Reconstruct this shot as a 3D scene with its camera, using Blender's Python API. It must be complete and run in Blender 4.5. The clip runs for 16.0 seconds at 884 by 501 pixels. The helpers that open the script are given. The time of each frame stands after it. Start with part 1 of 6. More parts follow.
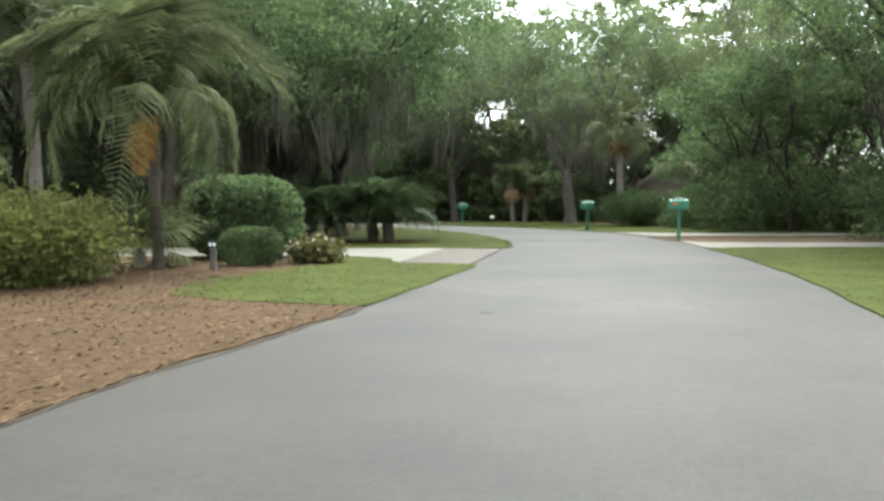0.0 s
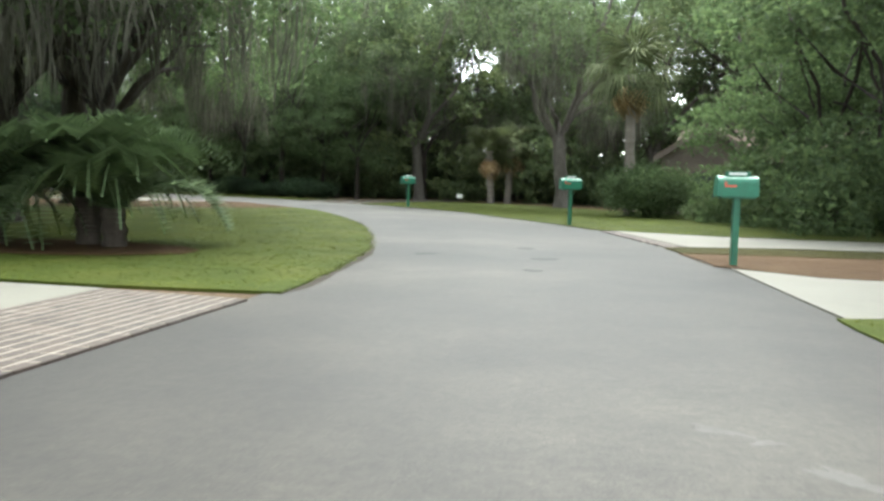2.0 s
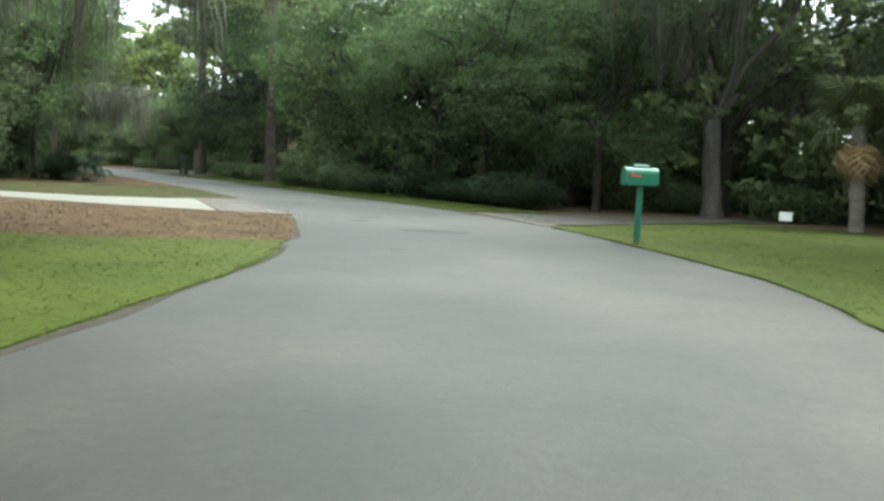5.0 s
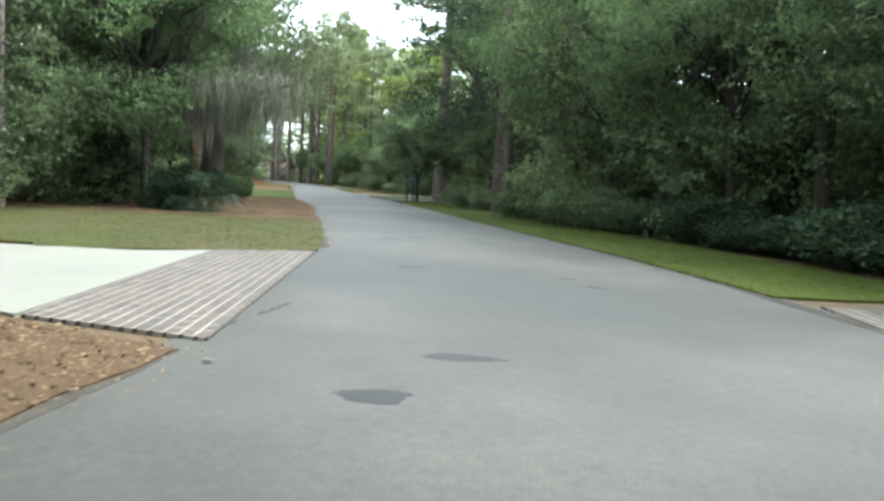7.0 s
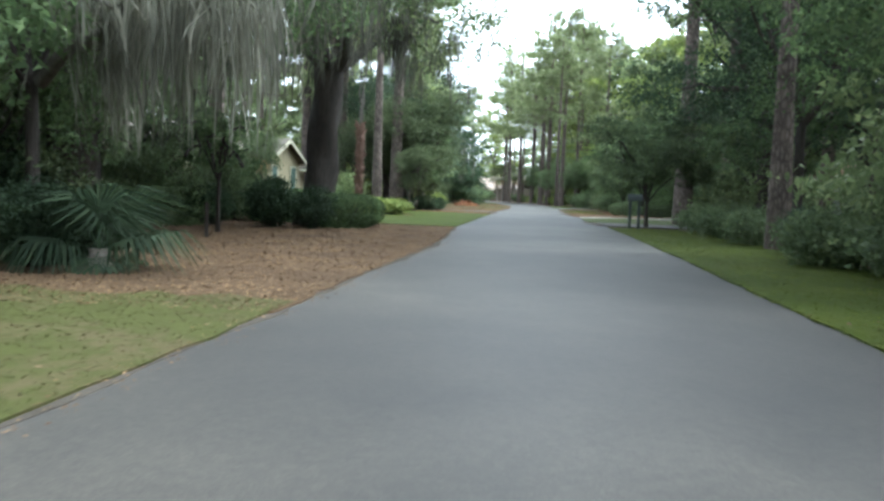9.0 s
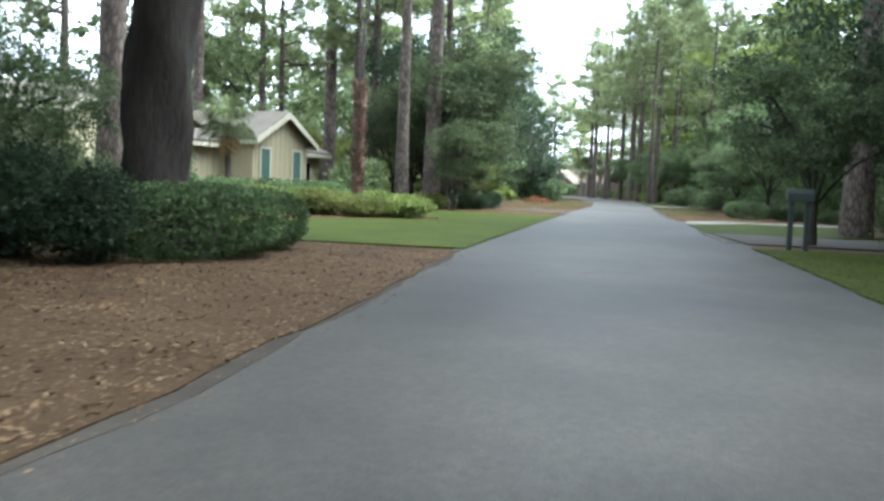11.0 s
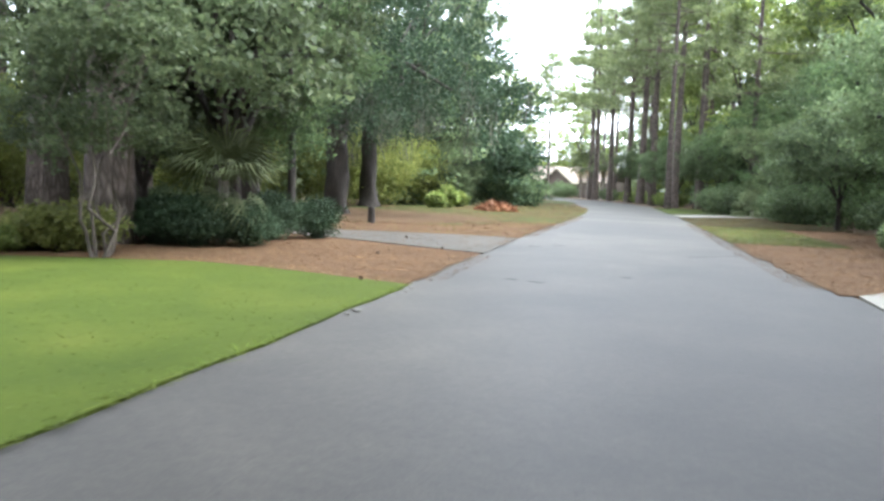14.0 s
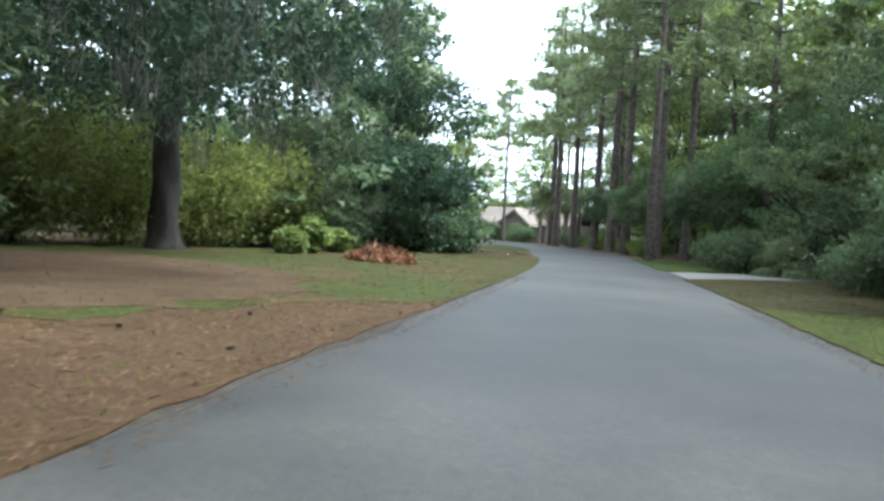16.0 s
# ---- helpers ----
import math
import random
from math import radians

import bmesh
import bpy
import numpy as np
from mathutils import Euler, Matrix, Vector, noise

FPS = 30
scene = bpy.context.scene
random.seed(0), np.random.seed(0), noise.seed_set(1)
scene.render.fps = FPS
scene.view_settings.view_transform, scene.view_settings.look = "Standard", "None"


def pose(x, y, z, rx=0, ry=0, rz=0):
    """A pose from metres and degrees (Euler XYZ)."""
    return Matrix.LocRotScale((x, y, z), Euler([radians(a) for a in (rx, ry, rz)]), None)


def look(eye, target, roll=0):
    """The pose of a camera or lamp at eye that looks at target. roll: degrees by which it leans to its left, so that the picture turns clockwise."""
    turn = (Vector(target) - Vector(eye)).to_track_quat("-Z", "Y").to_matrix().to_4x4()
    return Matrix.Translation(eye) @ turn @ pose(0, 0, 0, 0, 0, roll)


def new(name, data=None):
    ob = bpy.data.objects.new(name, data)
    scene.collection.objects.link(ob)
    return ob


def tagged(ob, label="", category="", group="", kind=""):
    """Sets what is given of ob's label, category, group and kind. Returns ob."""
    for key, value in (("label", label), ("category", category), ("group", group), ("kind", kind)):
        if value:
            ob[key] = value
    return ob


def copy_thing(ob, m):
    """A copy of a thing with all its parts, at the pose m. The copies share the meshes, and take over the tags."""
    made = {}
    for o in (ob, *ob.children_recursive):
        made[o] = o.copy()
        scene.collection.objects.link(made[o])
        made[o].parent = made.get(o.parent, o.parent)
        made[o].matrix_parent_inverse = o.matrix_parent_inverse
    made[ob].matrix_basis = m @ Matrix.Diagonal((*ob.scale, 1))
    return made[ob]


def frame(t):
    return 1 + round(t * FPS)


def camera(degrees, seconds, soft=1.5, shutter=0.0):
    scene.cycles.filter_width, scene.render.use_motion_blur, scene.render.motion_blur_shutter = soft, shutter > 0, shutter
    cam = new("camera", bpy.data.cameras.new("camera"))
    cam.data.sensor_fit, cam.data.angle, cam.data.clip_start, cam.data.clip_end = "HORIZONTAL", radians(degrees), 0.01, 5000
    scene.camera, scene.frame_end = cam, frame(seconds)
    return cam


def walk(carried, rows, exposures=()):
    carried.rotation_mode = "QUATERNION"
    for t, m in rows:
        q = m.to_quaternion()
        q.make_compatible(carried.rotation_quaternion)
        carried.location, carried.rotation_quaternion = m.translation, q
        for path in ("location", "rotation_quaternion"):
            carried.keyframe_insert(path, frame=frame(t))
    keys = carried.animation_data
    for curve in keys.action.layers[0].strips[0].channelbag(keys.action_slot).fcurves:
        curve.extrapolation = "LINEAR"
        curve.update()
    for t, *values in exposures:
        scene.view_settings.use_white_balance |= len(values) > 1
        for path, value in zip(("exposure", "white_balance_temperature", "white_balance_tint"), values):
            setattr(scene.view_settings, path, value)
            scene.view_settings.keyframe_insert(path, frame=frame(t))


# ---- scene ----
cam = camera(55.0, 16.0, soft=2.8, shutter=0.14)
# seconds, eye x y z, heading (left of +y), tilt, lean
PATH = [
    (0.0, -0.07, 0.03, 1.049, 7.40, -2.92, -0.30),
    (0.5, 0.38, 3.69, 1.052, 7.76, -3.39, -0.31),
    (1.0, 0.79, 7.20, 1.078, 8.40, -4.07, -0.24),
    (1.5, 1.20, 10.76, 1.044, 8.28, -4.77, 0.78),
    (2.0, 1.44, 14.07, 1.067, 8.53, -4.62, 1.49),
    (2.5, 1.58, 17.49, 1.066, 10.03, -4.84, 2.56),
    (3.0, 1.58, 21.00, 1.047, 13.14, -5.00, 2.78),
    (3.2, 1.50, 22.43, 1.044, 14.53, -5.12, 2.60),
    (5.3, -1.59, 36.40, 1.012, 34.38, -5.01, 2.72),
    (5.5, -2.17, 37.54, 1.016, 37.07, -4.84, 2.58),
    (6.0, -3.72, 40.39, 1.032, 41.00, -5.16, 3.06),
    (6.5, -5.34, 43.03, 1.057, 45.72, -4.46, 3.10),
    (7.0, -7.32, 45.62, 1.038, 49.97, -4.47, 3.12),
    (7.5, -9.60, 48.16, 1.059, 54.50, -3.81, 3.19),
    (8.0, -12.04, 50.47, 1.054, 59.30, -4.20, 3.10),
    (8.5, -14.71, 52.66, 1.020, 63.57, -4.46, 2.94),
    (9.0, -17.43, 54.67, 1.035, 66.75, -3.84, 2.03),
    (9.2, -18.54, 55.43, 1.040, 68.07, -3.66, 1.64),
    (11.3, -30.76, 62.23, 1.049, 72.65, -4.44, 2.39),
    (11.5, -32.18, 63.02, 1.053, 72.56, -4.28, 2.35),
    (12.0, -35.93, 65.03, 1.056, 73.04, -4.53, 2.23),
    (12.5, -39.58, 67.06, 1.042, 72.94, -4.51, 2.56),
    (13.0, -43.13, 68.98, 1.038, 72.29, -4.04, 2.88),
    (13.5, -46.52, 70.85, 1.056, 72.47, -4.43, 2.66),
    (14.0, -49.68, 72.72, 1.091, 73.05, -4.36, 2.03),
    (14.5, -53.01, 74.64, 1.020, 73.01, -4.30, 2.10),
    (15.0, -56.71, 76.58, 1.016, 73.47, -4.19, 2.54),
    (15.5, -60.17, 78.54, 0.983, 71.74, -3.75, 3.49),
    (16.0, -63.96, 80.38, 0.986, 70.79, -1.39, 3.40),
]


def facing(x, y, z, yaw, pitch, roll):
    a, b = radians(yaw), radians(pitch)
    way = Vector((-math.sin(a) * math.cos(b), math.cos(a) * math.cos(b), math.sin(b)))
    return look((x, y, z), Vector((x, y, z)) + way, roll)


EXPO = [(0.0, 2.65, 6200, 4), (3.0, 2.95, 6050, 2), (5.5, 2.9, 5950, -3), (6.2, 2.9, 6050, -3), (6.6, 3.0, 6150, 0), (7.0, 3.2, 5700, 1), (8.0, 3.2, 5600, 2), (9.0, 3.05, 5450, 3), (12.0, 3.28, 5500, 6), (13.0, 3.53, 5700, 10), (14.0, 3.55, 5650, 9), (15.0, 3.1, 5500, 3), (16.0, 2.72, 5300, 2)]
walk(cam, [(t, facing(*p)) for t, *p in PATH], exposures=EXPO)

# ---- world and sun: a bright, thinly overcast summer sky ----
world = bpy.data.worlds.new("sky")
scene.world = world
world.use_nodes = True
wn, wl = world.node_tree.nodes, world.node_tree.links
sky = wn.new("ShaderNodeTexSky")
sky.sky_type, sky.sun_disc = "NISHITA", False
sky.sun_elevation, sky.sun_rotation = radians(60), radians(8)
sky.air_density, sky.dust_density, sky.ozone_density = 1.0, 3.0, 1.0
pale = wn.new("ShaderNodeHueSaturation")
pale.inputs["Saturation"].default_value = 0.12
wl.new(sky.outputs[0], pale.inputs["Color"])
wl.new(pale.outputs[0], wn["Background"].inputs["Color"])
wn["Background"].inputs["Strength"].default_value = 0.15
sun_data = bpy.data.lights.new("sun", "SUN")
sun_data.energy, sun_data.angle, sun_data.color = 0.9, radians(25), (1.0, 0.96, 0.88)
sun_ob = new("sun", sun_data)
sa, se = radians(8), radians(60)
sun_way = Vector((math.sin(sa) * math.cos(se), math.cos(sa) * math.cos(se), math.sin(se)))
sun_ob.matrix_world = look(sun_way * 300, (0, 0, 0))

from mathutils.geometry import tessellate_polygon as tessellate

# ---- materials ----


def base_mat(name):
    m = bpy.data.materials.new(name)
    m.use_nodes = True
    return m, m.node_tree.nodes, m.node_tree.links, m.node_tree.nodes["Principled BSDF"]


def ramp(nodes, stops):
    r = nodes.new("ShaderNodeValToRGB")
    els = r.color_ramp.elements
    while len(els) < len(stops):
        els.new(0.5)
    for e, (p, c) in zip(els, stops):
        e.position, e.color = p, (*c, 1)
    return r


def surface(name, cols, big=0.4, small=30.0, rough=0.85, bump=0.3, blend=0.5, depth=0.02, metal=0.0, local=False, stretch=(1, 1, 1), vary=0.0, shine=0.5):
    """A grained surface: broad patches and fine grain between three colours, with fine relief."""
    m, n, l, b = base_mat(name)
    if local:
        src = n.new("ShaderNodeTexCoord").outputs["Object"]
    else:
        src = n.new("ShaderNodeNewGeometry").outputs["Position"]
    mp = n.new("ShaderNodeMapping")
    mp.inputs["Scale"].default_value = stretch
    l.new(src, mp.inputs["Vector"])
    a, c = n.new("ShaderNodeTexNoise"), n.new("ShaderNodeTexNoise")
    a.inputs["Scale"].default_value, c.inputs["Scale"].default_value = big, small
    a.inputs["Detail"].default_value, c.inputs["Detail"].default_value = 5, 8
    a.inputs["Roughness"].default_value, c.inputs["Roughness"].default_value = 0.6, 0.7
    for t in (a, c):
        l.new(mp.outputs[0], t.inputs["Vector"])
    mix = n.new("ShaderNodeMix")
    mix.inputs["Factor"].default_value = blend
    l.new(a.outputs["Fac"], mix.inputs["A"])
    l.new(c.outputs["Fac"], mix.inputs["B"])
    r = ramp(n, [(0.32, cols[0]), (0.5, cols[1]), (0.68, cols[2])])
    l.new(mix.outputs["Result"], r.inputs[0])
    out = r.outputs[0]
    if vary:
        hs = n.new("ShaderNodeHueSaturation")
        info = n.new("ShaderNodeObjectInfo")
        mr = n.new("ShaderNodeMapRange")
        mr.inputs["To Min"].default_value, mr.inputs["To Max"].default_value = 1 - vary, 1 + vary
        l.new(info.outputs["Random"], mr.inputs["Value"])
        l.new(mr.outputs[0], hs.inputs["Value"])
        l.new(out, hs.inputs["Color"])
        out = hs.outputs[0]
    l.new(out, b.inputs["Base Color"])
    b.inputs["Roughness"].default_value, b.inputs["Metallic"].default_value = rough, metal
    b.inputs["Specular IOR Level"].default_value = shine
    bp = n.new("ShaderNodeBump")
    bp.inputs["Strength"].default_value, bp.inputs["Distance"].default_value = bump, depth
    l.new(c.outputs["Fac"], bp.inputs["Height"])
    l.new(bp.outputs[0], b.inputs["Normal"])
    return m


def asphalt_mat():
    """Worn asphalt: broad bleached and dark areas, mid-size blotches, fine stone grain."""
    m, n, l, b = base_mat("asphalt")
    pos = n.new("ShaderNodeNewGeometry").outputs["Position"]
    def noise(scale, detail, rough):
        t = n.new("ShaderNodeTexNoise")
        t.inputs["Scale"].default_value, t.inputs["Detail"].default_value, t.inputs["Roughness"].default_value = scale, detail, rough
        l.new(pos, t.inputs["Vector"])
        return t.outputs["Fac"]
    broad, blotch, mid, grain = noise(0.16, 3, 0.5), noise(0.9, 8, 0.72), noise(14, 6, 0.8), noise(70, 3, 0.7)
    r1 = ramp(n, [(0.38, (0.0152, 0.0135, 0.0104)), (0.5, (0.0226, 0.02, 0.0154)), (0.62, (0.035, 0.031, 0.0238))])
    l.new(broad, r1.inputs[0])
    def times(col, fac, lo, hi):
        mr = n.new("ShaderNodeMapRange")
        mr.inputs["From Min"].default_value, mr.inputs["From Max"].default_value = 0.3, 0.7
        mr.inputs["To Min"].default_value, mr.inputs["To Max"].default_value = lo, hi
        l.new(fac, mr.inputs["Value"])
        hs = n.new("ShaderNodeHueSaturation")
        l.new(mr.outputs[0], hs.inputs["Value"])
        l.new(col, hs.inputs["Color"])
        return hs.outputs[0]
    col = times(times(times(r1.outputs[0], blotch, 0.66, 1.34), mid, 0.6, 1.4), grain, 0.5, 1.5)
    l.new(col, b.inputs["Base Color"])
    b.inputs["Roughness"].default_value = 0.85
    b.inputs["Specular IOR Level"].default_value = 0.3
    b.inputs["Coat Weight"].default_value, b.inputs["Coat Roughness"].default_value = 0.12, 0.46
    bp = n.new("ShaderNodeBump")
    bp.inputs["Strength"].default_value, bp.inputs["Distance"].default_value = 0.25, 0.004
    l.new(grain, bp.inputs["Height"])
    l.new(bp.outputs[0], b.inputs["Normal"])
    return m


def tone(a, b, f):
    """A leaf colour drawn towards another, a little cooler."""
    r, g, bl = (x + (y - x) * f for x, y in zip(a, b))
    return r * LEAF_TONE[0], g * LEAF_TONE[1], bl * LEAF_TONE[2]


LEAF_TONE = (0.93, 0.94, 1.0)


def foliage(name, dark, mid, light, through_light=0.52, rough=0.5, tree_vary=0.25, living=True):
    """Leaves: each island its own tone, each plant a little lighter or darker, some light passing through."""
    m, n, l, b = base_mat(name)
    g = n.new("ShaderNodeNewGeometry")
    if living:
        dark, mid, light = tone(dark, mid, 0.45), tone(mid, mid, 0.0), tone(light, mid, 0.45)
    r = ramp(n, [(0.0, dark), (0.55, mid), (1.0, light)])
    l.new(g.outputs["Random Per Island"], r.inputs[0])
    hs, info, mr = n.new("ShaderNodeHueSaturation"), n.new("ShaderNodeObjectInfo"), n.new("ShaderNodeMapRange")
    mr.inputs["To Min"].default_value, mr.inputs["To Max"].default_value = 1 - tree_vary, 1 + tree_vary
    l.new(info.outputs["Random"], mr.inputs["Value"])
    spray, sm, mul = n.new("ShaderNodeTexNoise"), n.new("ShaderNodeMapRange"), n.new("ShaderNodeMath")
    spray.inputs["Scale"].default_value, spray.inputs["Detail"].default_value = 0.9, 3
    l.new(g.outputs["Position"], spray.inputs["Vector"])
    sm.inputs["From Min"].default_value, sm.inputs["From Max"].default_value = 0.32, 0.68
    sm.inputs["To Min"].default_value, sm.inputs["To Max"].default_value = 0.62, 1.38
    l.new(spray.outputs["Fac"], sm.inputs["Value"])
    mul.operation = "MULTIPLY"
    l.new(mr.outputs[0], mul.inputs[0])
    l.new(sm.outputs[0], mul.inputs[1])
    l.new(mul.outputs[0], hs.inputs["Value"])
    l.new(r.outputs[0], hs.inputs["Color"])
    l.new(hs.outputs[0], b.inputs["Base Color"])
    b.inputs["Roughness"].default_value = rough
    b.inputs["Specular IOR Level"].default_value = 0.15
    tr, mx = n.new("ShaderNodeBsdfTranslucent"), n.new("ShaderNodeMixShader")
    l.new(hs.outputs[0], tr.inputs["Color"])
    mx.inputs["Fac"].default_value = through_light
    l.new(b.outputs[0], mx.inputs[1])
    l.new(tr.outputs[0], mx.inputs[2])
    l.new(mx.outputs[0], n["Material Output"].inputs["Surface"])
    return m


def plain(name, col, rough=0.6, metal=0.0):
    m, n, l, b = base_mat(name)
    no = n.new("ShaderNodeTexNoise")
    no.inputs["Scale"].default_value, no.inputs["Detail"].default_value = 9, 6
    r = ramp(n, [(0.3, tuple(c * 0.82 for c in col)), (0.7, tuple(min(1, c * 1.12) for c in col))])
    l.new(n.new("ShaderNodeTexCoord").outputs["Object"], no.inputs["Vector"])
    l.new(no.outputs["Fac"], r.inputs[0])
    l.new(r.outputs[0], b.inputs["Base Color"])
    b.inputs["Roughness"].default_value, b.inputs["Metallic"].default_value = rough, metal
    return m


M_ASPHALT = asphalt_mat()
M_TAR = surface("tar_patch", [(0.008, 0.0078, 0.0074), (0.0122, 0.0118, 0.0112), (0.018, 0.0174, 0.0165)], big=2, small=60, rough=0.75, bump=0.3, depth=0.006, shine=0.2)
M_STRAW = surface("pine_straw", [(0.039, 0.0222, 0.0108), (0.0605, 0.0355, 0.0175), (0.086, 0.0545, 0.0278)], big=0.5, small=22, rough=0.95, bump=0.8, blend=0.6, depth=0.05, shine=0.08)
M_BARK_MULCH = surface("bark_mulch", [(0.035, 0.0208, 0.0108), (0.0565, 0.0352, 0.019), (0.084, 0.0565, 0.0315)], big=0.8, small=38, rough=0.95, bump=0.7, blend=0.6, depth=0.02, shine=0.08)
M_LEAFBED = surface("leaf_mould", [(0.03, 0.019, 0.0105), (0.048, 0.0305, 0.0165), (0.076, 0.049, 0.0265)], big=0.6, small=30, rough=0.95, bump=0.7, blend=0.6, depth=0.02, shine=0.08)
M_WOODFLOOR = surface("wood_floor", [(0.049, 0.035, 0.021), (0.084, 0.0595, 0.035), (0.14, 0.091, 0.056)], big=0.25, small=9, rough=0.95, bump=0.8, blend=0.5, depth=0.08, shine=0.08)
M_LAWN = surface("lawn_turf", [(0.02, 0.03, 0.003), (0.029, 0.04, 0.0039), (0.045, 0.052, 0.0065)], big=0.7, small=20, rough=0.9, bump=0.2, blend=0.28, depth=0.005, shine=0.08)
# the lawn turf again, with sunlight put into a brighter, yellower colour
M_LAWN_SUN = surface("sun_tinted_turf", [(0.024, 0.037, 0.005), (0.036, 0.047, 0.0062), (0.056, 0.061, 0.011)], big=0.8, small=20, rough=0.9, bump=0.2, blend=0.28, depth=0.005, shine=0.08)
M_LAWN_DRY = surface("dry_turf", [(0.01922, 0.01984, 0.003453), (0.02734, 0.02607, 0.004603), (0.03845, 0.0321, 0.007145)], big=0.5, small=30, rough=0.9, bump=0.2, blend=0.35, depth=0.005, shine=0.08)


def mixed_turf(name, grass, straw, share=0.5, size=0.35):
    """Thin grass grown through with fallen straw: wandering patches of either, finely broken."""
    m, n, l, b = base_mat(name)
    pos = n.new("ShaderNodeNewGeometry").outputs["Position"]
    facs = []
    for scale, detail in ((size, 6), (7.0, 8)):
        t = n.new("ShaderNodeTexNoise")
        t.inputs["Scale"].default_value, t.inputs["Detail"].default_value, t.inputs["Roughness"].default_value = scale, detail, 0.68
        l.new(pos, t.inputs["Vector"])
        facs.append(t.outputs["Fac"])
    mix = n.new("ShaderNodeMix")
    mix.inputs["Factor"].default_value = 0.4
    l.new(facs[0], mix.inputs["A"])
    l.new(facs[1], mix.inputs["B"])
    k = 0.5 + (share - 0.5) * 0.25
    r = ramp(n, [(k - 0.13, tuple(c * 0.8 for c in straw)), (k - 0.03, straw), (k + 0.04, grass), (k + 0.14, tuple(c * 1.25 for c in grass))])
    l.new(mix.outputs["Result"], r.inputs[0])
    l.new(r.outputs[0], b.inputs["Base Color"])
    b.inputs["Roughness"].default_value, b.inputs["Specular IOR Level"].default_value = 0.95, 0.08
    bp = n.new("ShaderNodeBump")
    bp.inputs["Strength"].default_value, bp.inputs["Distance"].default_value = 0.3, 0.015
    l.new(facs[1], bp.inputs["Height"])
    l.new(bp.outputs[0], b.inputs["Normal"])
    return m


M_YARD = mixed_turf("yard_turf", (0.026, 0.034, 0.006), (0.062, 0.036, 0.017), 0.36)
M_VERGE = mixed_turf("dry_verge_turf", (0.0305, 0.033, 0.009), (0.05, 0.0415, 0.019), 0.33, 0.7)
M_CONCRETE = surface("pale_concrete", [(0.08536, 0.08055, 0.06246), (0.1017, 0.09623, 0.07466), (0.1159, 0.1089, 0.0868)], big=0.6, small=18, rough=0.85, bump=0.15, blend=0.4, depth=0.005)
M_CONCRETE_OLD = surface("grey_concrete", [(0.021, 0.019, 0.0142), (0.033, 0.0293, 0.0222), (0.049, 0.0435, 0.033)], big=0.5, small=14, rough=0.9, bump=0.25, blend=0.4, depth=0.006, shine=0.3)
M_MORTAR = surface("pale_mortar", [(0.13, 0.112, 0.085), (0.165, 0.144, 0.112), (0.195, 0.172, 0.137)], big=3, small=40, rough=0.95, bump=0.3, depth=0.004)
M_BRICK = surface("worn_brick", [(0.024, 0.016, 0.0112), (0.034, 0.0235, 0.0165), (0.047, 0.034, 0.0245)], big=2.5, small=40, rough=0.9, bump=0.35, depth=0.004, vary=0.25)
M_BARK = surface("oak_bark", [(0.008, 0.006, 0.0042), (0.025, 0.0188, 0.0135), (0.054, 0.043, 0.031)], big=2.2, small=14, rough=0.95, bump=0.9, blend=0.6, depth=0.05, local=True, stretch=(1, 1, 0.3))
def plated_bark():
    """Pine bark: long pale plates between dark wandering fissures."""
    m, n, l, b = base_mat("pine_bark")
    tc = n.new("ShaderNodeTexCoord").outputs["Object"]
    mp = n.new("ShaderNodeMapping")
    mp.inputs["Scale"].default_value = (1, 1, 0.32)
    l.new(tc, mp.inputs["Vector"])
    warp = n.new("ShaderNodeTexNoise")
    warp.inputs["Scale"].default_value, warp.inputs["Detail"].default_value = 5, 4
    l.new(mp.outputs[0], warp.inputs["Vector"])
    add = n.new("ShaderNodeVectorMath")
    add.operation = "MULTIPLY_ADD"
    add.inputs[1].default_value = (0.12, 0.12, 0.12)
    l.new(warp.outputs["Color"], add.inputs[0])
    l.new(mp.outputs[0], add.inputs[2])
    vo = n.new("ShaderNodeTexVoronoi")
    vo.feature = "DISTANCE_TO_EDGE"
    vo.inputs["Scale"].default_value = 10
    l.new(add.outputs[0], vo.inputs["Vector"])
    r = ramp(n, [(0.0, (0.055, 0.043, 0.035)), (0.12, (0.09, 0.072, 0.06)), (0.35, (0.132, 0.109, 0.093))])
    l.new(vo.outputs["Distance"], r.inputs[0])
    fine = n.new("ShaderNodeTexNoise")
    fine.inputs["Scale"].default_value, fine.inputs["Detail"].default_value = 3, 8
    l.new(tc, fine.inputs["Vector"])
    mr, hs = n.new("ShaderNodeMapRange"), n.new("ShaderNodeHueSaturation")
    mr.inputs["From Min"].default_value, mr.inputs["From Max"].default_value = 0.3, 0.7
    mr.inputs["To Min"].default_value, mr.inputs["To Max"].default_value = 0.6, 1.35
    l.new(fine.outputs["Fac"], mr.inputs["Value"])
    l.new(mr.outputs[0], hs.inputs["Value"])
    l.new(r.outputs[0], hs.inputs["Color"])
    l.new(hs.outputs[0], b.inputs["Base Color"])
    b.inputs["Roughness"].default_value = 0.95
    b.inputs["Specular IOR Level"].default_value = 0.15
    bp = n.new("ShaderNodeBump")
    bp.inputs["Strength"].default_value, bp.inputs["Distance"].default_value = 1.0, 0.04
    l.new(vo.outputs["Distance"], bp.inputs["Height"])
    l.new(bp.outputs[0], b.inputs["Normal"])
    return m


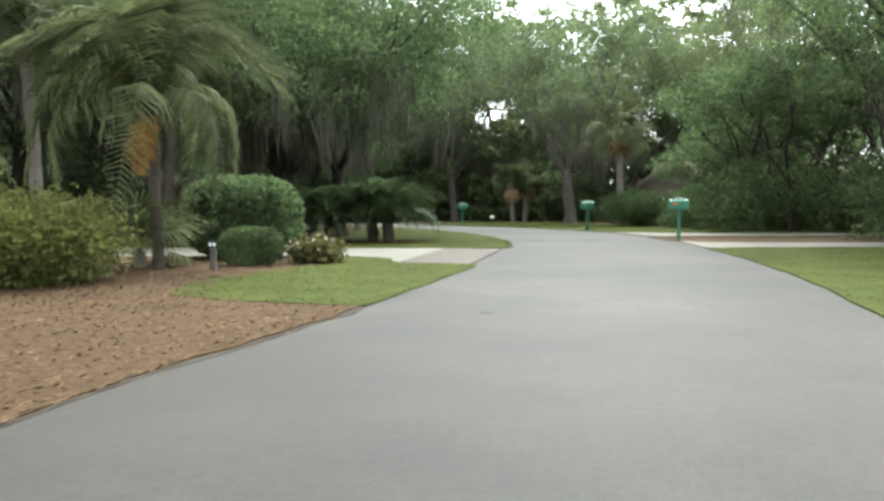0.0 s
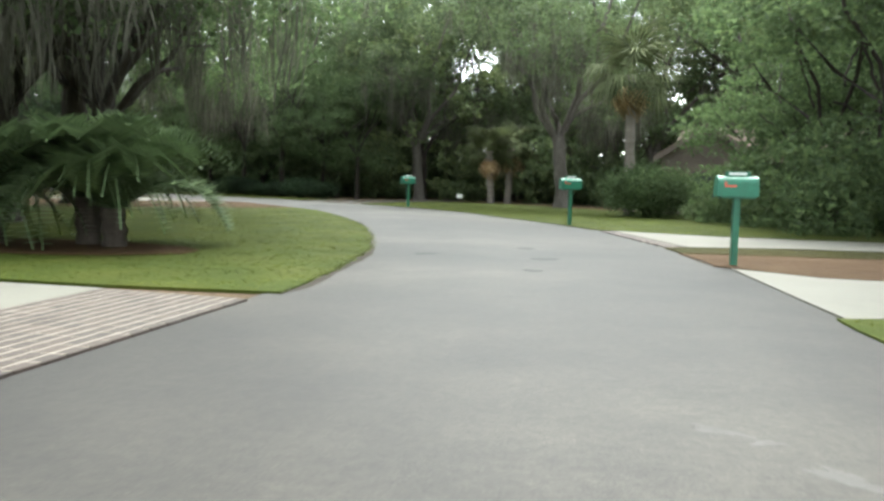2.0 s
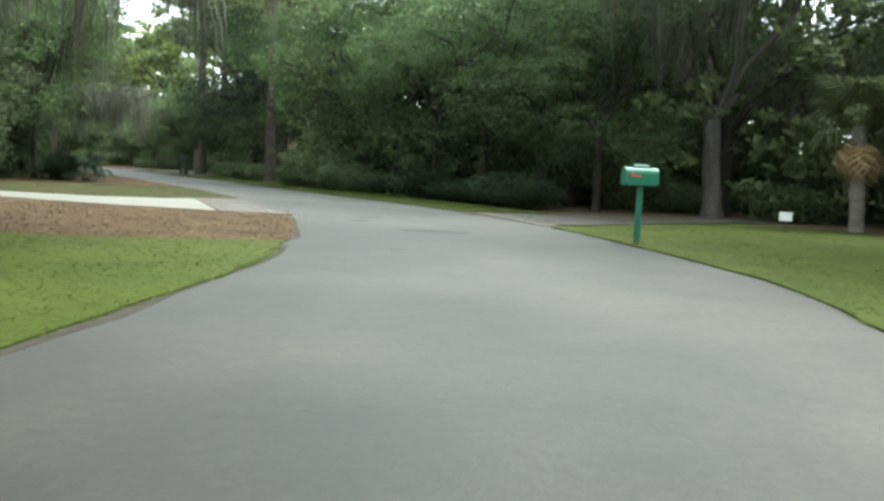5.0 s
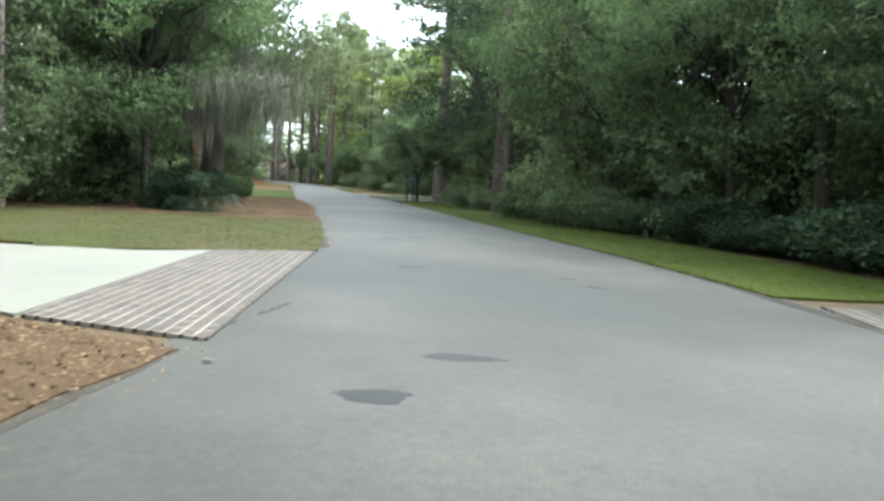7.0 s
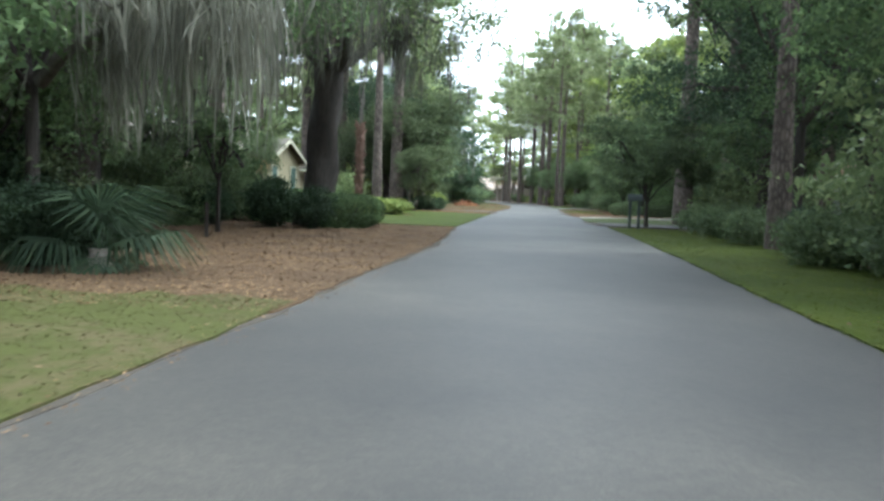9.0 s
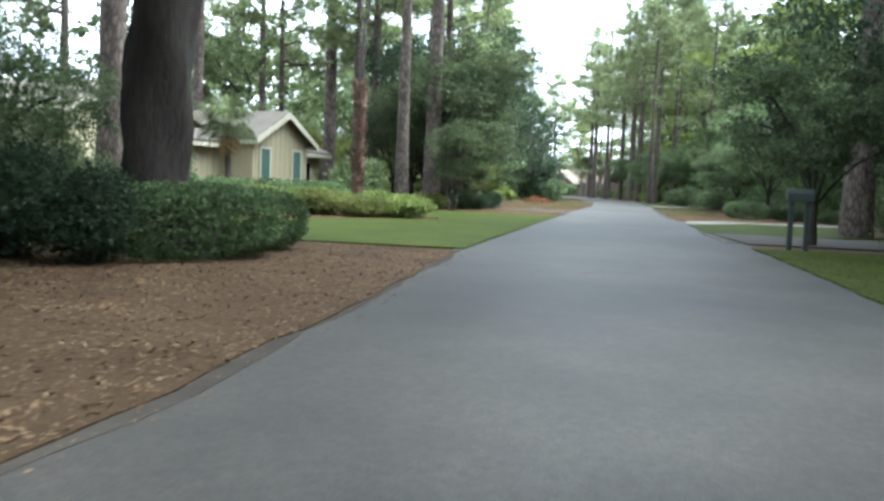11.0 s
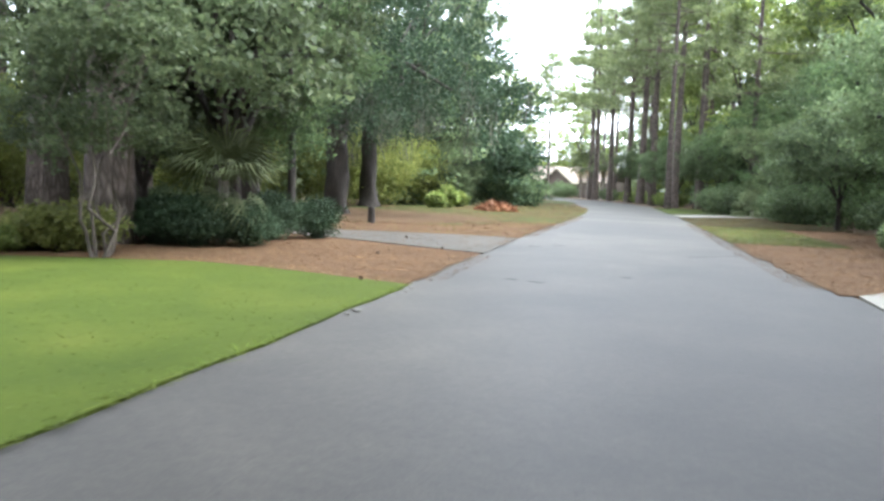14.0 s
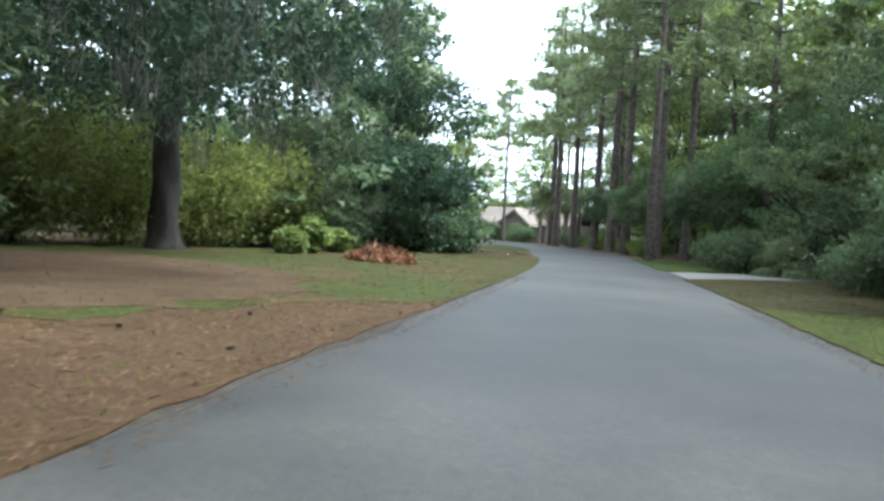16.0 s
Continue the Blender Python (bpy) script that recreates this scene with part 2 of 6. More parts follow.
M_PINEBARK = plated_bark()
M_RUST = foliage("rust_fronds", (0.096, 0.04, 0.02), (0.176, 0.08, 0.04), (0.256, 0.136, 0.072), 0.1, 0.9, living=False)
M_PALMBARK = surface("palm_bark", [(0.12, 0.1, 0.08), (0.2, 0.175, 0.145), (0.3, 0.27, 0.23)], big=2, small=12, rough=0.95, bump=0.9, depth=0.04, local=True, stretch=(1, 1, 2.5))
M_REDBARK = surface("dead_boots", [(0.0684, 0.03713, 0.02587), (0.1154, 0.06435, 0.04399), (0.1625, 0.1089, 0.07762)], big=3, small=14, rough=0.95, bump=0.8, depth=0.04, local=True)
M_OAK = foliage("oak_leaves", (0.06187, 0.08203, 0.03502), (0.1299, 0.1645, 0.06685), (0.2684, 0.2998, 0.1212))
M_DARKLEAF = foliage("dark_leaves", (0.052, 0.072, 0.034), (0.108, 0.145, 0.063), (0.205, 0.243, 0.104))
M_LIGHTLEAF = foliage("light_leaves", (0.0693, 0.097, 0.0232), (0.1475, 0.185, 0.04604), (0.2772, 0.2944, 0.086))
M_YELLOWLEAF = foliage("yellow_green_leaves", (0.068, 0.082, 0.02), (0.13, 0.14, 0.036), (0.225, 0.22, 0.068))
M_PINE = foliage("pine_needles", (0.07869, 0.09898, 0.04047), (0.175, 0.2072, 0.08323), (0.3191, 0.3509, 0.1471), 0.3)
M_MOSS = foliage("spanish_moss", (0.07, 0.069, 0.051), (0.108, 0.106, 0.08), (0.155, 0.15, 0.117), 0.4, 0.95, living=False)
M_PALM = foliage("palm_fronds", (0.048, 0.06, 0.024), (0.095, 0.112, 0.046), (0.16, 0.176, 0.08), 0.3, 0.85)
M_PALMDEAD = foliage("dead_fronds", (0.2, 0.13, 0.06), (0.36, 0.24, 0.12), (0.5, 0.38, 0.22), 0.2, 0.9, living=False)
M_GREYLEAF = foliage("grey_green_leaves", (0.035, 0.047, 0.02), (0.064, 0.082, 0.035), (0.11, 0.125, 0.055))
M_GLOSSY = foliage("deep_green_leaves", (0.042, 0.066, 0.027), (0.083, 0.12, 0.047), (0.15, 0.192, 0.074), 0.45, 0.8)
# yellow-green leaves raised in brightness: light from behind put into the colour
M_SUNLEAF = foliage("sun_tinted_yellow_green_leaves", (0.08, 0.1, 0.022), (0.165, 0.182, 0.043), (0.285, 0.29, 0.085))
# about half of deep_green_leaves: gloom under trees and backlight put into the colour
M_SHADELEAF = foliage("shade_darkened_leaves", (0.02, 0.034, 0.017), (0.038, 0.06, 0.029), (0.075, 0.1, 0.045), 0.4, 0.7)
M_PALESCUFF = surface("pale_scuffed_asphalt", [(0.05, 0.047, 0.042), (0.07, 0.066, 0.059), (0.095, 0.09, 0.082)], big=2.5, small=60, rough=0.85, bump=0.3, depth=0.005, shine=0.2)
M_CHIP = surface("chalky_stone", [(0.0693, 0.06435, 0.05445), (0.0891, 0.08415, 0.07178), (0.1114, 0.104, 0.09158)], big=6, small=40, rough=0.9, bump=0.3, depth=0.004)
M_CONE = surface("cone_scales", [(0.03, 0.02, 0.013), (0.06, 0.038, 0.024), (0.1, 0.066, 0.043)], big=8, small=60, rough=0.9, bump=0.6, depth=0.006)
M_SAGOBARK = surface("sago_trunk", [(0.03, 0.023, 0.017), (0.06, 0.047, 0.036), (0.1, 0.08, 0.06)], big=4, small=20, rough=0.95, bump=1.0, depth=0.04, local=True)
M_ORANGEFROND = foliage("orange_dead_frond", (0.3, 0.14, 0.03), (0.45, 0.22, 0.05), (0.55, 0.32, 0.1), 0.3, 0.8, living=False)
M_WOODCHIP = foliage("pale_wood_chips", (0.075, 0.04875, 0.02625), (0.1275, 0.08625, 0.04875), (0.195, 0.1425, 0.08625), 0.05, 0.9, living=False)
M_PALEBARK = surface("pale_oak_bark", [(0.05, 0.043, 0.036), (0.095, 0.085, 0.072), (0.15, 0.136, 0.118)], big=2.2, small=14, rough=0.95, bump=0.9, blend=0.6, depth=0.05, local=True, stretch=(1, 1, 0.3), shine=0.1)
M_MYRTLEBARK = surface("mottled_smooth_bark", [(0.045, 0.036, 0.028), (0.085, 0.07, 0.055), (0.13, 0.112, 0.092)], big=5, small=22, rough=0.85, bump=0.3, blend=0.6, depth=0.01, local=True, stretch=(1, 1, 0.4), shine=0.15)
M_DIRT = surface("pale_road_dirt", [(0.0248, 0.02108, 0.01612), (0.03844, 0.03286, 0.02604), (0.05704, 0.0496, 0.03968)], big=2.5, small=45, rough=0.95, bump=0.6, depth=0.008, shine=0.08)
M_SAGO = foliage("sago_fronds", (0.052, 0.07782, 0.03256), (0.1024, 0.1429, 0.05912), (0.1688, 0.2214, 0.0972), 0.15)
M_REDLEAF = foliage("reddish_leaves", (0.065, 0.085, 0.025), (0.13, 0.115, 0.038), (0.19, 0.19, 0.06), 0.25)
M_GRASS = foliage("grass_blades", (0.046, 0.06, 0.007), (0.06, 0.074, 0.009), (0.086, 0.096, 0.016), 0.5, 0.6)
M_GRASSTRIM = foliage("mown_grass_blades", (0.033, 0.045, 0.0042), (0.05, 0.062, 0.006), (0.078, 0.084, 0.012), 0.5, 0.6)
M_GRASSDRY = foliage("dry_grass_blades", (0.042, 0.04, 0.0115), (0.051, 0.047, 0.015), (0.072, 0.062, 0.023), 0.5, 0.6)
M_LITTER = foliage("fallen_leaves", (0.06, 0.037, 0.019), (0.088, 0.055, 0.028), (0.14, 0.095, 0.052), 0.1, 0.9, living=False)
M_STRAWBITS = foliage("straw_needles", (0.054, 0.0282, 0.0132), (0.085, 0.0482, 0.0225), (0.127, 0.08, 0.041), 0.1, 0.9, living=False)
M_GREENPAINT = plain("green_enamel", (0.022, 0.15, 0.085), 0.45)
M_GREENDARK = plain("dark_green_paint", (0.02, 0.12, 0.065), 0.5)
M_RED = plain("red_flag_paint", (0.6, 0.09, 0.05), 0.4)
M_WHITE = plain("white_paint", (0.78, 0.78, 0.74), 0.5)
M_SIDING = surface("beige_siding", [(0.2934, 0.2546, 0.154), (0.3307, 0.2909, 0.1788), (0.362, 0.3213, 0.2037)], big=0.5, small=16, rough=0.8, bump=0.2, depth=0.004, local=True, stretch=(1, 1, 0.1))
M_TRIM = plain("cream_trim", (0.4682, 0.4415, 0.3199), 0.55)
M_SHUTTER = plain("teal_panel", (0.06, 0.115, 0.092), 0.5)
M_ROOF = surface("weathered_shingles", [(0.09137, 0.0781, 0.06112), (0.1233, 0.1056, 0.08151), (0.1552, 0.1351, 0.1057)], big=0.8, small=14, rough=0.95, bump=0.5, depth=0.01, local=True, stretch=(0.3, 2, 2))
M_ROOFBROWN = surface("brown_shingles", [(0.105, 0.075, 0.05625), (0.1425, 0.105, 0.07875), (0.1875, 0.1425, 0.1125)], big=0.8, small=14, rough=0.95, bump=0.5, depth=0.01, local=True, stretch=(0.3, 2, 2))
M_ROOFRED = surface("red_brown_roof", [(0.25, 0.13, 0.09), (0.34, 0.19, 0.13), (0.42, 0.26, 0.19)], big=0.8, small=12, rough=0.9, bump=0.5, depth=0.01, local=True)
M_ROOFTAN = surface("tan_roof", [(0.1512, 0.1134, 0.08693), (0.1814, 0.1399, 0.1096), (0.2079, 0.1701, 0.1361)], big=0.8, small=12, rough=0.9, bump=0.4, depth=0.01, local=True)
M_BROWNWALL = surface("brown_siding", [(0.0975, 0.075, 0.06), (0.135, 0.105, 0.08625), (0.1725, 0.135, 0.1125)], big=0.6, small=14, rough=0.85, bump=0.2, depth=0.005, local=True)
M_GREYWALL = surface("grey_siding", [(0.25, 0.25, 0.24), (0.32, 0.32, 0.3), (0.38, 0.38, 0.36)], big=0.6, small=14, rough=0.85, bump=0.2, depth=0.005, local=True)
M_POSTWOOD = surface("weathered_post", [(0.04, 0.033, 0.027), (0.068, 0.057, 0.047), (0.1, 0.086, 0.07)], big=3, small=30, rough=0.9, bump=0.4, depth=0.004, local=True, stretch=(1, 1, 0.15))
M_GLASS_DARK = plain("dark_window_glass", (0.03, 0.035, 0.04), 0.12)

# ---- mesh helpers ----


def quick_mesh(name, V, F):
    """A mesh from arrays of corners and of triangles (or quads)."""
    V, F = np.asarray(V, np.float32).reshape(-1, 3), np.asarray(F, np.int32)
    k = F.shape[1]
    me = bpy.data.meshes.new(name)
    me.vertices.add(len(V))
    me.vertices.foreach_set("co", V.ravel())
    me.loops.add(F.size)
    me.loops.foreach_set("vertex_index", F.ravel())
    me.polygons.add(len(F))
    me.polygons.foreach_set("loop_start", np.arange(0, F.size, k, dtype=np.int32))
    me.update(calc_edges=True)
    me.validate()
    return me


def mesh_part(name, me, material, parent=None, label=""):
    me.materials.append(material) if not me.materials else None
    ob = new(name, me)
    ob.parent = parent
    if label:
        ob["label"] = label
    return ob


def part(name, bm, material, parent=None, label=""):
    me = bpy.data.meshes.new(name)
    bm.to_mesh(me)
    bm.free()
    return mesh_part(name, me, material, parent, label)


def thing(name, m, label, category, group="", kind=""):
    e = new(name)
    e.empty_display_size = 0.2
    e.matrix_basis = m
    return tagged(e, label, category, group, kind)


def box(bm, x0, y0, z0, x1, y1, z1, bevel=0.0):
    r = bmesh.ops.create_cube(bm, size=1.0, matrix=Matrix.LocRotScale(((x0 + x1) / 2, (y0 + y1) / 2, (z0 + z1) / 2), None, (x1 - x0, y1 - y0, z1 - z0)))
    if bevel:
        edges = {e for v in r["verts"] for e in v.link_edges}
        bmesh.ops.bevel(bm, geom=list(edges), offset=bevel, segments=2, affect="EDGES", profile=0.6)
    return r["verts"]


def prism(bm, outline, z0, z1, foot=1.0):
    """A slab with a flat outline, from z0 to z1; foot: how far its base spreads beyond its top."""
    cx, cy = sum(p[0] for p in outline) / len(outline), sum(p[1] for p in outline) / len(outline)
    lo = [bm.verts.new((cx + (x - cx) * foot, cy + (y - cy) * foot, z0)) for x, y in outline]
    hi = [bm.verts.new((x, y, z1)) for x, y in outline]
    n = len(outline)
    bm.faces.new(hi)
    bm.faces.new(lo[::-1])
    for i in range(n):
        bm.faces.new((lo[i], lo[(i + 1) % n], hi[(i + 1) % n], hi[i]))


def tubes(paths, sides=7):
    """Tapered tubes along lists of (point, radius): corners and quads."""
    V, F = [], []
    for path in paths:
        base = len(V)
        pts = [Vector(p) for p, _ in path]
        for i, (p, r) in enumerate(path):
            d = (pts[min(i + 1, len(pts) - 1)] - pts[max(i - 1, 0)]).normalized()
            a = d.orthogonal().normalized() if abs(d.z) < 0.9 else Vector((1, 0, 0)).cross(d).normalized()
            b = d.cross(a)
            for k in range(sides):
                th = 2 * math.pi * k / sides
                w = r * (1 + 0.12 * math.sin(3 * th + i))
                V.append(pts[i] + (a * math.cos(th) + b * math.sin(th)) * w)
        for i in range(len(path) - 1):
            for k in range(sides):
                q = base + i * sides
                F.append((q + k, q + (k + 1) % sides, q + sides + (k + 1) % sides, q + sides + k))
    return np.array(V), np.array(F)


def leaf_arrays(rng, C, length, width, up=None, droop=0.0, sliver=False):
    """Leaves at the centres C: folded, of two triangles, or slivers of one."""
    n = len(C)
    u = rng.normal(size=(n, 3))
    if up is not None:
        u = u * 0.7 + up
    u[:, 2] -= droop
    u /= np.linalg.norm(u, axis=1, keepdims=True) + 1e-9
    v = np.cross(u, rng.normal(size=(n, 3)))
    v /= np.linalg.norm(v, axis=1, keepdims=True) + 1e-9
    w = np.cross(u, v)
    L = (length * rng.uniform(0.6, 1.4, n))[:, None]
    Wd = (width * rng.uniform(0.6, 1.4, n))[:, None]
    if sliver:
        V = np.stack([C - u * L / 2 - v * Wd / 2, C - u * L / 2 + v * Wd / 2, C + u * L / 2 + w * Wd * 0.3], 1).reshape(-1, 3)
        return V, np.arange(n * 3).reshape(-1, 3)
    V = np.stack([C - u * L / 2, C + v * Wd / 2 + w * Wd * 0.25, C + u * L / 2, C - v * Wd / 2 + w * Wd * 0.25], 1).reshape(-1, 3)
    i = np.arange(n)[:, None] * 4
    F = np.concatenate([i + [0, 1, 2], i + [0, 2, 3]], 1).reshape(-1, 3)
    return V, F


def clumped(rng, blobs, n_clumps, per, spread, shell=0.55):
    """Leaf centres gathered in uneven clumps on and in a set of ellipsoids (centre, radii)."""
    weights = np.array([r[0] * r[1] + r[1] * r[2] + r[0] * r[2] for _, r in blobs])
    pick = rng.choice(len(blobs), n_clumps, p=weights / weights.sum())
    d = rng.normal(size=(n_clumps, 3))
    d /= np.linalg.norm(d, axis=1, keepdims=True)
    rad = rng.uniform(shell, 1.05, n_clumps)[:, None]
    c = np.array([blobs[k][0] for k in pick]) + d * np.array([blobs[k][1] for k in pick]) * rad
    s = rng.uniform(0.6, 1.3, n_clumps)
    o = rng.normal(size=(n_clumps, per, 3)) * (spread * s)[:, None, None] * np.array([1.15, 1.15, 0.5]) * 0.6
    return (c[:, None] + o).reshape(-1, 3), c


# ---- plants ----


def moss_arrays(rng, anchors, longest, strands=26, wide=0.015, lowest=1.9):
    """Hanging tufts of thin tapered strands below each anchor."""
    C = np.repeat(np.asarray(anchors), strands, 0)
    n = len(C)
    tuft = np.repeat(0.18 + 0.82 * rng.uniform(0, 1, len(anchors)) ** 1.6, strands)
    top = C + rng.normal(size=(n, 3)) * [0.17, 0.17, 0.25]
    L = np.minimum(longest * tuft * rng.uniform(0.35, 1.0, n), np.maximum(top[:, 2] - lowest, 0.15))
    th = rng.uniform(0, math.pi, n)
    side = np.stack([np.cos(th), np.sin(th), 0 * th], 1) * (wide * rng.uniform(0.35, 1.25, n))[:, None]
    sway = rng.normal(size=(n, 3)) * [0.1, 0.1, 0]
    drift = np.repeat(rng.normal(size=(len(anchors), 3)) * [0.05, 0.05, 0], strands, 0)
    mid = top * [0.7, 0.7, 1] + C * [0.3, 0.3, 0] + sway + drift * 0.4 - np.stack([0 * L, 0 * L, L * 0.5], 1)
    tip = top * [0.4, 0.4, 1] + C * [0.6, 0.6, 0] + sway * 1.3 + drift - np.stack([0 * L, 0 * L, L], 1)
    V = np.stack([top - side * 0.6, top + side * 0.6, mid + side, mid - side, tip], 1).reshape(-1, 3)
    i = np.arange(n)[:, None] * 5
    F = np.concatenate([i + [0, 1, 2], i + [0, 2, 3], i + [3, 2, 4]], 1).reshape(-1, 3)
    return V, F


def limb(rng, a, b, r0, r1, sag=0.0, steps=5):
    a, b = Vector(a), Vector(b)
    out = []
    for i in range(steps + 1):
        f = i / steps
        p = a.lerp(b, f) + Vector((0, 0, -sag * 4 * f * (1 - f)))
        if 0 < i < steps:
            p += Vector(rng.normal(size=3) * (b - a).length * 0.035)
        out.append((p, r0 + (r1 - r0) * f))
    return out


def fluted(path):
    """The same trunk with rings close together, swelling towards the ground."""
    out = []
    for (a, ra), (b, rb) in zip(path, path[1:]):
        n = max(2, int((b - a).length / 0.3))
        out += [(a.lerp(b, k / n), ra + (rb - ra) * (k / n)) for k in range(n)]
    return out + [path[-1]]


def oak(name, seed, m, label, height=11.0, spread=6.0, trunk=0.38, fork=2.6, leaves=11000, leaf=0.24, moss=0, moss_len=2.4, mat=None, low=0.42, lean=(0, 0), skirt=0, limbs=7, full=0, bark=None, group="trees along the road"):
    """A spreading broadleaf tree: forked trunk and limbs, a clumped crown, hanging moss."""
    rng = np.random.default_rng(seed)
    t = thing(name, m, label, "tree", group)
    top = Vector((lean[0], lean[1], fork))
    paths = [[(Vector((0, 0, -0.1)), trunk * 1.5), (Vector((lean[0] * 0.1, lean[1] * 0.1, 0.35)), trunk * 1.08), (Vector((lean[0] * 0.5, lean[1] * 0.5, fork * 0.55)), trunk), (top, trunk * 0.92)]]
    blobs, ends = [], []
    n = limbs
    for i in range(n):
        th = 2 * math.pi * (i + rng.uniform(-0.3, 0.3)) / n
        far = spread * rng.uniform(0.5, 0.8)
        hz = height * rng.uniform(low + 0.14, 0.86)
        end = Vector((lean[0] + far * math.cos(th), lean[1] + far * math.sin(th), hz))
        paths.append(limb(rng, top - Vector((0, 0, 0.2)), end, trunk * 0.45, 0.04, sag=-0.5))
        midp = top.lerp(end, 0.55)
        if limbs > 5:
            paths.append(limb(rng, midp, midp + Vector(rng.normal(size=3) * spread * 0.22) + Vector((0, 0, height * 0.12)), trunk * 0.25, 0.03))
        r = spread * rng.uniform(0.34, 0.5)
        blobs.append((tuple(end), (r, r, r * 0.62)))
        ends.append(end)
    blobs.append(((lean[0], lean[1], height * 0.78), (spread * 0.6, spread * 0.6, height * 0.22)))
    V, F = tubes([fluted(paths[0])], 16)
    roots = 0.2 * np.exp(-np.maximum(V[:, 2], 0) / (1.6 * trunk)) * np.sin(5 * np.arctan2(V[:, 1], V[:, 0]) + seed) + 0.05 * np.sin(7 * np.arctan2(V[:, 1], V[:, 0]) + 2.2 * V[:, 2] + seed)
    V[:, 0] += V[:, 0] * roots
    V[:, 1] += V[:, 1] * roots
    mesh_part("trunk", quick_mesh("trunk", V, F), bark or M_BARK, t)
    for p in paths[1:]:
        V, F = tubes([p], 7 if limbs > 5 else 4)
        mesh_part("limb", quick_mesh("limb", V, F), bark or M_BARK, t)
    for i in range(skirt):
        th = 2 * math.pi * (i + rng.uniform(-0.3, 0.3)) / skirt
        far, r = spread * rng.uniform(0.45, 0.7), spread * rng.uniform(0.3, 0.42)
        blobs.append(((far * math.cos(th), far * math.sin(th), height * rng.uniform(0.08, 0.3)), (r, r, height * 0.17)))
    for i in range(full):
        th = 2 * math.pi * (i + rng.uniform(-0.3, 0.3)) / full
        far, r = spread * rng.uniform(0.35, 0.8), spread * rng.uniform(0.28, 0.38)
        blobs.append(((far * math.cos(th), far * math.sin(th), height * rng.uniform(0.2, 0.5)), (r, r, r * 0.7)))
    per = 26
    C, cc = clumped(rng, blobs, int(leaves * 2.4) // per, per, spread * 0.095, 0.5)
    C[:, 2] = np.abs(C[:, 2])
    V, F = leaf_arrays(rng, C, leaf * 0.74, leaf * 0.46, sliver=True)
    mesh_part("crown", quick_mesh("crown", V, F), mat or M_OAK, t)
    if moss:
        lowc = cc[np.argsort(cc[:, 2] + rng.normal(size=len(cc)) * height * 0.12)[: max(moss, 1)]]
        V, F = moss_arrays(rng, lowc - [0, 0, 0.1], moss_len)
        tagged(mesh_part("moss", quick_mesh("moss", V, F), M_MOSS, t), "grey hanging moss", kind="stuff")
    return t


def pine(name, seed, m, label, height=22.0, trunk=0.28, bare=0.5, spread=4.4, tufts=900, mat=None, group="tall pines"):
    """A tall pine: straight bare trunk, short limbs near the top, needle tufts."""
    rng = np.random.default_rng(seed)
    t = thing(name, m, label, "tree", group)
    bend = rng.normal(size=2) * 0.35
    zs = np.linspace(0, 1, 9)
    stem = [(Vector((bend[0] * z * z, bend[1] * z * z, z * height - 0.1)), trunk * (1.25 if z == 0 else 1) * (1 - 0.72 * z)) for z in zs]
    paths, tips = [stem], []
    for i in range(34):
        z = rng.uniform(bare, 0.98)
        th = rng.uniform(0, 2 * math.pi)
        L = spread * (1.15 - 0.75 * (z - bare) / (1 - bare)) * rng.uniform(0.5, 1)
        a = Vector((bend[0] * z * z, bend[1] * z * z, z * height))
        b = a + Vector((math.cos(th) * L, math.sin(th) * L, rng.uniform(-0.3, 0.9)))
        paths.append(limb(rng, a, b, 0.06, 0.02, steps=3))
        tips += [a.lerp(b, f) for f in (0.55, 0.75, 0.9, 1.0)]
    V, F = tubes(paths[:1], 10)
    mesh_part("trunk", quick_mesh("trunk", V, F), M_PINEBARK, t)
    V, F = tubes(paths[1:], 5)
    tagged(mesh_part("branchwork", quick_mesh("branchwork", V, F), M_PINEBARK, t), kind="stuff")
    tips = np.array(tips)
    C = tips[rng.choice(len(tips), tufts)] + rng.normal(size=(tufts, 3)) * [0.5, 0.5, 0.25]
    k = 11
    d = rng.normal(size=(tufts, k, 3))
    d[..., 2] += 0.35
    d /= np.linalg.norm(d, axis=2, keepdims=True)
    s = np.cross(d, rng.normal(size=d.shape))
    s /= np.linalg.norm(s, axis=2, keepdims=True)
    L = rng.uniform(0.25, 0.5, (tufts, k, 1))
    base = C[:, None] + d * 0.05
    V = np.stack([base - s * 0.045, base + s * 0.045, base + d * L], 2).reshape(-1, 3)
    F = np.arange(len(V)).reshape(-1, 3)
    mesh_part("crown", quick_mesh("crown", V, F), mat or M_PINE, t)
    return t


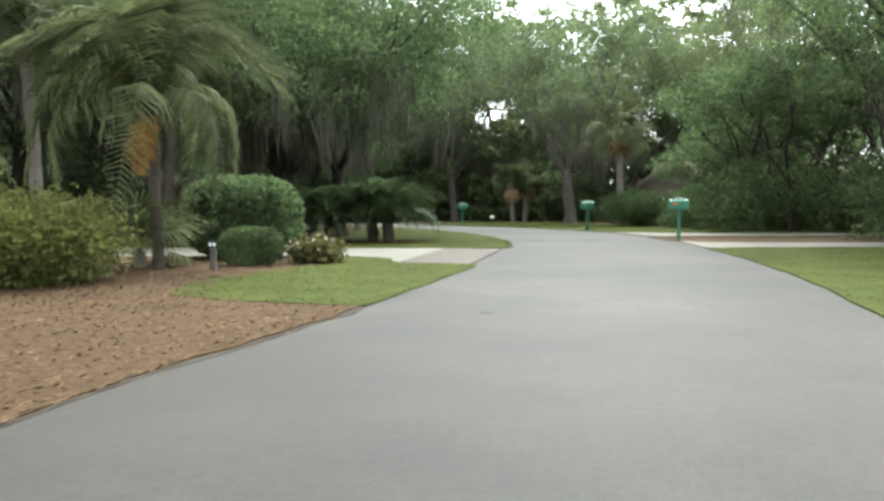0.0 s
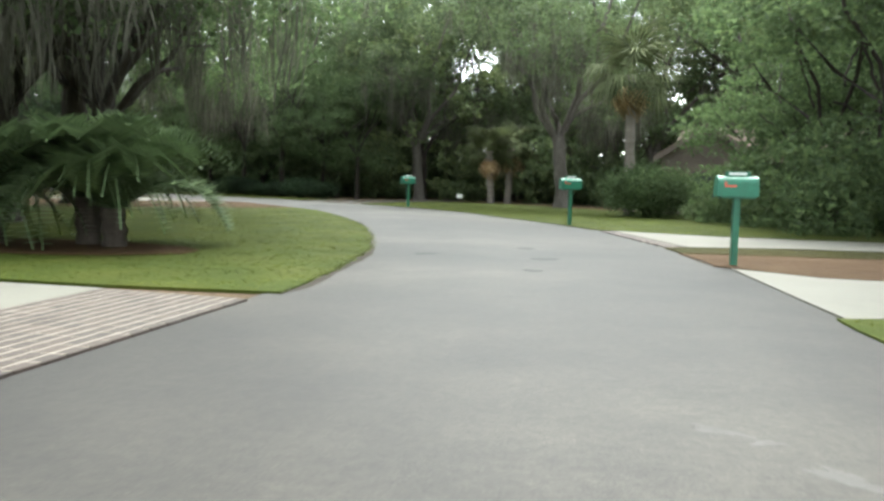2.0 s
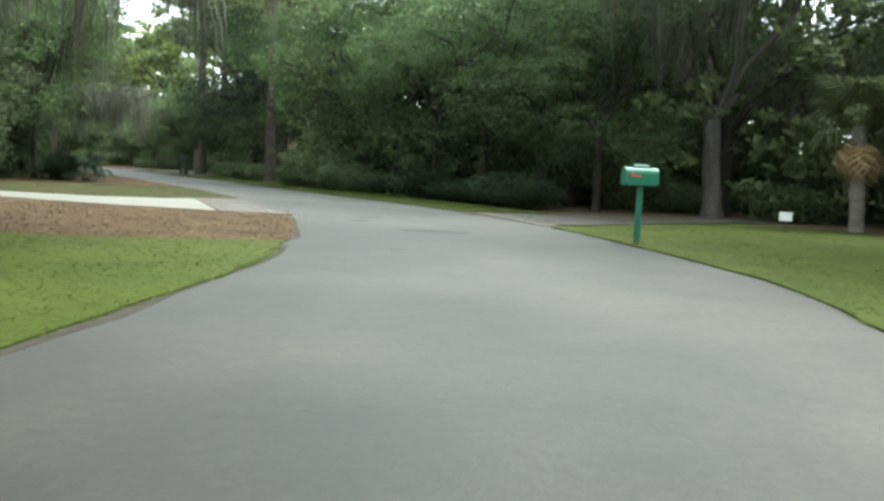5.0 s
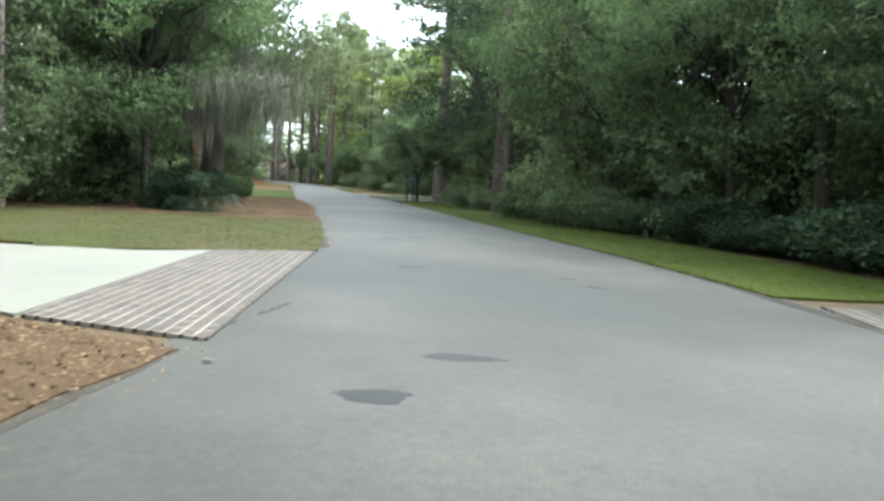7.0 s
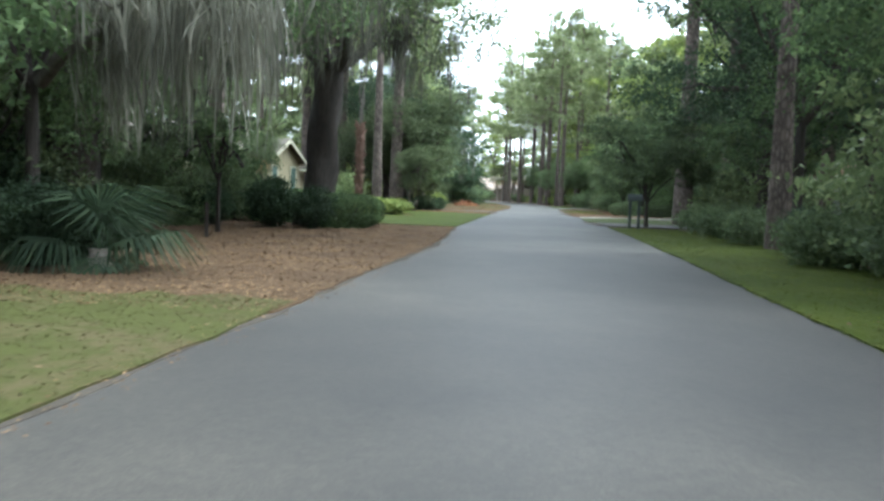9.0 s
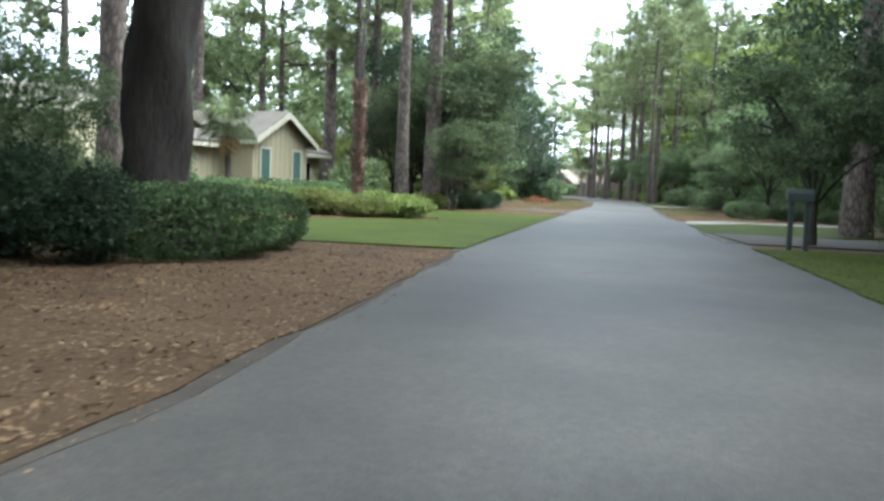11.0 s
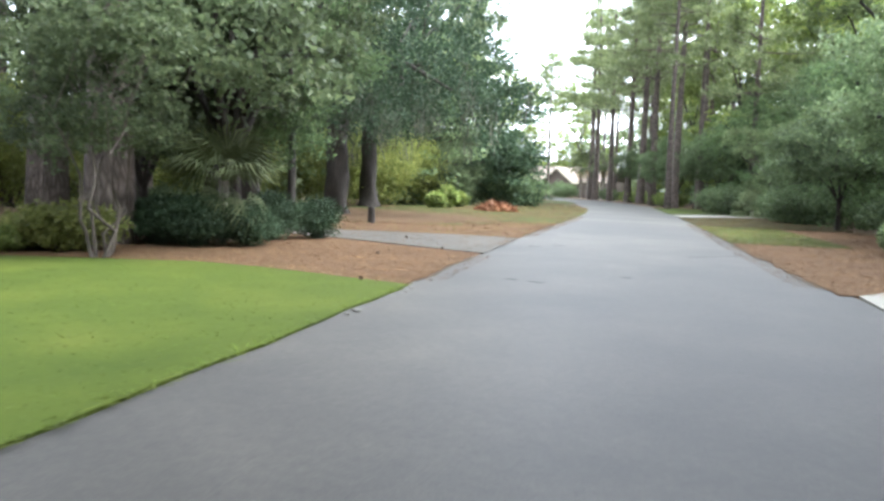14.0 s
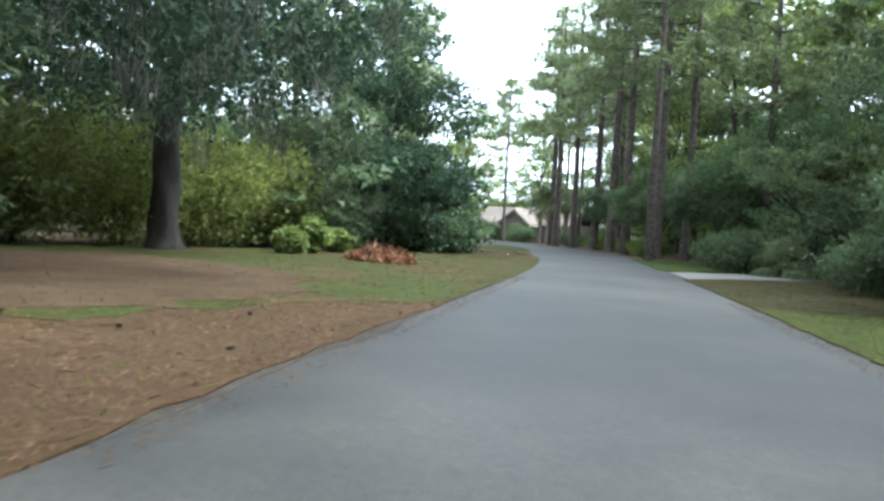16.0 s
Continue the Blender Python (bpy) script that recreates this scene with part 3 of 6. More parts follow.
def shrub(name, seed, m, label, rx=1.2, ry=1.2, h=1.5, leaves=3500, leaf=0.09, mat=None, clipped=False, fuzz=0.14, category="shrub", group="garden shrubs"):
    """A bush: short stems and a mass of leaves, loose or clipped."""
    rng = np.random.default_rng(seed)
    t = thing(name, m, label, category, group)
    for i in range(4):
        th = 2 * math.pi * i / 4 + rng.uniform(-0.4, 0.4)
        V, F = tubes([limb(rng, (0.12 * math.cos(th), 0.12 * math.sin(th), -0.05), (rx * 0.55 * math.cos(th), ry * 0.55 * math.sin(th), h * 0.6), 0.035, 0.012, steps=3)], 5)
        mesh_part("stem", quick_mesh("stem", V, F), M_BARK, t)
    if clipped:
        leaves = int(leaves * 1.5)
        d = rng.normal(size=(leaves, 3))
        d /= np.linalg.norm(d, axis=1, keepdims=True)
        p = np.sign(d) * np.abs(d) ** 0.75
        C = p * [rx, ry, h / 2] * rng.uniform(1 - fuzz, 1.02, (leaves, 1)) + [0, 0, h / 2]
    else:
        C1, _ = clumped(rng, [((0, 0, h * 0.52), (rx, ry, h * 0.5))], int(leaves * 1.6) // 20, 20, min(rx, h) * 0.28, 0.45)
        C = C1
        C[:, 2] = np.abs(C[:, 2]) + 0.02
    up = (C - [0, 0, h * 0.45]) * 0.6
    V, F = leaf_arrays(rng, C, leaf, leaf * 0.6, up=up, sliver=True)
    mesh_part("foliage", quick_mesh("foliage", V, F), mat or M_DARKLEAF, t)
    return t


def fan_frond_mesh(seed, reach=1.5, blades=24, droop=0.5):
    """One fan-shaped palm leaf on its stalk, pointing along +x."""
    rng = np.random.default_rng(seed)
    V, F = [], []
    st = reach * 0.55
    for s in (-1, 1):
        V += [(0, 0.018 * s, 0), (st, 0.012 * s, 0.1)]
    F += [(0, 1, 3), (0, 3, 2)]
    for i in range(blades):
        a = (i / (blades - 1) - 0.5) * math.radians(230)
        L = reach * (0.95 - 0.28 * abs(i / (blades - 1) - 0.5) * 2) * rng.uniform(0.85, 1.05)
        dx, dy = math.cos(a), math.sin(a)
        q = len(V)
        w = 0.03
        mid = (st + dx * L * 0.55, dy * L * 0.55, 0.1 + 0.08 * L - droop * L * 0.12)
        tip = (st + dx * L * 0.92, dy * L * 0.92, 0.1 - droop * L * rng.uniform(0.5, 0.8))
        V += [(st, 0, 0.1), (mid[0] - dy * w, mid[1] + dx * w, mid[2]), (mid[0] + dy * w, mid[1] - dx * w, mid[2] + 0.01), tip]
        F += [(q, q + 1, q + 2), (q + 1, q + 3, q + 2)]
    return quick_mesh("frond", V, F)


def feather_frond_mesh(seed, reach=1.2, pairs=26, leaflet=0.16, arch=0.45, width=0.012, droop=0.32, hang=-0.15):
    """One feather-shaped leaf, arching along +x."""
    rng = np.random.default_rng(seed)
    V, F = [], []
    spine = [Vector((reach * f, 0, reach * arch * (math.sin(f * 2.4)) - droop * reach * f * f)) for f in np.linspace(0, 1, pairs + 1)]
    for i in range(pairs):
        q = len(V)
        for p in (spine[i], spine[i + 1]):
            V += [(p.x, 0.008, p.z), (p.x, -0.008, p.z)]
        F += [(q, q + 2, q + 3), (q, q + 3, q + 1)]
        f = i / pairs
        L = leaflet * (0.45 + 1.1 * math.sin(math.pi * min(1, f * 0.9 + 0.1))) * rng.uniform(0.85, 1.1)
        for s in (-1, 1):
            q = len(V)
            p = spine[i]
            k, fall = rng.uniform(0.75, 1.1), L * hang * rng.uniform(0.6, 1.5)
            mid = (p.x + L * 0.34 * k, s * L * 0.55 * k, p.z - fall * 0.25 + 0.02)
            V += [(p.x - width, 0, p.z), (p.x + width, 0, p.z), (mid[0] + width * 0.8, mid[1], mid[2]), (mid[0] - width * 0.8, mid[1], mid[2] - 0.006), (p.x + L * 0.62 * k, s * L * 0.9 * k, p.z - fall)]
            F += [(q, q + 1, q + 2), (q, q + 2, q + 3), (q + 3, q + 2, q + 4)]
    return quick_mesh("frond", V, F)


FAN_A, FAN_B, FAN_DEAD = fan_frond_mesh(1, 1.5, 26, 0.55), fan_frond_mesh(2, 1.35, 24, 0.8), fan_frond_mesh(3, 1.1, 16, 1.1)
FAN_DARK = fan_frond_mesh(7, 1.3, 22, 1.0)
FEATHER_SAGO = feather_frond_mesh(4, 1.25, 34, 0.24, 0.42, 0.019)
FEATHER_PALM = feather_frond_mesh(5, 2.6, 54, 0.5, 0.55, 0.022, 0.75, 0.7)
FEATHER_DEAD = feather_frond_mesh(6, 1.5, 34, 0.3, 0.1, 0.02, 0.15)
for fm, mm in ((FAN_A, M_PALM), (FAN_B, M_PALM), (FAN_DEAD, M_PALMDEAD), (FAN_DARK, M_SHADELEAF), (FEATHER_SAGO, M_SAGO), (FEATHER_PALM, M_PALM), (FEATHER_DEAD, M_ORANGEFROND)):
    fm.materials.append(mm)


def palm(name, seed, m, label, height=4.5, trunk=0.17, fronds=26, meshes=None, dead=0, bark=None, size=1.0, group="palms", rough_boots=False):
    """A palm: ringed trunk and a head of separate fronds; dead ones hang below."""
    rng = np.random.default_rng(seed)
    t = thing(name, m, label, "palm", group)
    lean = rng.normal(size=2) * 0.05
    k = 14
    stem = [(Vector((lean[0] * height * f, lean[1] * height * f, height * f - 0.05)), trunk * (1.25 if f == 0 else 1.0) * (1 + (0.09 if i % 2 else -0.04))) for i, f in enumerate(np.linspace(0, 1, k))]
    V, F = tubes([stem], 10)
    mesh_part("trunk", quick_mesh("trunk", V, F), bark or M_PALMBARK, t)
    if rough_boots:
        bm = bmesh.new()
        box(bm, -0.035, -0.012, 0, 0.035, 0.025, 0.3, 0.006)
        boot = bpy.data.meshes.new("boot")
        bm.to_mesh(boot)
        bm.free()
        for i in range(190):
            z, th = height * 0.94 * (i / 190) + rng.uniform(0, 0.1), i * 2.4 + rng.uniform(-0.3, 0.3)
            o = mesh_part("boot", boot, M_REDBARK, t)
            o.matrix_basis = pose(math.cos(th) * trunk * 0.92, math.sin(th) * trunk * 0.92, z, rng.uniform(-30, -8), rng.uniform(-38, 38), math.degrees(th) - 90) @ Matrix.Diagonal((rng.uniform(0.7, 1.2), 1, rng.uniform(0.7, 1.3), 1))
        for k_ in range(3):
            V, F = tubes([limb(rng, (0.05 * (k_ - 1), 0, height - 0.1), (0.22 * (k_ - 1), 0.1 * k_, height + rng.uniform(1.6, 2.6)), 0.045, 0.02)], 6)
            mesh_part("bare_stem", quick_mesh("bare_stem", V, F), M_POSTWOOD, t)
    meshes = meshes or (FAN_A, FAN_B)
    head = Vector((lean[0] * height, lean[1] * height, height - 0.06))
    for i in range(fronds):
        el = rng.uniform(-45, 70)
        o = mesh_part("frond", meshes[i % len(meshes)], M_PALM, t)
        sc = size * rng.uniform(0.8, 1.15)
        o.matrix_basis = Matrix.Translation(head) @ pose(0, 0, 0, rng.uniform(-20, 20), -el, 137.5 * i + rng.uniform(-15, 15)) @ Matrix.Scale(sc, 4)
    for i in range(dead):
        o = mesh_part("dead_frond", FEATHER_DEAD if meshes[0] == FEATHER_PALM else FAN_DEAD, M_PALMDEAD, t, "dry golden frond")
        sc = size * rng.uniform(0.7, 1.05)
        o.matrix_basis = Matrix.Translation(head - Vector((0, 0, 0.2))) @ pose(0, 0, 0, rng.uniform(-30, 30), rng.uniform(50, 82), rng.uniform(0, 360)) @ Matrix.Scale(sc, 4)
    return t


def sago(seed, m, label, height=0.55, size=1.0, fronds=34):
    rng = np.random.default_rng(seed)
    t = thing("sago_palm", m, label, "palm", "sago palms by the driveway")
    stem = [(Vector((0, 0, height * f - 0.05)), 0.16 * (1.15 if i % 2 else 0.98)) for i, f in enumerate(np.linspace(0, 1, 7))]
    V, F = tubes([stem], 10)
    mesh_part("trunk", quick_mesh("trunk", V, F), M_SAGOBARK, t)
    for i in range(fronds):
        o = mesh_part("frond", FEATHER_SAGO, M_SAGO, t)
        el = rng.uniform(-14, 40)
        o.matrix_basis = pose(0, 0, height - 0.05, rng.uniform(-12, 12), -el, 137.5 * i) @ Matrix.Scale(size * rng.uniform(0.85, 1.1), 4)
    return t


def at(x, y, turn=0.0, size=1.0, tall=None):
    """A spot on the ground, turned and scaled."""
    return pose(x, y, 0, 0, 0, turn) @ Matrix.Diagonal((size, size, tall or size, 1))

# ---- the ground, the road and its verges ----


def smooth_line(ctrl, step=0.5):
    """A Catmull-Rom line through control points, evenly stepped."""
    P = [Vector(c) for c in ctrl]
    P = [P[0] * 2 - P[1]] + P + [P[-1] * 2 - P[-2]]
    out = []
    for i in range(1, len(P) - 2):
        a, b, c, d = P[i - 1 : i + 3]
        n = max(2, int((c - b).length / step))
        for k in range(n):
            f = k / n
            out.append(0.5 * (2 * b + (c - a) * f + (2 * a - 5 * b + 4 * c - d) * f * f + (3 * b - a - 3 * c + d) * f**3))
    return out + [P[-2]]


LEFT = smooth_line([(-3.4, -30), (-3.0, -8), (-2.72, 3.5), (-2.1, 8.2), (-1.7, 12), (-1.42, 15), (-1.22, 19.5), (-1.2, 22.5), (-1.5, 26), (-2.1, 29), (-3.2, 32.8), (-4.4, 36), (-5.8, 39.1), (-7, 41.4), (-8.3, 43.2),
                    (-9.7, 45), (-12, 47.6), (-14.6, 49.8), (-17.2, 51.7), (-20.6, 53.9), (-25, 56.5), (-34.6, 62), (-41.1, 65.2), (-48.2, 69.2), (-52.5, 71.6), (-57.45, 74.45), (-67.1, 79.75), (-79.5, 87), (-88, 91.8), (-96.6, 96.1),
                    (-111, 102.5), (-126, 108.3), (-145, 112.6), (-170, 117), (-210, 122)])
RIGHT = smooth_line([(2.2, -30), (2.4, -8), (2.75, 4), (2.95, 8), (3.35, 11.3), (3.6, 15), (3.7, 19.5), (3.5, 25), (3.1, 29.3), (2.1, 34.4), (0.9, 37.6), (-0.8, 40.9), (-2.2, 44), (-3.9, 46.3), (-6, 48.8), (-8.1, 51), (-11.2, 53.7),
                     (-15.5, 56.5), (-19.2, 58.6), (-24.5, 61.6), (-31, 65.4), (-42, 71.6), (-49, 75.1), (-53.4, 77.6), (-62.6, 82.6), (-74.7, 89.4), (-88.7, 97), (-107, 106.6), (-122, 113), (-140, 118.3), (-170, 123.5), (-210, 129)])


def along(line, a, b):
    """The stretch of an edge between the spots nearest to a and b, from a to b."""
    i = min(range(len(line)), key=lambda k: (line[k] - Vector(a)).length)
    j = min(range(len(line)), key=lambda k: (line[k] - Vector(b)).length)
    return line[i : j + 1] if i <= j else line[j : i + 1][::-1]


def ragged(pts, amount, seed=0):
    r = random.Random(seed)
    return [Vector((p[0] + r.uniform(-amount, amount), p[1] + r.uniform(-amount, amount))) for p in pts]


def offset(line, d):
    out = []
    for i, p in enumerate(line):
        t = (line[min(i + 1, len(line) - 1)] - line[max(i - 1, 0)]).normalized()
        out.append(p + Vector((t.y, -t.x)) * d)
    return out


def sheet(name, outline, z, depth, material, label, category):
    """A flat piece of ground with real edges, standing proud of what lies below."""
    pts = [Vector((p[0], p[1])) for p in outline]
    tris = tessellate([[Vector((p.x, p.y, 0)) for p in pts]])
    n = len(pts)
    V = [(p.x, p.y, z) for p in pts] + [(p.x, p.y, z - depth) for p in pts]
    bm = bmesh.new()
    vs = [bm.verts.new(v) for v in V]
    for t in tris:
        try:
            bm.faces.new([vs[k] for k in t])
        except ValueError:
            pass
    for i in range(n):
        try:
            bm.faces.new((vs[i], vs[(i + 1) % n], vs[n + (i + 1) % n], vs[n + i]))
        except ValueError:
            pass
    bmesh.ops.recalc_face_normals(bm, faces=bm.faces)
    up = [f for f in bm.faces if abs(f.normal.z) > 0.5 and f.normal.z < 0]
    bmesh.ops.reverse_faces(bm, faces=up)
    return tagged(part(name, bm, material), label, category, kind="structure")


bm = bmesh.new()
bmesh.ops.create_grid(bm, x_segments=30, y_segments=30, size=1500, matrix=Matrix.Translation((-60, 60, -0.012)))
tagged(part("ground", bm, M_WOODFLOOR), "brown leaf-strewn woodland floor around the road", "ground", kind="structure")

# the road as cross strips
def matched(line, n):
    d = [0.0]
    for a, b in zip(line, line[1:]):
        d.append(d[-1] + (b - a).length)
    out, k = [], 0
    for i in range(n):
        s = d[-1] * i / (n - 1)
        while k < len(d) - 2 and d[k + 1] < s:
            k += 1
        f = (s - d[k]) / max(1e-6, d[k + 1] - d[k])
        out.append(line[k].lerp(line[k + 1], f))
    return out


n_rows = 640
ra, rb = matched(LEFT, n_rows), matched(RIGHT, n_rows)
ra, rb = ragged(ra, 0.018, 5), ragged(rb, 0.018, 6)
V, F = [], []
across = (-0.03, 0.0, 0.25, 0.5, 0.75, 1.0, 1.03)
for p, q in zip(ra, rb):
    for f in across:
        c = p + (q - p) * f
        V.append((c.x, c.y, 0.0))
k = len(across)
for i in range(n_rows - 1):
    for j in range(k - 1):
        F.append((i * k + j, i * k + j + 1, (i + 1) * k + j + 1, (i + 1) * k + j))
tagged(mesh_part("road", quick_mesh("road", V, F), M_ASPHALT), "grey worn asphalt lane without markings, winding through trees", "road", kind="structure")

# verges: outlines run along the road's edge and round behind
def v2(*pts):
    return [Vector(p) for p in pts]


LAWNS = {
    "patch": along(LEFT, (-2.1, 8.8), (-1.45, 15.1)) + v2((-1.6, 15.42), (-2.85, 15.5), (-3.15, 16.2), (-3.2, 16.85), (-3.6, 17.3), (-4.2, 17.55), (-5.6, 17.75), (-5.6, 17.2), (-4.3, 16.6), (-4.3, 15.6), (-4.6, 14.5), (-4.9, 12.5), (-5.1, 11.4), (-4.6, 9.6), (-3.4, 9.05)),
    "inner": along(LEFT, (-1.3, 21.3), (-8.4, 43.0)) + v2((-9.7, 41.3), (-14, 38.5), (-21, 36), (-26, 30), (-22, 24), (-9, 21.9), (-3, 21.45)),
    "behind_drive": along(LEFT, (-17.7, 52.1), (-25, 56.5)) + v2((-26, 54.6), (-27.4, 52.2), (-28.2, 50.4), (-33, 47.5), (-28, 45.6), (-20, 47.7), (-18.7, 48.35), (-17.85, 49.6)),
    "house": along(LEFT, (-41.9, 65.4), (-58.4, 75.0)) + v2((-60.3, 73.6), (-60.9, 72.9), (-61.3, 71.5), (-61.6, 70.0), (-61.9, 68.3), (-57, 68.3), (-53.6, 68.8), (-52.6, 68.4), (-51.8, 65.5), (-51.2, 62.4), (-47, 61.7), (-43.6, 62.2)),
    "yard": along(LEFT, (-75, 84.3), (-98, 96.8)) + v2((-108, 99.6), (-106, 96), (-100, 92), (-96, 88), (-92, 84), (-89.5, 80.2), (-84, 75.2), (-79, 73.2), (-74, 76.0), (-72, 79.3), (-73.5, 82)),
    "far_left": along(LEFT, (-112, 102.8), (-126, 108)) + v2((-124, 104), (-113, 99)),
    "right_first": along(RIGHT, (2.2, -20), (3.72, 21.4)) + v2((5.0, 21.7), (9, 21.9), (15, 22.2), (15, -20)),
    "right_strip": along(RIGHT, (3.35, 28.0), (3.1, 29.3)) + v2((3.9, 29.8), (5.7, 30.1), (9, 30.2), (9, 28.6), (5.5, 28.4)),
    "right_bend": along(RIGHT, (2.1, 34.8), (-7.8, 50.5)) + v2((-7.3, 52.3), (-6.95, 54.6), (-5.6, 58.8), (-3, 58.5), (0.8, 54.5), (4, 50), (9, 48.5), (16, 44), (16, 34.2), (6.5, 33.5), (4.8, 33.7), (3, 34.4)),
    "right_verge": along(RIGHT, (-11.8, 54.3), (-43, 72.2)) + offset(along(RIGHT, (-43, 72.2), (-11.8, 54.3)), -2.9),
    "right_small": along(RIGHT, (-49.2, 75.3), (-54.4, 78.1)) + v2((-54.9, 79.4), (-56.2, 81.8), (-53, 83.5), (-48, 80.5), (-47.5, 77.6)),
    "right_mid": along(RIGHT, (-66.3, 84.7), (-75, 89.6)) + offset(along(RIGHT, (-75, 89.6), (-66.3, 84.7)), -2.6),
    "right_far": along(RIGHT, (-75, 89.7), (-84, 94.5)) + v2((-85, 97), (-86, 101), (-80, 100), (-73, 94)),
    "right_farther": along(RIGHT, (-89.5, 97.5), (-104, 105)) + v2((-106, 109), (-100, 108), (-91, 102)),
}
def feathered(pts, amount, seed):
    """An outline with a closer, wandering edge wherever it leaves the road."""
    r, out = random.Random(seed), []
    road = LEFT + RIGHT
    for a, b in zip(pts, pts[1:] + pts[:1]):
        n = max(1, int((b - a).length / 0.35))
        for k in range(n):
            p = a.lerp(b, k / n)
            near = min((p - q).length for q in road) < 0.4
            out.append(p if near else p + Vector((r.uniform(-amount, amount), r.uniform(-amount, amount))))
    return out


for key_, amount_ in (("yard", 0.55), ("behind_drive", 0.3), ("right_far", 0.2), ("right_verge", 0.15), ("patch", 0.06)):
    LAWNS[key_] = feathered(LAWNS[key_], amount_, 21)
DRY = {"behind_drive", "right_far", "right_strip"}
for key, pts in LAWNS.items():
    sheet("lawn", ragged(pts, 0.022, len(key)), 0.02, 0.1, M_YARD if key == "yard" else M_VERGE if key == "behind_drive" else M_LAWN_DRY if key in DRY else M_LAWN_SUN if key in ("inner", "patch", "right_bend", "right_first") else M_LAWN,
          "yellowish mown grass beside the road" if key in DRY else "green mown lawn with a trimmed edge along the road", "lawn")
BEDS = {
    "first": along(LEFT, (-3.0, -12), (-2.1, 8.75)) + v2((-3.4, 9.0), (-4.2, 9.8), (-4.7, 11.4), (-4.5, 12.5), (-4.2, 14.5), (-3.95, 15.6), (-3.95, 16.65), (-5.6, 17.25), (-5.6, 17.9), (-9, 17.6), (-17, 15.6), (-17, -12)),
    "mulch": along(LEFT, (-8.4, 43.0), (-12.1, 47.7)) + v2((-13.6, 46.95), (-15.7, 46.0), (-18.7, 45.3), (-25, 42.8), (-22, 36.2), (-14, 38.6), (-9.7, 41.35)),
    "leafy": along(LEFT, (-24.3, 56.1), (-41.8, 65.4)) + v2((-43.5, 62.1), (-47, 61.55), (-51, 62.3), (-53, 57), (-44, 49), (-34, 47), (-27.5, 49.7), (-26.6, 51.7), (-25.2, 54.2)),
    "flowers": v2((-51.25, 62.4), (-51.85, 65.5), (-52.65, 68.35), (-53.6, 68.75), (-57, 68.25), (-61.95, 68.25), (-61.65, 70.0), (-61.35, 71.5), (-60.95, 72.9), (-60.35, 73.6), (-58.6, 75.0)) + along(LEFT, (-58.6, 75.1), (-62.5, 77.3)) + v2((-65.1, 75.95), (-66, 75.45), (-72, 71), (-66, 62), (-55, 56)),
    "straw": along(LEFT, (-67.1, 79.8), (-75, 84.25)) + v2((-75.6, 83.0), (-74.2, 80), (-75.6, 77.4), (-80, 75), (-85, 72.5), (-78, 70), (-69.4, 75.0), (-68.4, 77.2), (-67.9, 78.4)),
    # brown bed, given the darker mulch colour to stand in for canopy shade
    "between": along(RIGHT, (3.56, 25.9), (3.36, 28.0)) + v2((5.5, 28.4), (9, 28.6), (15, 28.8), (15, 25.4), (6, 24.85), (4.5, 25.1)),
    "right_straw": along(RIGHT, (-57.6, 80.1), (-75, 89.6)) + v2((-73, 94), (-66, 92), (-58, 86.5), (-56.3, 82), (-57.0, 81.0)),
}
for key, pts in BEDS.items():
    sheet("mulch_bed", ragged(pts, 0.05, len(key)), 0.015, 0.08, M_STRAW if key in ("straw", "right_straw", "flowers") else M_LEAFBED if key == "leafy" else M_BARK_MULCH,
          "orange-brown pine straw under the trees" if key in ("straw", "right_straw", "flowers") else "bed of brown bark mulch and dry leaves", "mulch bed")
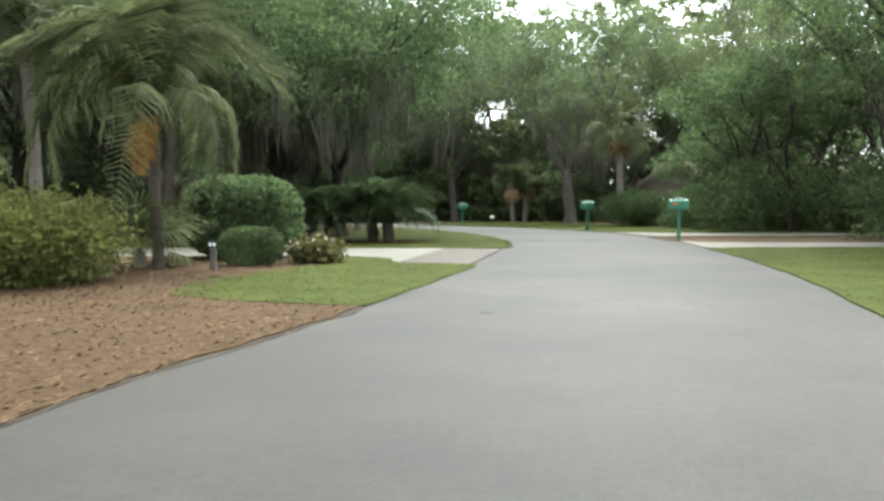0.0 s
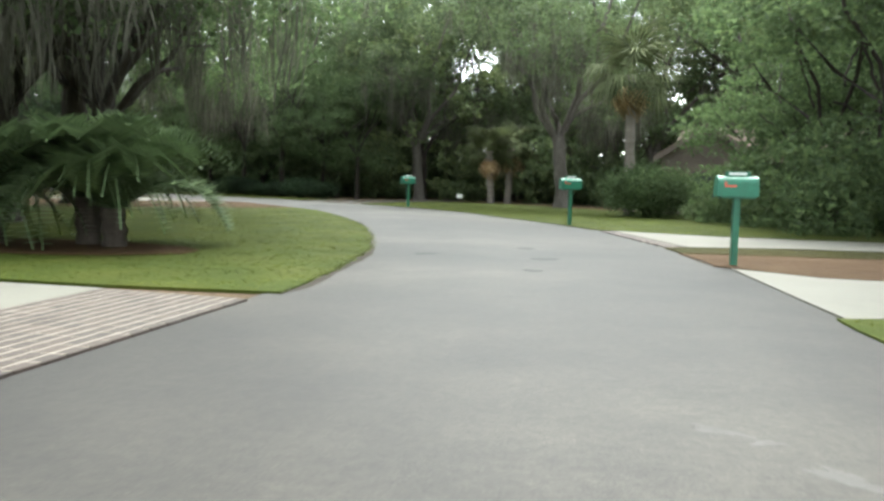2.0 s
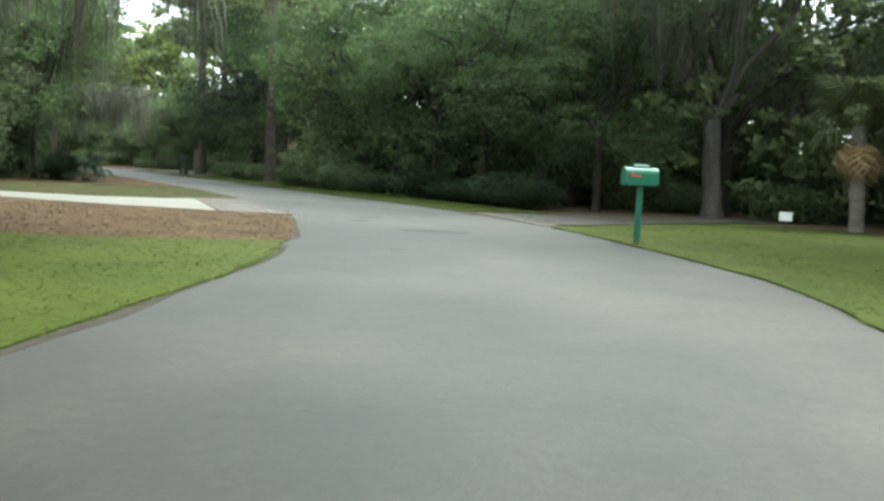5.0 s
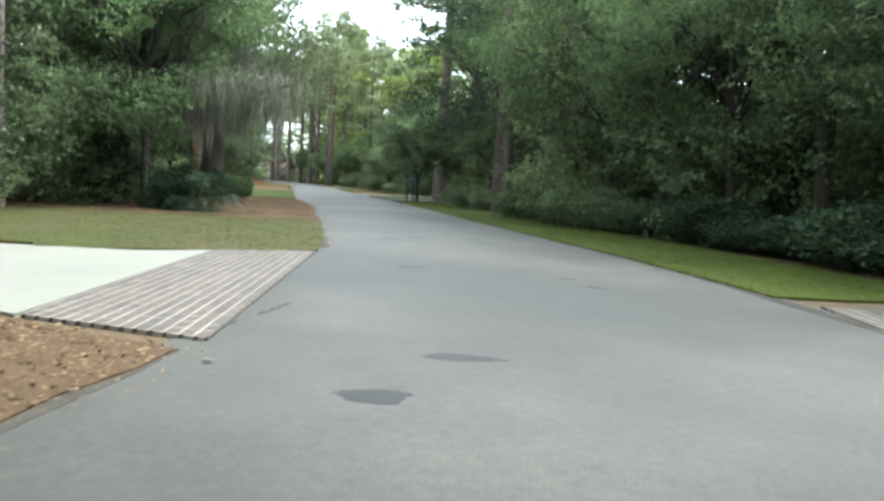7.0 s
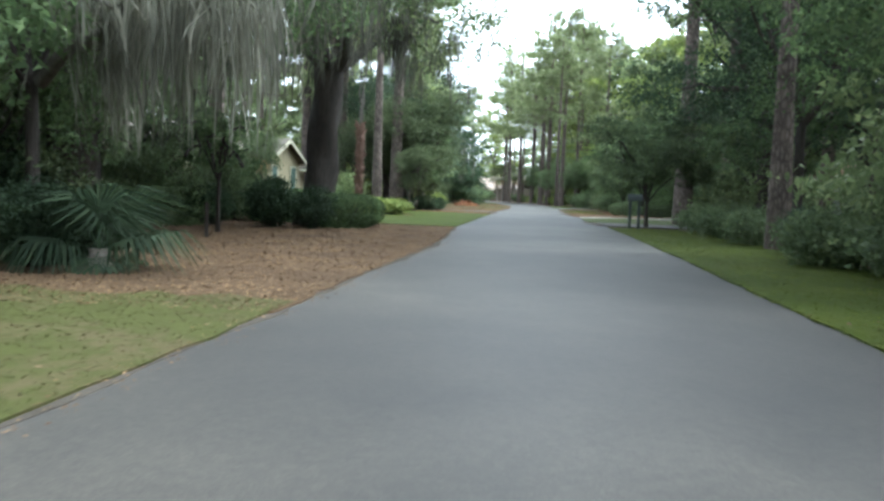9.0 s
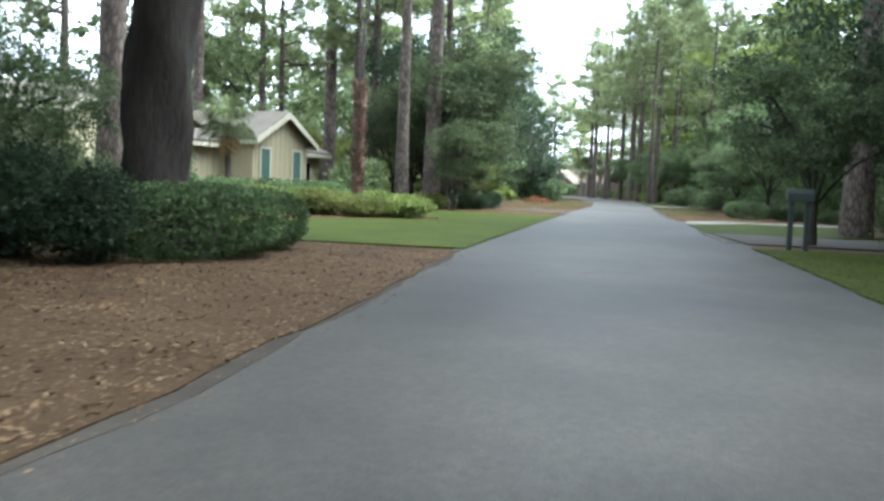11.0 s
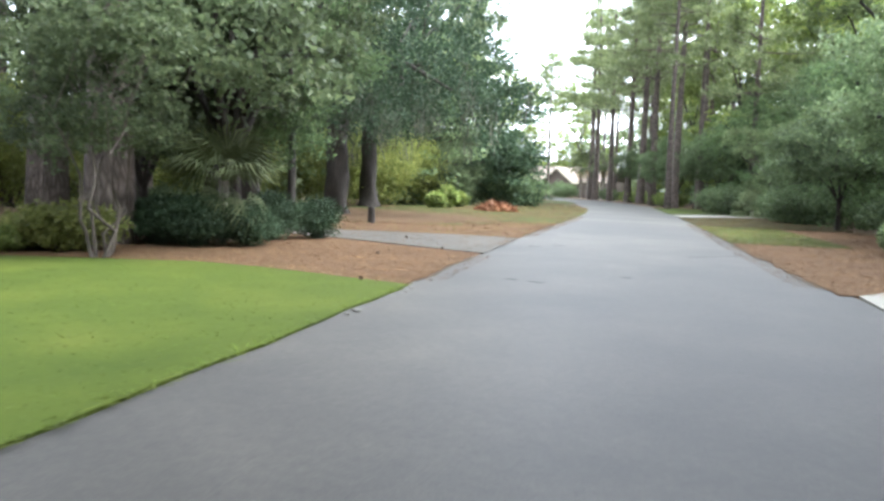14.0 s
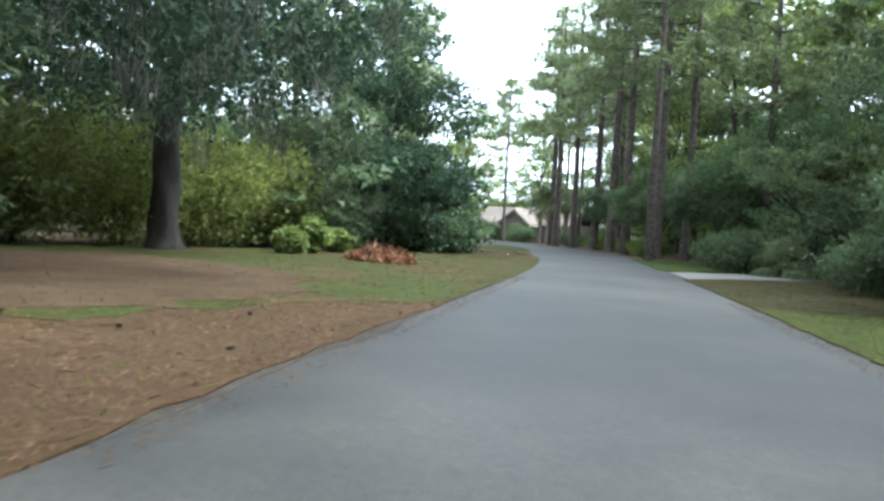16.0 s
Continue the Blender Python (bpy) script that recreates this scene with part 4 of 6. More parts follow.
DRIVES = [
    ([(-2.95, 15.6), (-3.2, 16.2), (-3.25, 16.85), (-3.65, 17.35), (-4.25, 17.6), (-5.6, 17.8), (-9, 17.5), (-20, 15.5), (-20, 21.9), (-9.4, 21.6), (-6.6, 21.5), (-2.77, 21.25)], M_CONCRETE, "pale concrete driveway behind a brick apron"),
    ([(-13.44, 47.06), (-15.7, 46.15), (-18.7, 45.45), (-30, 41.6), (-31, 44.4), (-20, 47.55), (-18.7, 48.2), (-17.8, 49.45), (-17.69, 50.41)], M_CONCRETE, "pale concrete driveway behind a brick apron"),
    ([(3.74, 21.5), (5.1, 21.9), (8, 22.15), (20, 22.6), (20, 25.3), (8, 24.8), (6, 24.7), (4.5, 24.95), (3.58, 25.8)], M_CONCRETE, "pale concrete driveway across the lawn"),
    ([(3.55, 29.75), (5.7, 30.3), (9, 30.4), (20, 31), (20, 33.7), (6.5, 33.3), (4.8, 33.5), (2.95, 34.3), (2.5, 34.55)], M_CONCRETE, "pale concrete driveway edged with brick"),
    ([(-8.05, 51.0), (-7.5, 52.5), (-7.15, 54.6), (-5.85, 58.8), (-2.5, 68), (-4.5, 69), (-6.4, 61.9), (-8.1, 58.9), (-9.8, 56.7), (-10.5, 55.7), (-11.3, 54.1)], M_CONCRETE_OLD, "greyish concrete driveway littered with straw"),
    ([(-62.7, 77.4), (-65.2, 76.05), (-66, 75.6), (-80, 67), (-82, 69.5), (-69.3, 75.0), (-68.3, 77.3), (-67.8, 78.5), (-66.9, 79.7)], M_CONCRETE_OLD, "grey worn concrete driveway between straw beds"),
    ([(-44.6, 73.2), (-43.9, 74.6), (-41, 80), (-44.5, 82), (-47.5, 77.7), (-48.9, 75.2)], M_CONCRETE_OLD, "brownish concrete driveway"),
    ([(-54.6, 78.25), (-55, 79.4), (-56.3, 81.9), (-53, 88), (-55.5, 89), (-58.6, 82.8), (-57.4, 80.0)], M_CONCRETE, "pale concrete driveway seen edge on"),
    ([(-84.2, 94.8), (-85.2, 97), (-86.5, 102), (-90, 103), (-89, 98.4), (-88.4, 97.0)], M_CONCRETE, "pale concrete driveway seen edge on"),
]
for pts, m_, lab in DRIVES:
    sheet("driveway", v2(*pts), 0.019, 0.08, m_, lab, "driveway")

# needles round the trunk; the oak's shade is put into their darker brown
sheet("mulch_bed", feathered(v2((-72.6, 78.2), (-73.4, 80.6), (-75.6, 82.4), (-79, 83.2), (-82.6, 82), (-84.2, 79), (-82.5, 75.6), (-79, 74.2), (-75.6, 75.6)), 0.4, 33), 0.025, 0.03, M_BARK_MULCH, "brown carpet of needles under the tall oak, darkened with its shade", "mulch bed")

# dirt and grit washed onto the road's edge beside the beds
def dirt_strip(line, toward, seed):
    r = random.Random(seed)
    n = len(line)
    reach = [0.04 + 0.045 * math.sin(i * 0.31 + seed) + 0.035 * math.sin(i * 0.83) + r.uniform(0.0, 0.06) for i in range(n)]
    reach[0] = reach[-1] = 0.01
    out = []
    for i, p in enumerate(line):
        t = (line[min(i + 1, n - 1)] - line[max(i - 1, 0)]).normalized()
        out.append(p + Vector((t.y, -t.x)) * toward * max(0.01, reach[i]))
    sheet("dirt_strip", out + offset(line, -0.06 * toward)[::-1], 0.0035, 0.012, M_DIRT, "thin fan of pale dirt and grit at the road's edge", "dirt")


for i, (a_, b_) in enumerate([((-2.9, -2), (-2.1, 8.6)), ((-8.5, 43.1), (-12.0, 47.5)), ((-17.9, 52.2), (-25, 56.5)), ((-25.2, 56.6), (-41.0, 65.2)), ((-59.0, 75.3), (-62.4, 77.2)), ((-67.3, 79.9), (-78, 86.1)), ((-1.3, 21.6), (-8.2, 42.8))]):
    dirt_strip(along(LEFT, a_, b_), 1, i)
for i, (a_, b_) in enumerate([((-57.7, 80.1), (-66, 84.6)), ((3.56, 25.9), (3.36, 28.0)), ((-8.1, 51.0), (-20, 59.0))]):
    dirt_strip(along(RIGHT, a_, b_), -1, i + 9)

# dark tar mends in the asphalt
for i, (x, y, rx, ry, turn) in enumerate([(1.1, 26.3, 0.32, 0.3, 10), (-0.66, 26.5, 0.3, 0.16, 40), (0.73, 28.2, 0.22, 0.3, 0), (1.0, 24.6, 0.2, 0.2, 0), (-8.3, 47.0, 1.05, 0.4, 40), (-10.6, 48.0, 0.34, 0.2, 45), (-11.1, 49.0, 0.4, 0.16, 40),
                                           (-19.9, 55.53, 0.24, 0.14, 60), (-15.49, 52.03, 0.24, 0.16, 55), (-13.29, 52.88, 0.2, 0.14, 30), (-14.0, 53.2, 0.2, 0.1, 30), (-6.82, 43.67, 0.14, 0.08, 30), (-19.58, 56.69, 0.28, 0.14, 60), (-18.74, 56.29, 0.24, 0.12, 60), (-19.81, 54.83, 0.2, 0.1, 60)]):
    r = random.Random(i + 40)
    c, s = math.cos(radians(turn)), math.sin(radians(turn))
    pts = []
    for k in range(48):
        a = 2 * math.pi * k / 48
        wob = 0.86 + 0.15 * math.sin(2 * a + i) + 0.1 * math.sin(3 * a + 2.3 * i) + 0.05 * math.sin(7 * a + 2 * i) + r.uniform(-0.07, 0.07)
        u, w = 0.64 * rx * math.cos(a) * wob, 0.64 * ry * math.sin(a) * wob
        pts.append((x + u * c - w * s, y + u * s + w * c))
    bm = bmesh.new()
    prism(bm, pts, -0.004, 0.0025, 1.35)
    tagged(part("tar_patch", bm, M_TAR), "dark mend in the grey asphalt", "road patch", "tar patches", kind="structure")


def smudge(name, x, y, rx, ry, turn, seed, material, label, top=0.0025):
    """A thin irregular patch lying on the road."""
    r = random.Random(seed)
    c, s = math.cos(radians(turn)), math.sin(radians(turn))
    pts = []
    for k in range(40):
        a = 2 * math.pi * k / 40
        wob = 0.8 + 0.2 * math.sin(3 * a + seed) + 0.14 * math.sin(7 * a + 2 * seed) + r.uniform(-0.1, 0.1)
        u, w = 0.75 * rx * math.cos(a) * wob, 0.9 * ry * math.sin(a) * wob
        pts.append((x + u * c - w * s, y + u * s + w * c))
    bm = bmesh.new()
    prism(bm, pts, -0.004, top, 1.35)
    tagged(part(name, bm, material), label, "road patch", "road patches", kind="structure")


for i, (x, y, rx, ry, turn) in enumerate([(2.12, 17.9, 0.2, 0.07, -30), (2.5, 17.35, 0.25, 0.08, -50), (2.3, 17.75, 0.12, 0.05, 10), (-16.2, 55.9, 0.25, 0.08, 30), (-19.6, 58.72, 0.28, 0.1, 30)]):
    smudge("road_scuff", x, y, rx, ry, turn, 70 + i, M_PALESCUFF, "pale scuff worn into the asphalt")
for i, (x, y, rx, ry) in enumerate([(-13.03, 48.7, 0.16, 0.04), (-13.3, 49.02, 0.2, 0.035), (-13.16, 48.86, 0.1, 0.04), (-12.7, 48.25, 0.18, 0.04)]):
    smudge("road_scuff", x, y, rx, ry, 128, 60 + i, M_DIRT, "thin pale grit along the brick apron's edge")
for i, (x, y, rx, ry, turn) in enumerate([(-0.72, 8.4, 0.09, 0.06, 0), (-59.16, 76.5, 0.12, 0.05, 30), (-58.84, 76.7, 0.16, 0.05, 30), (-59.35, 78.15, 0.1, 0.04, 30), (-64.6, 79.1, 0.15, 0.06, 60), (-65.0, 79.8, 0.16, 0.06, 50), (-46.5, 68.55, 0.07, 0.05, 0)]):
    smudge("tar_patch", x, y, rx, ry, turn, 90 + i, M_TAR, "dark mend in the grey asphalt")


def road_sheet(name, pts, material, label, category, top=0.004):
    bm = bmesh.new()
    prism(bm, pts, -0.01, top)
    tagged(part(name, bm, material), label, category, kind="structure")


for i, (p, q) in enumerate([((-48.9, 75.0), (-47.1, 74.05)), ((-47.08, 74.03), (-45.92, 73.4)), ((-45.88, 73.38), (-44.7, 72.72))]):
    p, q = Vector(p), Vector(q)
    w = Vector((q.y - p.y, p.x - q.x)).normalized() * 0.028
    road_sheet("kerb_strip", [p + w, q + w, q - w, p - w], M_CHIP, "thin pale concrete strip edging a driveway", "kerb", 0.024)


def crack(pts, seed):
    """A narrow wandering crack, filled dark."""
    r = random.Random(seed)
    a, b = Vector(pts[0]), Vector(pts[1])
    n = max(6, int((b - a).length / 0.12))
    t = (b - a).normalized()
    side = Vector((t.y, -t.x))
    mid = [a.lerp(b, k / n) + side * (0.06 * math.sin(k * 0.9 + seed) + r.uniform(-0.025, 0.025)) for k in range(n + 1)]
    w = [0.003 + 0.009 * r.random() for _ in mid]
    w[0] = w[-1] = 0.002
    bm = bmesh.new()
    prism(bm, [p + side * q for p, q in zip(mid, w)] + [p - side * q for p, q in zip(mid, w)][::-1], -0.01, 0.0025)
    tagged(part("road_crack", bm, M_TAR), "thin dark crack across the asphalt", "road crack", "road cracks", kind="structure")


for i, ends in enumerate([((-62.5, 81.1), (-62.95, 82.9)), ((-63.6, 77.98), (-65.2, 78.8)), ((-65.2, 78.8), (-66.7, 79.5))]):
    crack(ends, i + 3)


def inside(P, poly):
    x, y = P[:, 0], P[:, 1]
    r = np.zeros(len(P), bool)
    q = np.array([(p[0], p[1]) for p in poly])
    for (x0, y0), (x1, y1) in zip(q, np.roll(q, -1, 0)):
        c = (y0 > y) != (y1 > y)
        r ^= c & (x < (x1 - x0) * (y - y0) / (y1 - y0 + 1e-12) + x0)
    return r


MID = np.array([(p.x, p.y) for p in matched([a.lerp(b, 0.5) for a, b in zip(ra, rb)], 400)])


def scatter(rng, poly, density, reach):
    """Random spots inside an outline, thinning out away from the road."""
    q = np.array([(p[0], p[1]) for p in poly])
    lo, hi = q.min(0), q.max(0)
    P = rng.uniform(lo, hi, (int(density * np.prod(hi - lo)), 2))
    P = P[inside(P, poly)]
    d = np.sqrt(((P[:, None] - MID[None]) ** 2).sum(2).min(1)) if len(P) < 60000 else np.concatenate([np.sqrt(((c[:, None] - MID[None]) ** 2).sum(2).min(1)) for c in np.array_split(P, len(P) // 20000 + 1)])
    return P[rng.uniform(size=len(P)) < np.clip(1.25 - (d - 2.6) / reach, 0.02, 1)]


def blades(name, seed, polys, density, height, material, label, reach=6.0):
    rng = np.random.default_rng(seed)
    P = np.concatenate([scatter(rng, p, density, reach) for p in polys])
    n = len(P)
    th = rng.uniform(0, 2 * math.pi, n)
    h = height * rng.uniform(0.5, 1.5, n)
    w = rng.uniform(0.005, 0.012, n)
    lean = rng.normal(size=(n, 2)) * 3.6 * h[:, None]
    b = np.stack([P[:, 0], P[:, 1], np.full(n, 0.018)], 1)
    s = np.stack([np.cos(th) * w, np.sin(th) * w, 0 * w], 1)
    tip = b + np.stack([lean[:, 0], lean[:, 1], h], 1)
    V = np.stack([b - s, b + s, tip], 1).reshape(-1, 3)
    tagged(mesh_part(name, quick_mesh(name, V, np.arange(len(V)).reshape(-1, 3)), material), label, "grass", kind="stuff")


blades("trimmed_grass", 19, [LAWNS["house"], LAWNS["right_small"]], 240, 0.007, M_GRASSTRIM, "closely mown green grass before the beige house")
blades("grass", 1, [p for k_, p in LAWNS.items() if k_ not in DRY and k_ not in ("yard", "house", "right_small") and not k_.startswith(("far", "right_far"))], 420, 0.016, M_GRASS, "short green grass blades of the mown lawns")
blades("dry_grass", 2, [p for k_, p in LAWNS.items() if k_ in DRY], 330, 0.014, M_GRASSDRY, "yellowing grass blades beside the driveway")

blades("sparse_grass", 12, [BEDS["straw"], LAWNS["yard"]], 26, 0.017, M_GRASS, "thin tufts of green grass in the straw")


def litter(name, seed, polys, density, size, material, label, slim=0.6):
    rng = np.random.default_rng(seed)
    P = np.concatenate([scatter(rng, p, density, 9.0) for p in polys])
    C = np.stack([P[:, 0], P[:, 1], 0.018 + rng.uniform(0, 0.008, len(P))], 1)
    u = rng.normal(size=(len(C), 3)) * [1, 1, 0.18]
    u /= np.linalg.norm(u, axis=1, keepdims=True)
    v = np.cross(u, [0, 0, 1.0]) + rng.normal(size=u.shape) * [0, 0, 0.25]
    s = (size * rng.uniform(0.5, 1.4, len(C)))[:, None]
    V = np.stack([C - u * s, C + v * s * slim, C + u * s, C - v * s * slim], 1).reshape(-1, 3)
    i = np.arange(len(C))[:, None] * 4
    F = np.concatenate([i + [0, 1, 2], i + [0, 2, 3]], 1).reshape(-1, 3)
    tagged(mesh_part(name, quick_mesh(name, V, F), material), label, "leaf litter", kind="stuff")


litter("fallen_leaves", 3, [BEDS["first"], BEDS["mulch"], BEDS["leafy"]], 400, 0.019, M_LITTER, "dry brown fallen leaves and bark chips")
litter("wood_chips", 11, [BEDS["first"], BEDS["mulch"], BEDS["leafy"]], 60, 0.022, M_WOODCHIP, "pale wood chips and curled leaves on the mulch", 0.4)
litter("pine_needles", 4, [BEDS["straw"], BEDS["flowers"], BEDS["right_straw"]], 220, 0.055, M_STRAWBITS, "fallen orange pine needles", 0.07)
litter("stray_needles", 8, [LAWNS["yard"], LAWNS["right_far"]], 170, 0.06, M_STRAWBITS, "orange pine needles strewn over the thin grass", 0.09)
litter("stray_leaves", 9, [LAWNS["behind_drive"], LAWNS["right_verge"]], 5, 0.02, M_WOODCHIP, "dry brown leaves strewn on the grass")
litter("driveway_needles", 10, [[Vector(p) for p in DRIVES[k_][0]] for k_ in (4, 5)], 130, 0.05, M_STRAWBITS, "pine needles strewn over worn concrete", 0.07)
EDGE = [offset(along(LEFT, (-2.7, 3), (-70, 81)), -0.12) + offset(along(LEFT, (-70, 81), (-2.7, 3)), 0.12), offset(along(RIGHT, (2.7, 3), (-70, 86.5)), -0.12) + offset(along(RIGHT, (-70, 86.5), (2.7, 3)), 0.12)]
litter("edge_litter", 6, EDGE, 50, 0.013, M_LITTER, "stray leaves and grit along the road's edge")

# needles and leaves lying over the road's edge where beds and thin grass meet it
def edge_band(line, a, b, half):
    return offset(along(line, a, b), -half) + offset(along(line, b, a), -half)


BANDS = [edge_band(LEFT, (-59.0, 75.3), (-62.4, 77.2), 0.3), edge_band(LEFT, (-67.3, 79.9), (-82, 88.4), 0.35), edge_band(RIGHT, (-57.7, 80.1), (-76, 90.1), 0.35), edge_band(RIGHT, (-44, 72.7), (-49, 75.1), 0.3), edge_band(LEFT, (-64.6, 78.5), (-67.3, 79.9), 0.14)]
litter("edge_needles", 14, BANDS, 420, 0.03, M_STRAWBITS, "orange pine needles drifted over the road's edge", 0.12)
LEAFBANDS = [edge_band(LEFT, (-2.9, -2), (-2.1, 8.6), 0.22), edge_band(LEFT, (-8.5, 43.1), (-12.0, 47.5), 0.25), edge_band(LEFT, (-17.9, 52.2), (-41.0, 65.2), 0.25), edge_band(RIGHT, (3.56, 25.9), (3.1, 29.3), 0.2)]
litter("edge_leaves", 15, LEAFBANDS, 120, 0.013, M_LITTER, "dry leaves and grit drifted over the road's edge")
blades("edge_grass", 16, [edge_band(LEFT, (-1.3, 21.3), (-8.4, 43.0), 0.07), edge_band(LEFT, (-2.1, 8.8), (-1.45, 15.1), 0.07), edge_band(RIGHT, (2.1, 34.8), (-7.8, 50.5), 0.07), edge_band(RIGHT, (-11.8, 54.3), (-43, 72.2), 0.07), edge_band(LEFT, (-41.9, 65.4), (-58.4, 75.0), 0.05)], 420, 0.017, M_GRASS, "tufts of grass hanging over the road's edge")

# ---- houses ----


def gable_block(parent, x0, x1, y0, y1, eave, apex, wall, roof, trim, batten=0.41, over=0.4, front=True):
    """A box with a pitched roof whose gable faces -y; boards on its front."""
    xm = (x0 + x1) / 2
    bm = bmesh.new()
    box(bm, x0, y0 + 0.001, -0.1, x1, y1, eave)
    part("wall", bm, wall, parent)
    for y in (y0, y1 - 0.12):
        bm = bmesh.new()
        a = [bm.verts.new((x0, y, eave)), bm.verts.new((x1, y, eave)), bm.verts.new((xm, y, apex - 0.12))]
        b = [bm.verts.new((v.co.x, y + 0.12, v.co.z)) for v in a]
        bm.faces.new(a), bm.faces.new(b[::-1])
        for i in range(3):
            bm.faces.new((a[i], b[i], b[(i + 1) % 3], a[(i + 1) % 3]))
        part("gable_wall", bm, wall, parent)
    slope = (apex - eave) / (xm - x0)
    for s, xe in ((-1, x0 - over), (1, x1 + over)):
        ze = eave - slope * over
        bm = bmesh.new()
        q = [(xm, apex), (xe, ze), (xe, ze + 0.09), (xm, apex + 0.1)]
        a = [bm.verts.new((x, y0 - over, z)) for x, z in q]
        b = [bm.verts.new((x, y1 + over, z)) for x, z in q]
        bm.faces.new(a), bm.faces.new(b[::-1])
        for i in range(4):
            bm.faces.new((a[i], b[i], b[(i + 1) % 4], a[(i + 1) % 4]))
        bmesh.ops.recalc_face_normals(bm, faces=bm.faces)
        part("roof", bm, roof, parent)
        bm = bmesh.new()
        q = [(xm, apex - 0.2), (xe, ze - 0.17), (xe, ze + 0.06), (xm, apex + 0.06)]
        a = [bm.verts.new((x, y0 - over - 0.035, z)) for x, z in q]
        b = [bm.verts.new((x, y0 - over - 0.003, z)) for x, z in q]
        bm.faces.new(a), bm.faces.new(b[::-1])
        for i in range(4):
            bm.faces.new((a[i], b[i], b[(i + 1) % 4], a[(i + 1) % 4]))
        bmesh.ops.recalc_face_normals(bm, faces=bm.faces)
        part("bargeboard", bm, trim, parent, "cream bargeboard")
        bm = bmesh.new()
        box(bm, min(xe, xe - s * 0.03), y0 - over, ze - 0.17, max(xe, xe - s * 0.03) + 0.004, y1 + over, ze - 0.004)
        part("fascia", bm, trim, parent, "cream fascia board")
    if batten:
        bm = bmesh.new()
        box(bm, -0.022, -0.018, 0, 0.022, 0.0, 1.0)
        me = bpy.data.meshes.new("batten")
        bm.to_mesh(me)
        bm.free()
        x = x0 + batten / 2
        while x < x1:
            o = mesh_part("batten", me, wall, parent)
            top = apex - 0.2 - slope * abs(x - xm)
            o.matrix_basis = Matrix.Translation((x, y0 - 0.002, 0)) @ Matrix.Diagonal((1, 1, top, 1))
            x += batten


def long_block(parent, x0, x1, y0, y1, eave, ridge, wall, roof, trim, batten=0.41, over=0.45):
    """A wing whose ridge runs along x."""
    bm = bmesh.new()
    box(bm, x0, y0, -0.1, x1, y1, eave)
    part("wall", bm, wall, parent)
    ym = (y0 + y1) / 2
    slope = (ridge - eave) / (ym - y0)
    for s, ye in ((-1, y0 - over), (1, y1 + over)):
        ze = eave - slope * over
        bm = bmesh.new()
        q = [(ym, ridge), (ye, ze), (ye, ze + 0.09), (ym, ridge + 0.1)]
        a = [bm.verts.new((x0 - over, y, z)) for y, z in q]
        b = [bm.verts.new((x1 + over, y, z)) for y, z in q]
        bm.faces.new(a), bm.faces.new(b[::-1])
        for i in range(4):
            bm.faces.new((a[i], b[i], b[(i + 1) % 4], a[(i + 1) % 4]))
        bmesh.ops.recalc_face_normals(bm, faces=bm.faces)
        part("roof", bm, roof, parent)
        bm = bmesh.new()
        box(bm, x0 - over, min(ye, ye - s * 0.03), ze - 0.16, x1 + over, max(ye, ye - s * 0.03) + 0.004, ze - 0.004)
        part("fascia", bm, trim, parent, "cream fascia board")
    if batten:
        bm = bmesh.new()
        box(bm, -0.022, -0.018, 0, 0.022, 0.0, eave - 0.1)
        me = bpy.data.meshes.new("batten")
        bm.to_mesh(me)
        bm.free()
        x = x0 + batten / 2
        while x < x1:
            o = mesh_part("batten", me, wall, parent)
            o.matrix_basis = Matrix.Translation((x, y0 - 0.002, 0))
            x += batten


def tall_window(parent, x, y, z0, z1, w, frame_mat, pane_mat, label):
    bm = bmesh.new()
    box(bm, x - w / 2, y - 0.05, z0, x + w / 2, y - 0.034, z1)
    for zc in np.linspace(z0, z1, 4)[1:3]:
        box(bm, x - w / 2, y - 0.058, zc - 0.02, x + w / 2, y - 0.05, zc + 0.02)
    win = part("window", bm, pane_mat, parent, label)
    bm = bmesh.new()
    f = 0.1
    box(bm, x - w / 2 - f, y - 0.08, z0 - f, x - w / 2, y - 0.0325, z1 + f)
    box(bm, x + w / 2, y - 0.08, z0 - f, x + w / 2 + f, y - 0.0325, z1 + f)
    box(bm, x - w / 2, y - 0.079, z1, x + w / 2, y - 0.0325, z1 + f)
    part("frame", bm, frame_mat, win, "cream frame")
    bm = bmesh.new()
    box(bm, x - w / 2 - f - 0.03, y - 0.12, z0 - f - 0.05, x + w / 2 + f + 0.03, y - 0.0325, z0 - f)
    part("sill", bm, frame_mat, win)


house = thing("house", pose(-65.33, 65.34, 0, 0, 0, 145.2), "beige board-and-batten bungalow with grey shingle roof and teal panels", "house", "houses")
gable_block(house, -2.35, 2.35, 0, 9, 2.68, 3.75, M_SIDING, M_ROOF, M_TRIM, over=0.36)
long_block(house, -6.7, -2.36, 1.5, 8.4, 2.45, 3.55, M_SIDING, M_ROOF, M_TRIM)
gable_block(house, -12.6, -6.71, -0.1, 8, 2.95, 3.85, M_SIDING, M_ROOF, M_TRIM, over=0.36)
long_block(house, 2.36, 5.4, 0.85, 6.2, 2.42, 3.5, M_SIDING, M_ROOF, M_TRIM)
for x in (-1.45, 1.3):
    tall_window(house, x, 0, 0.5, 2.2, 0.72, M_TRIM, M_SHUTTER, "teal window panel")
tall_window(house, -9.9, -0.1, 0.4, 2.05, 0.8, M_TRIM, M_SHUTTER, "teal window panel")
tall_window(house, 4.0, 0.85, 0.7, 1.8, 0.7, M_TRIM, M_GLASS_DARK, "dark window")

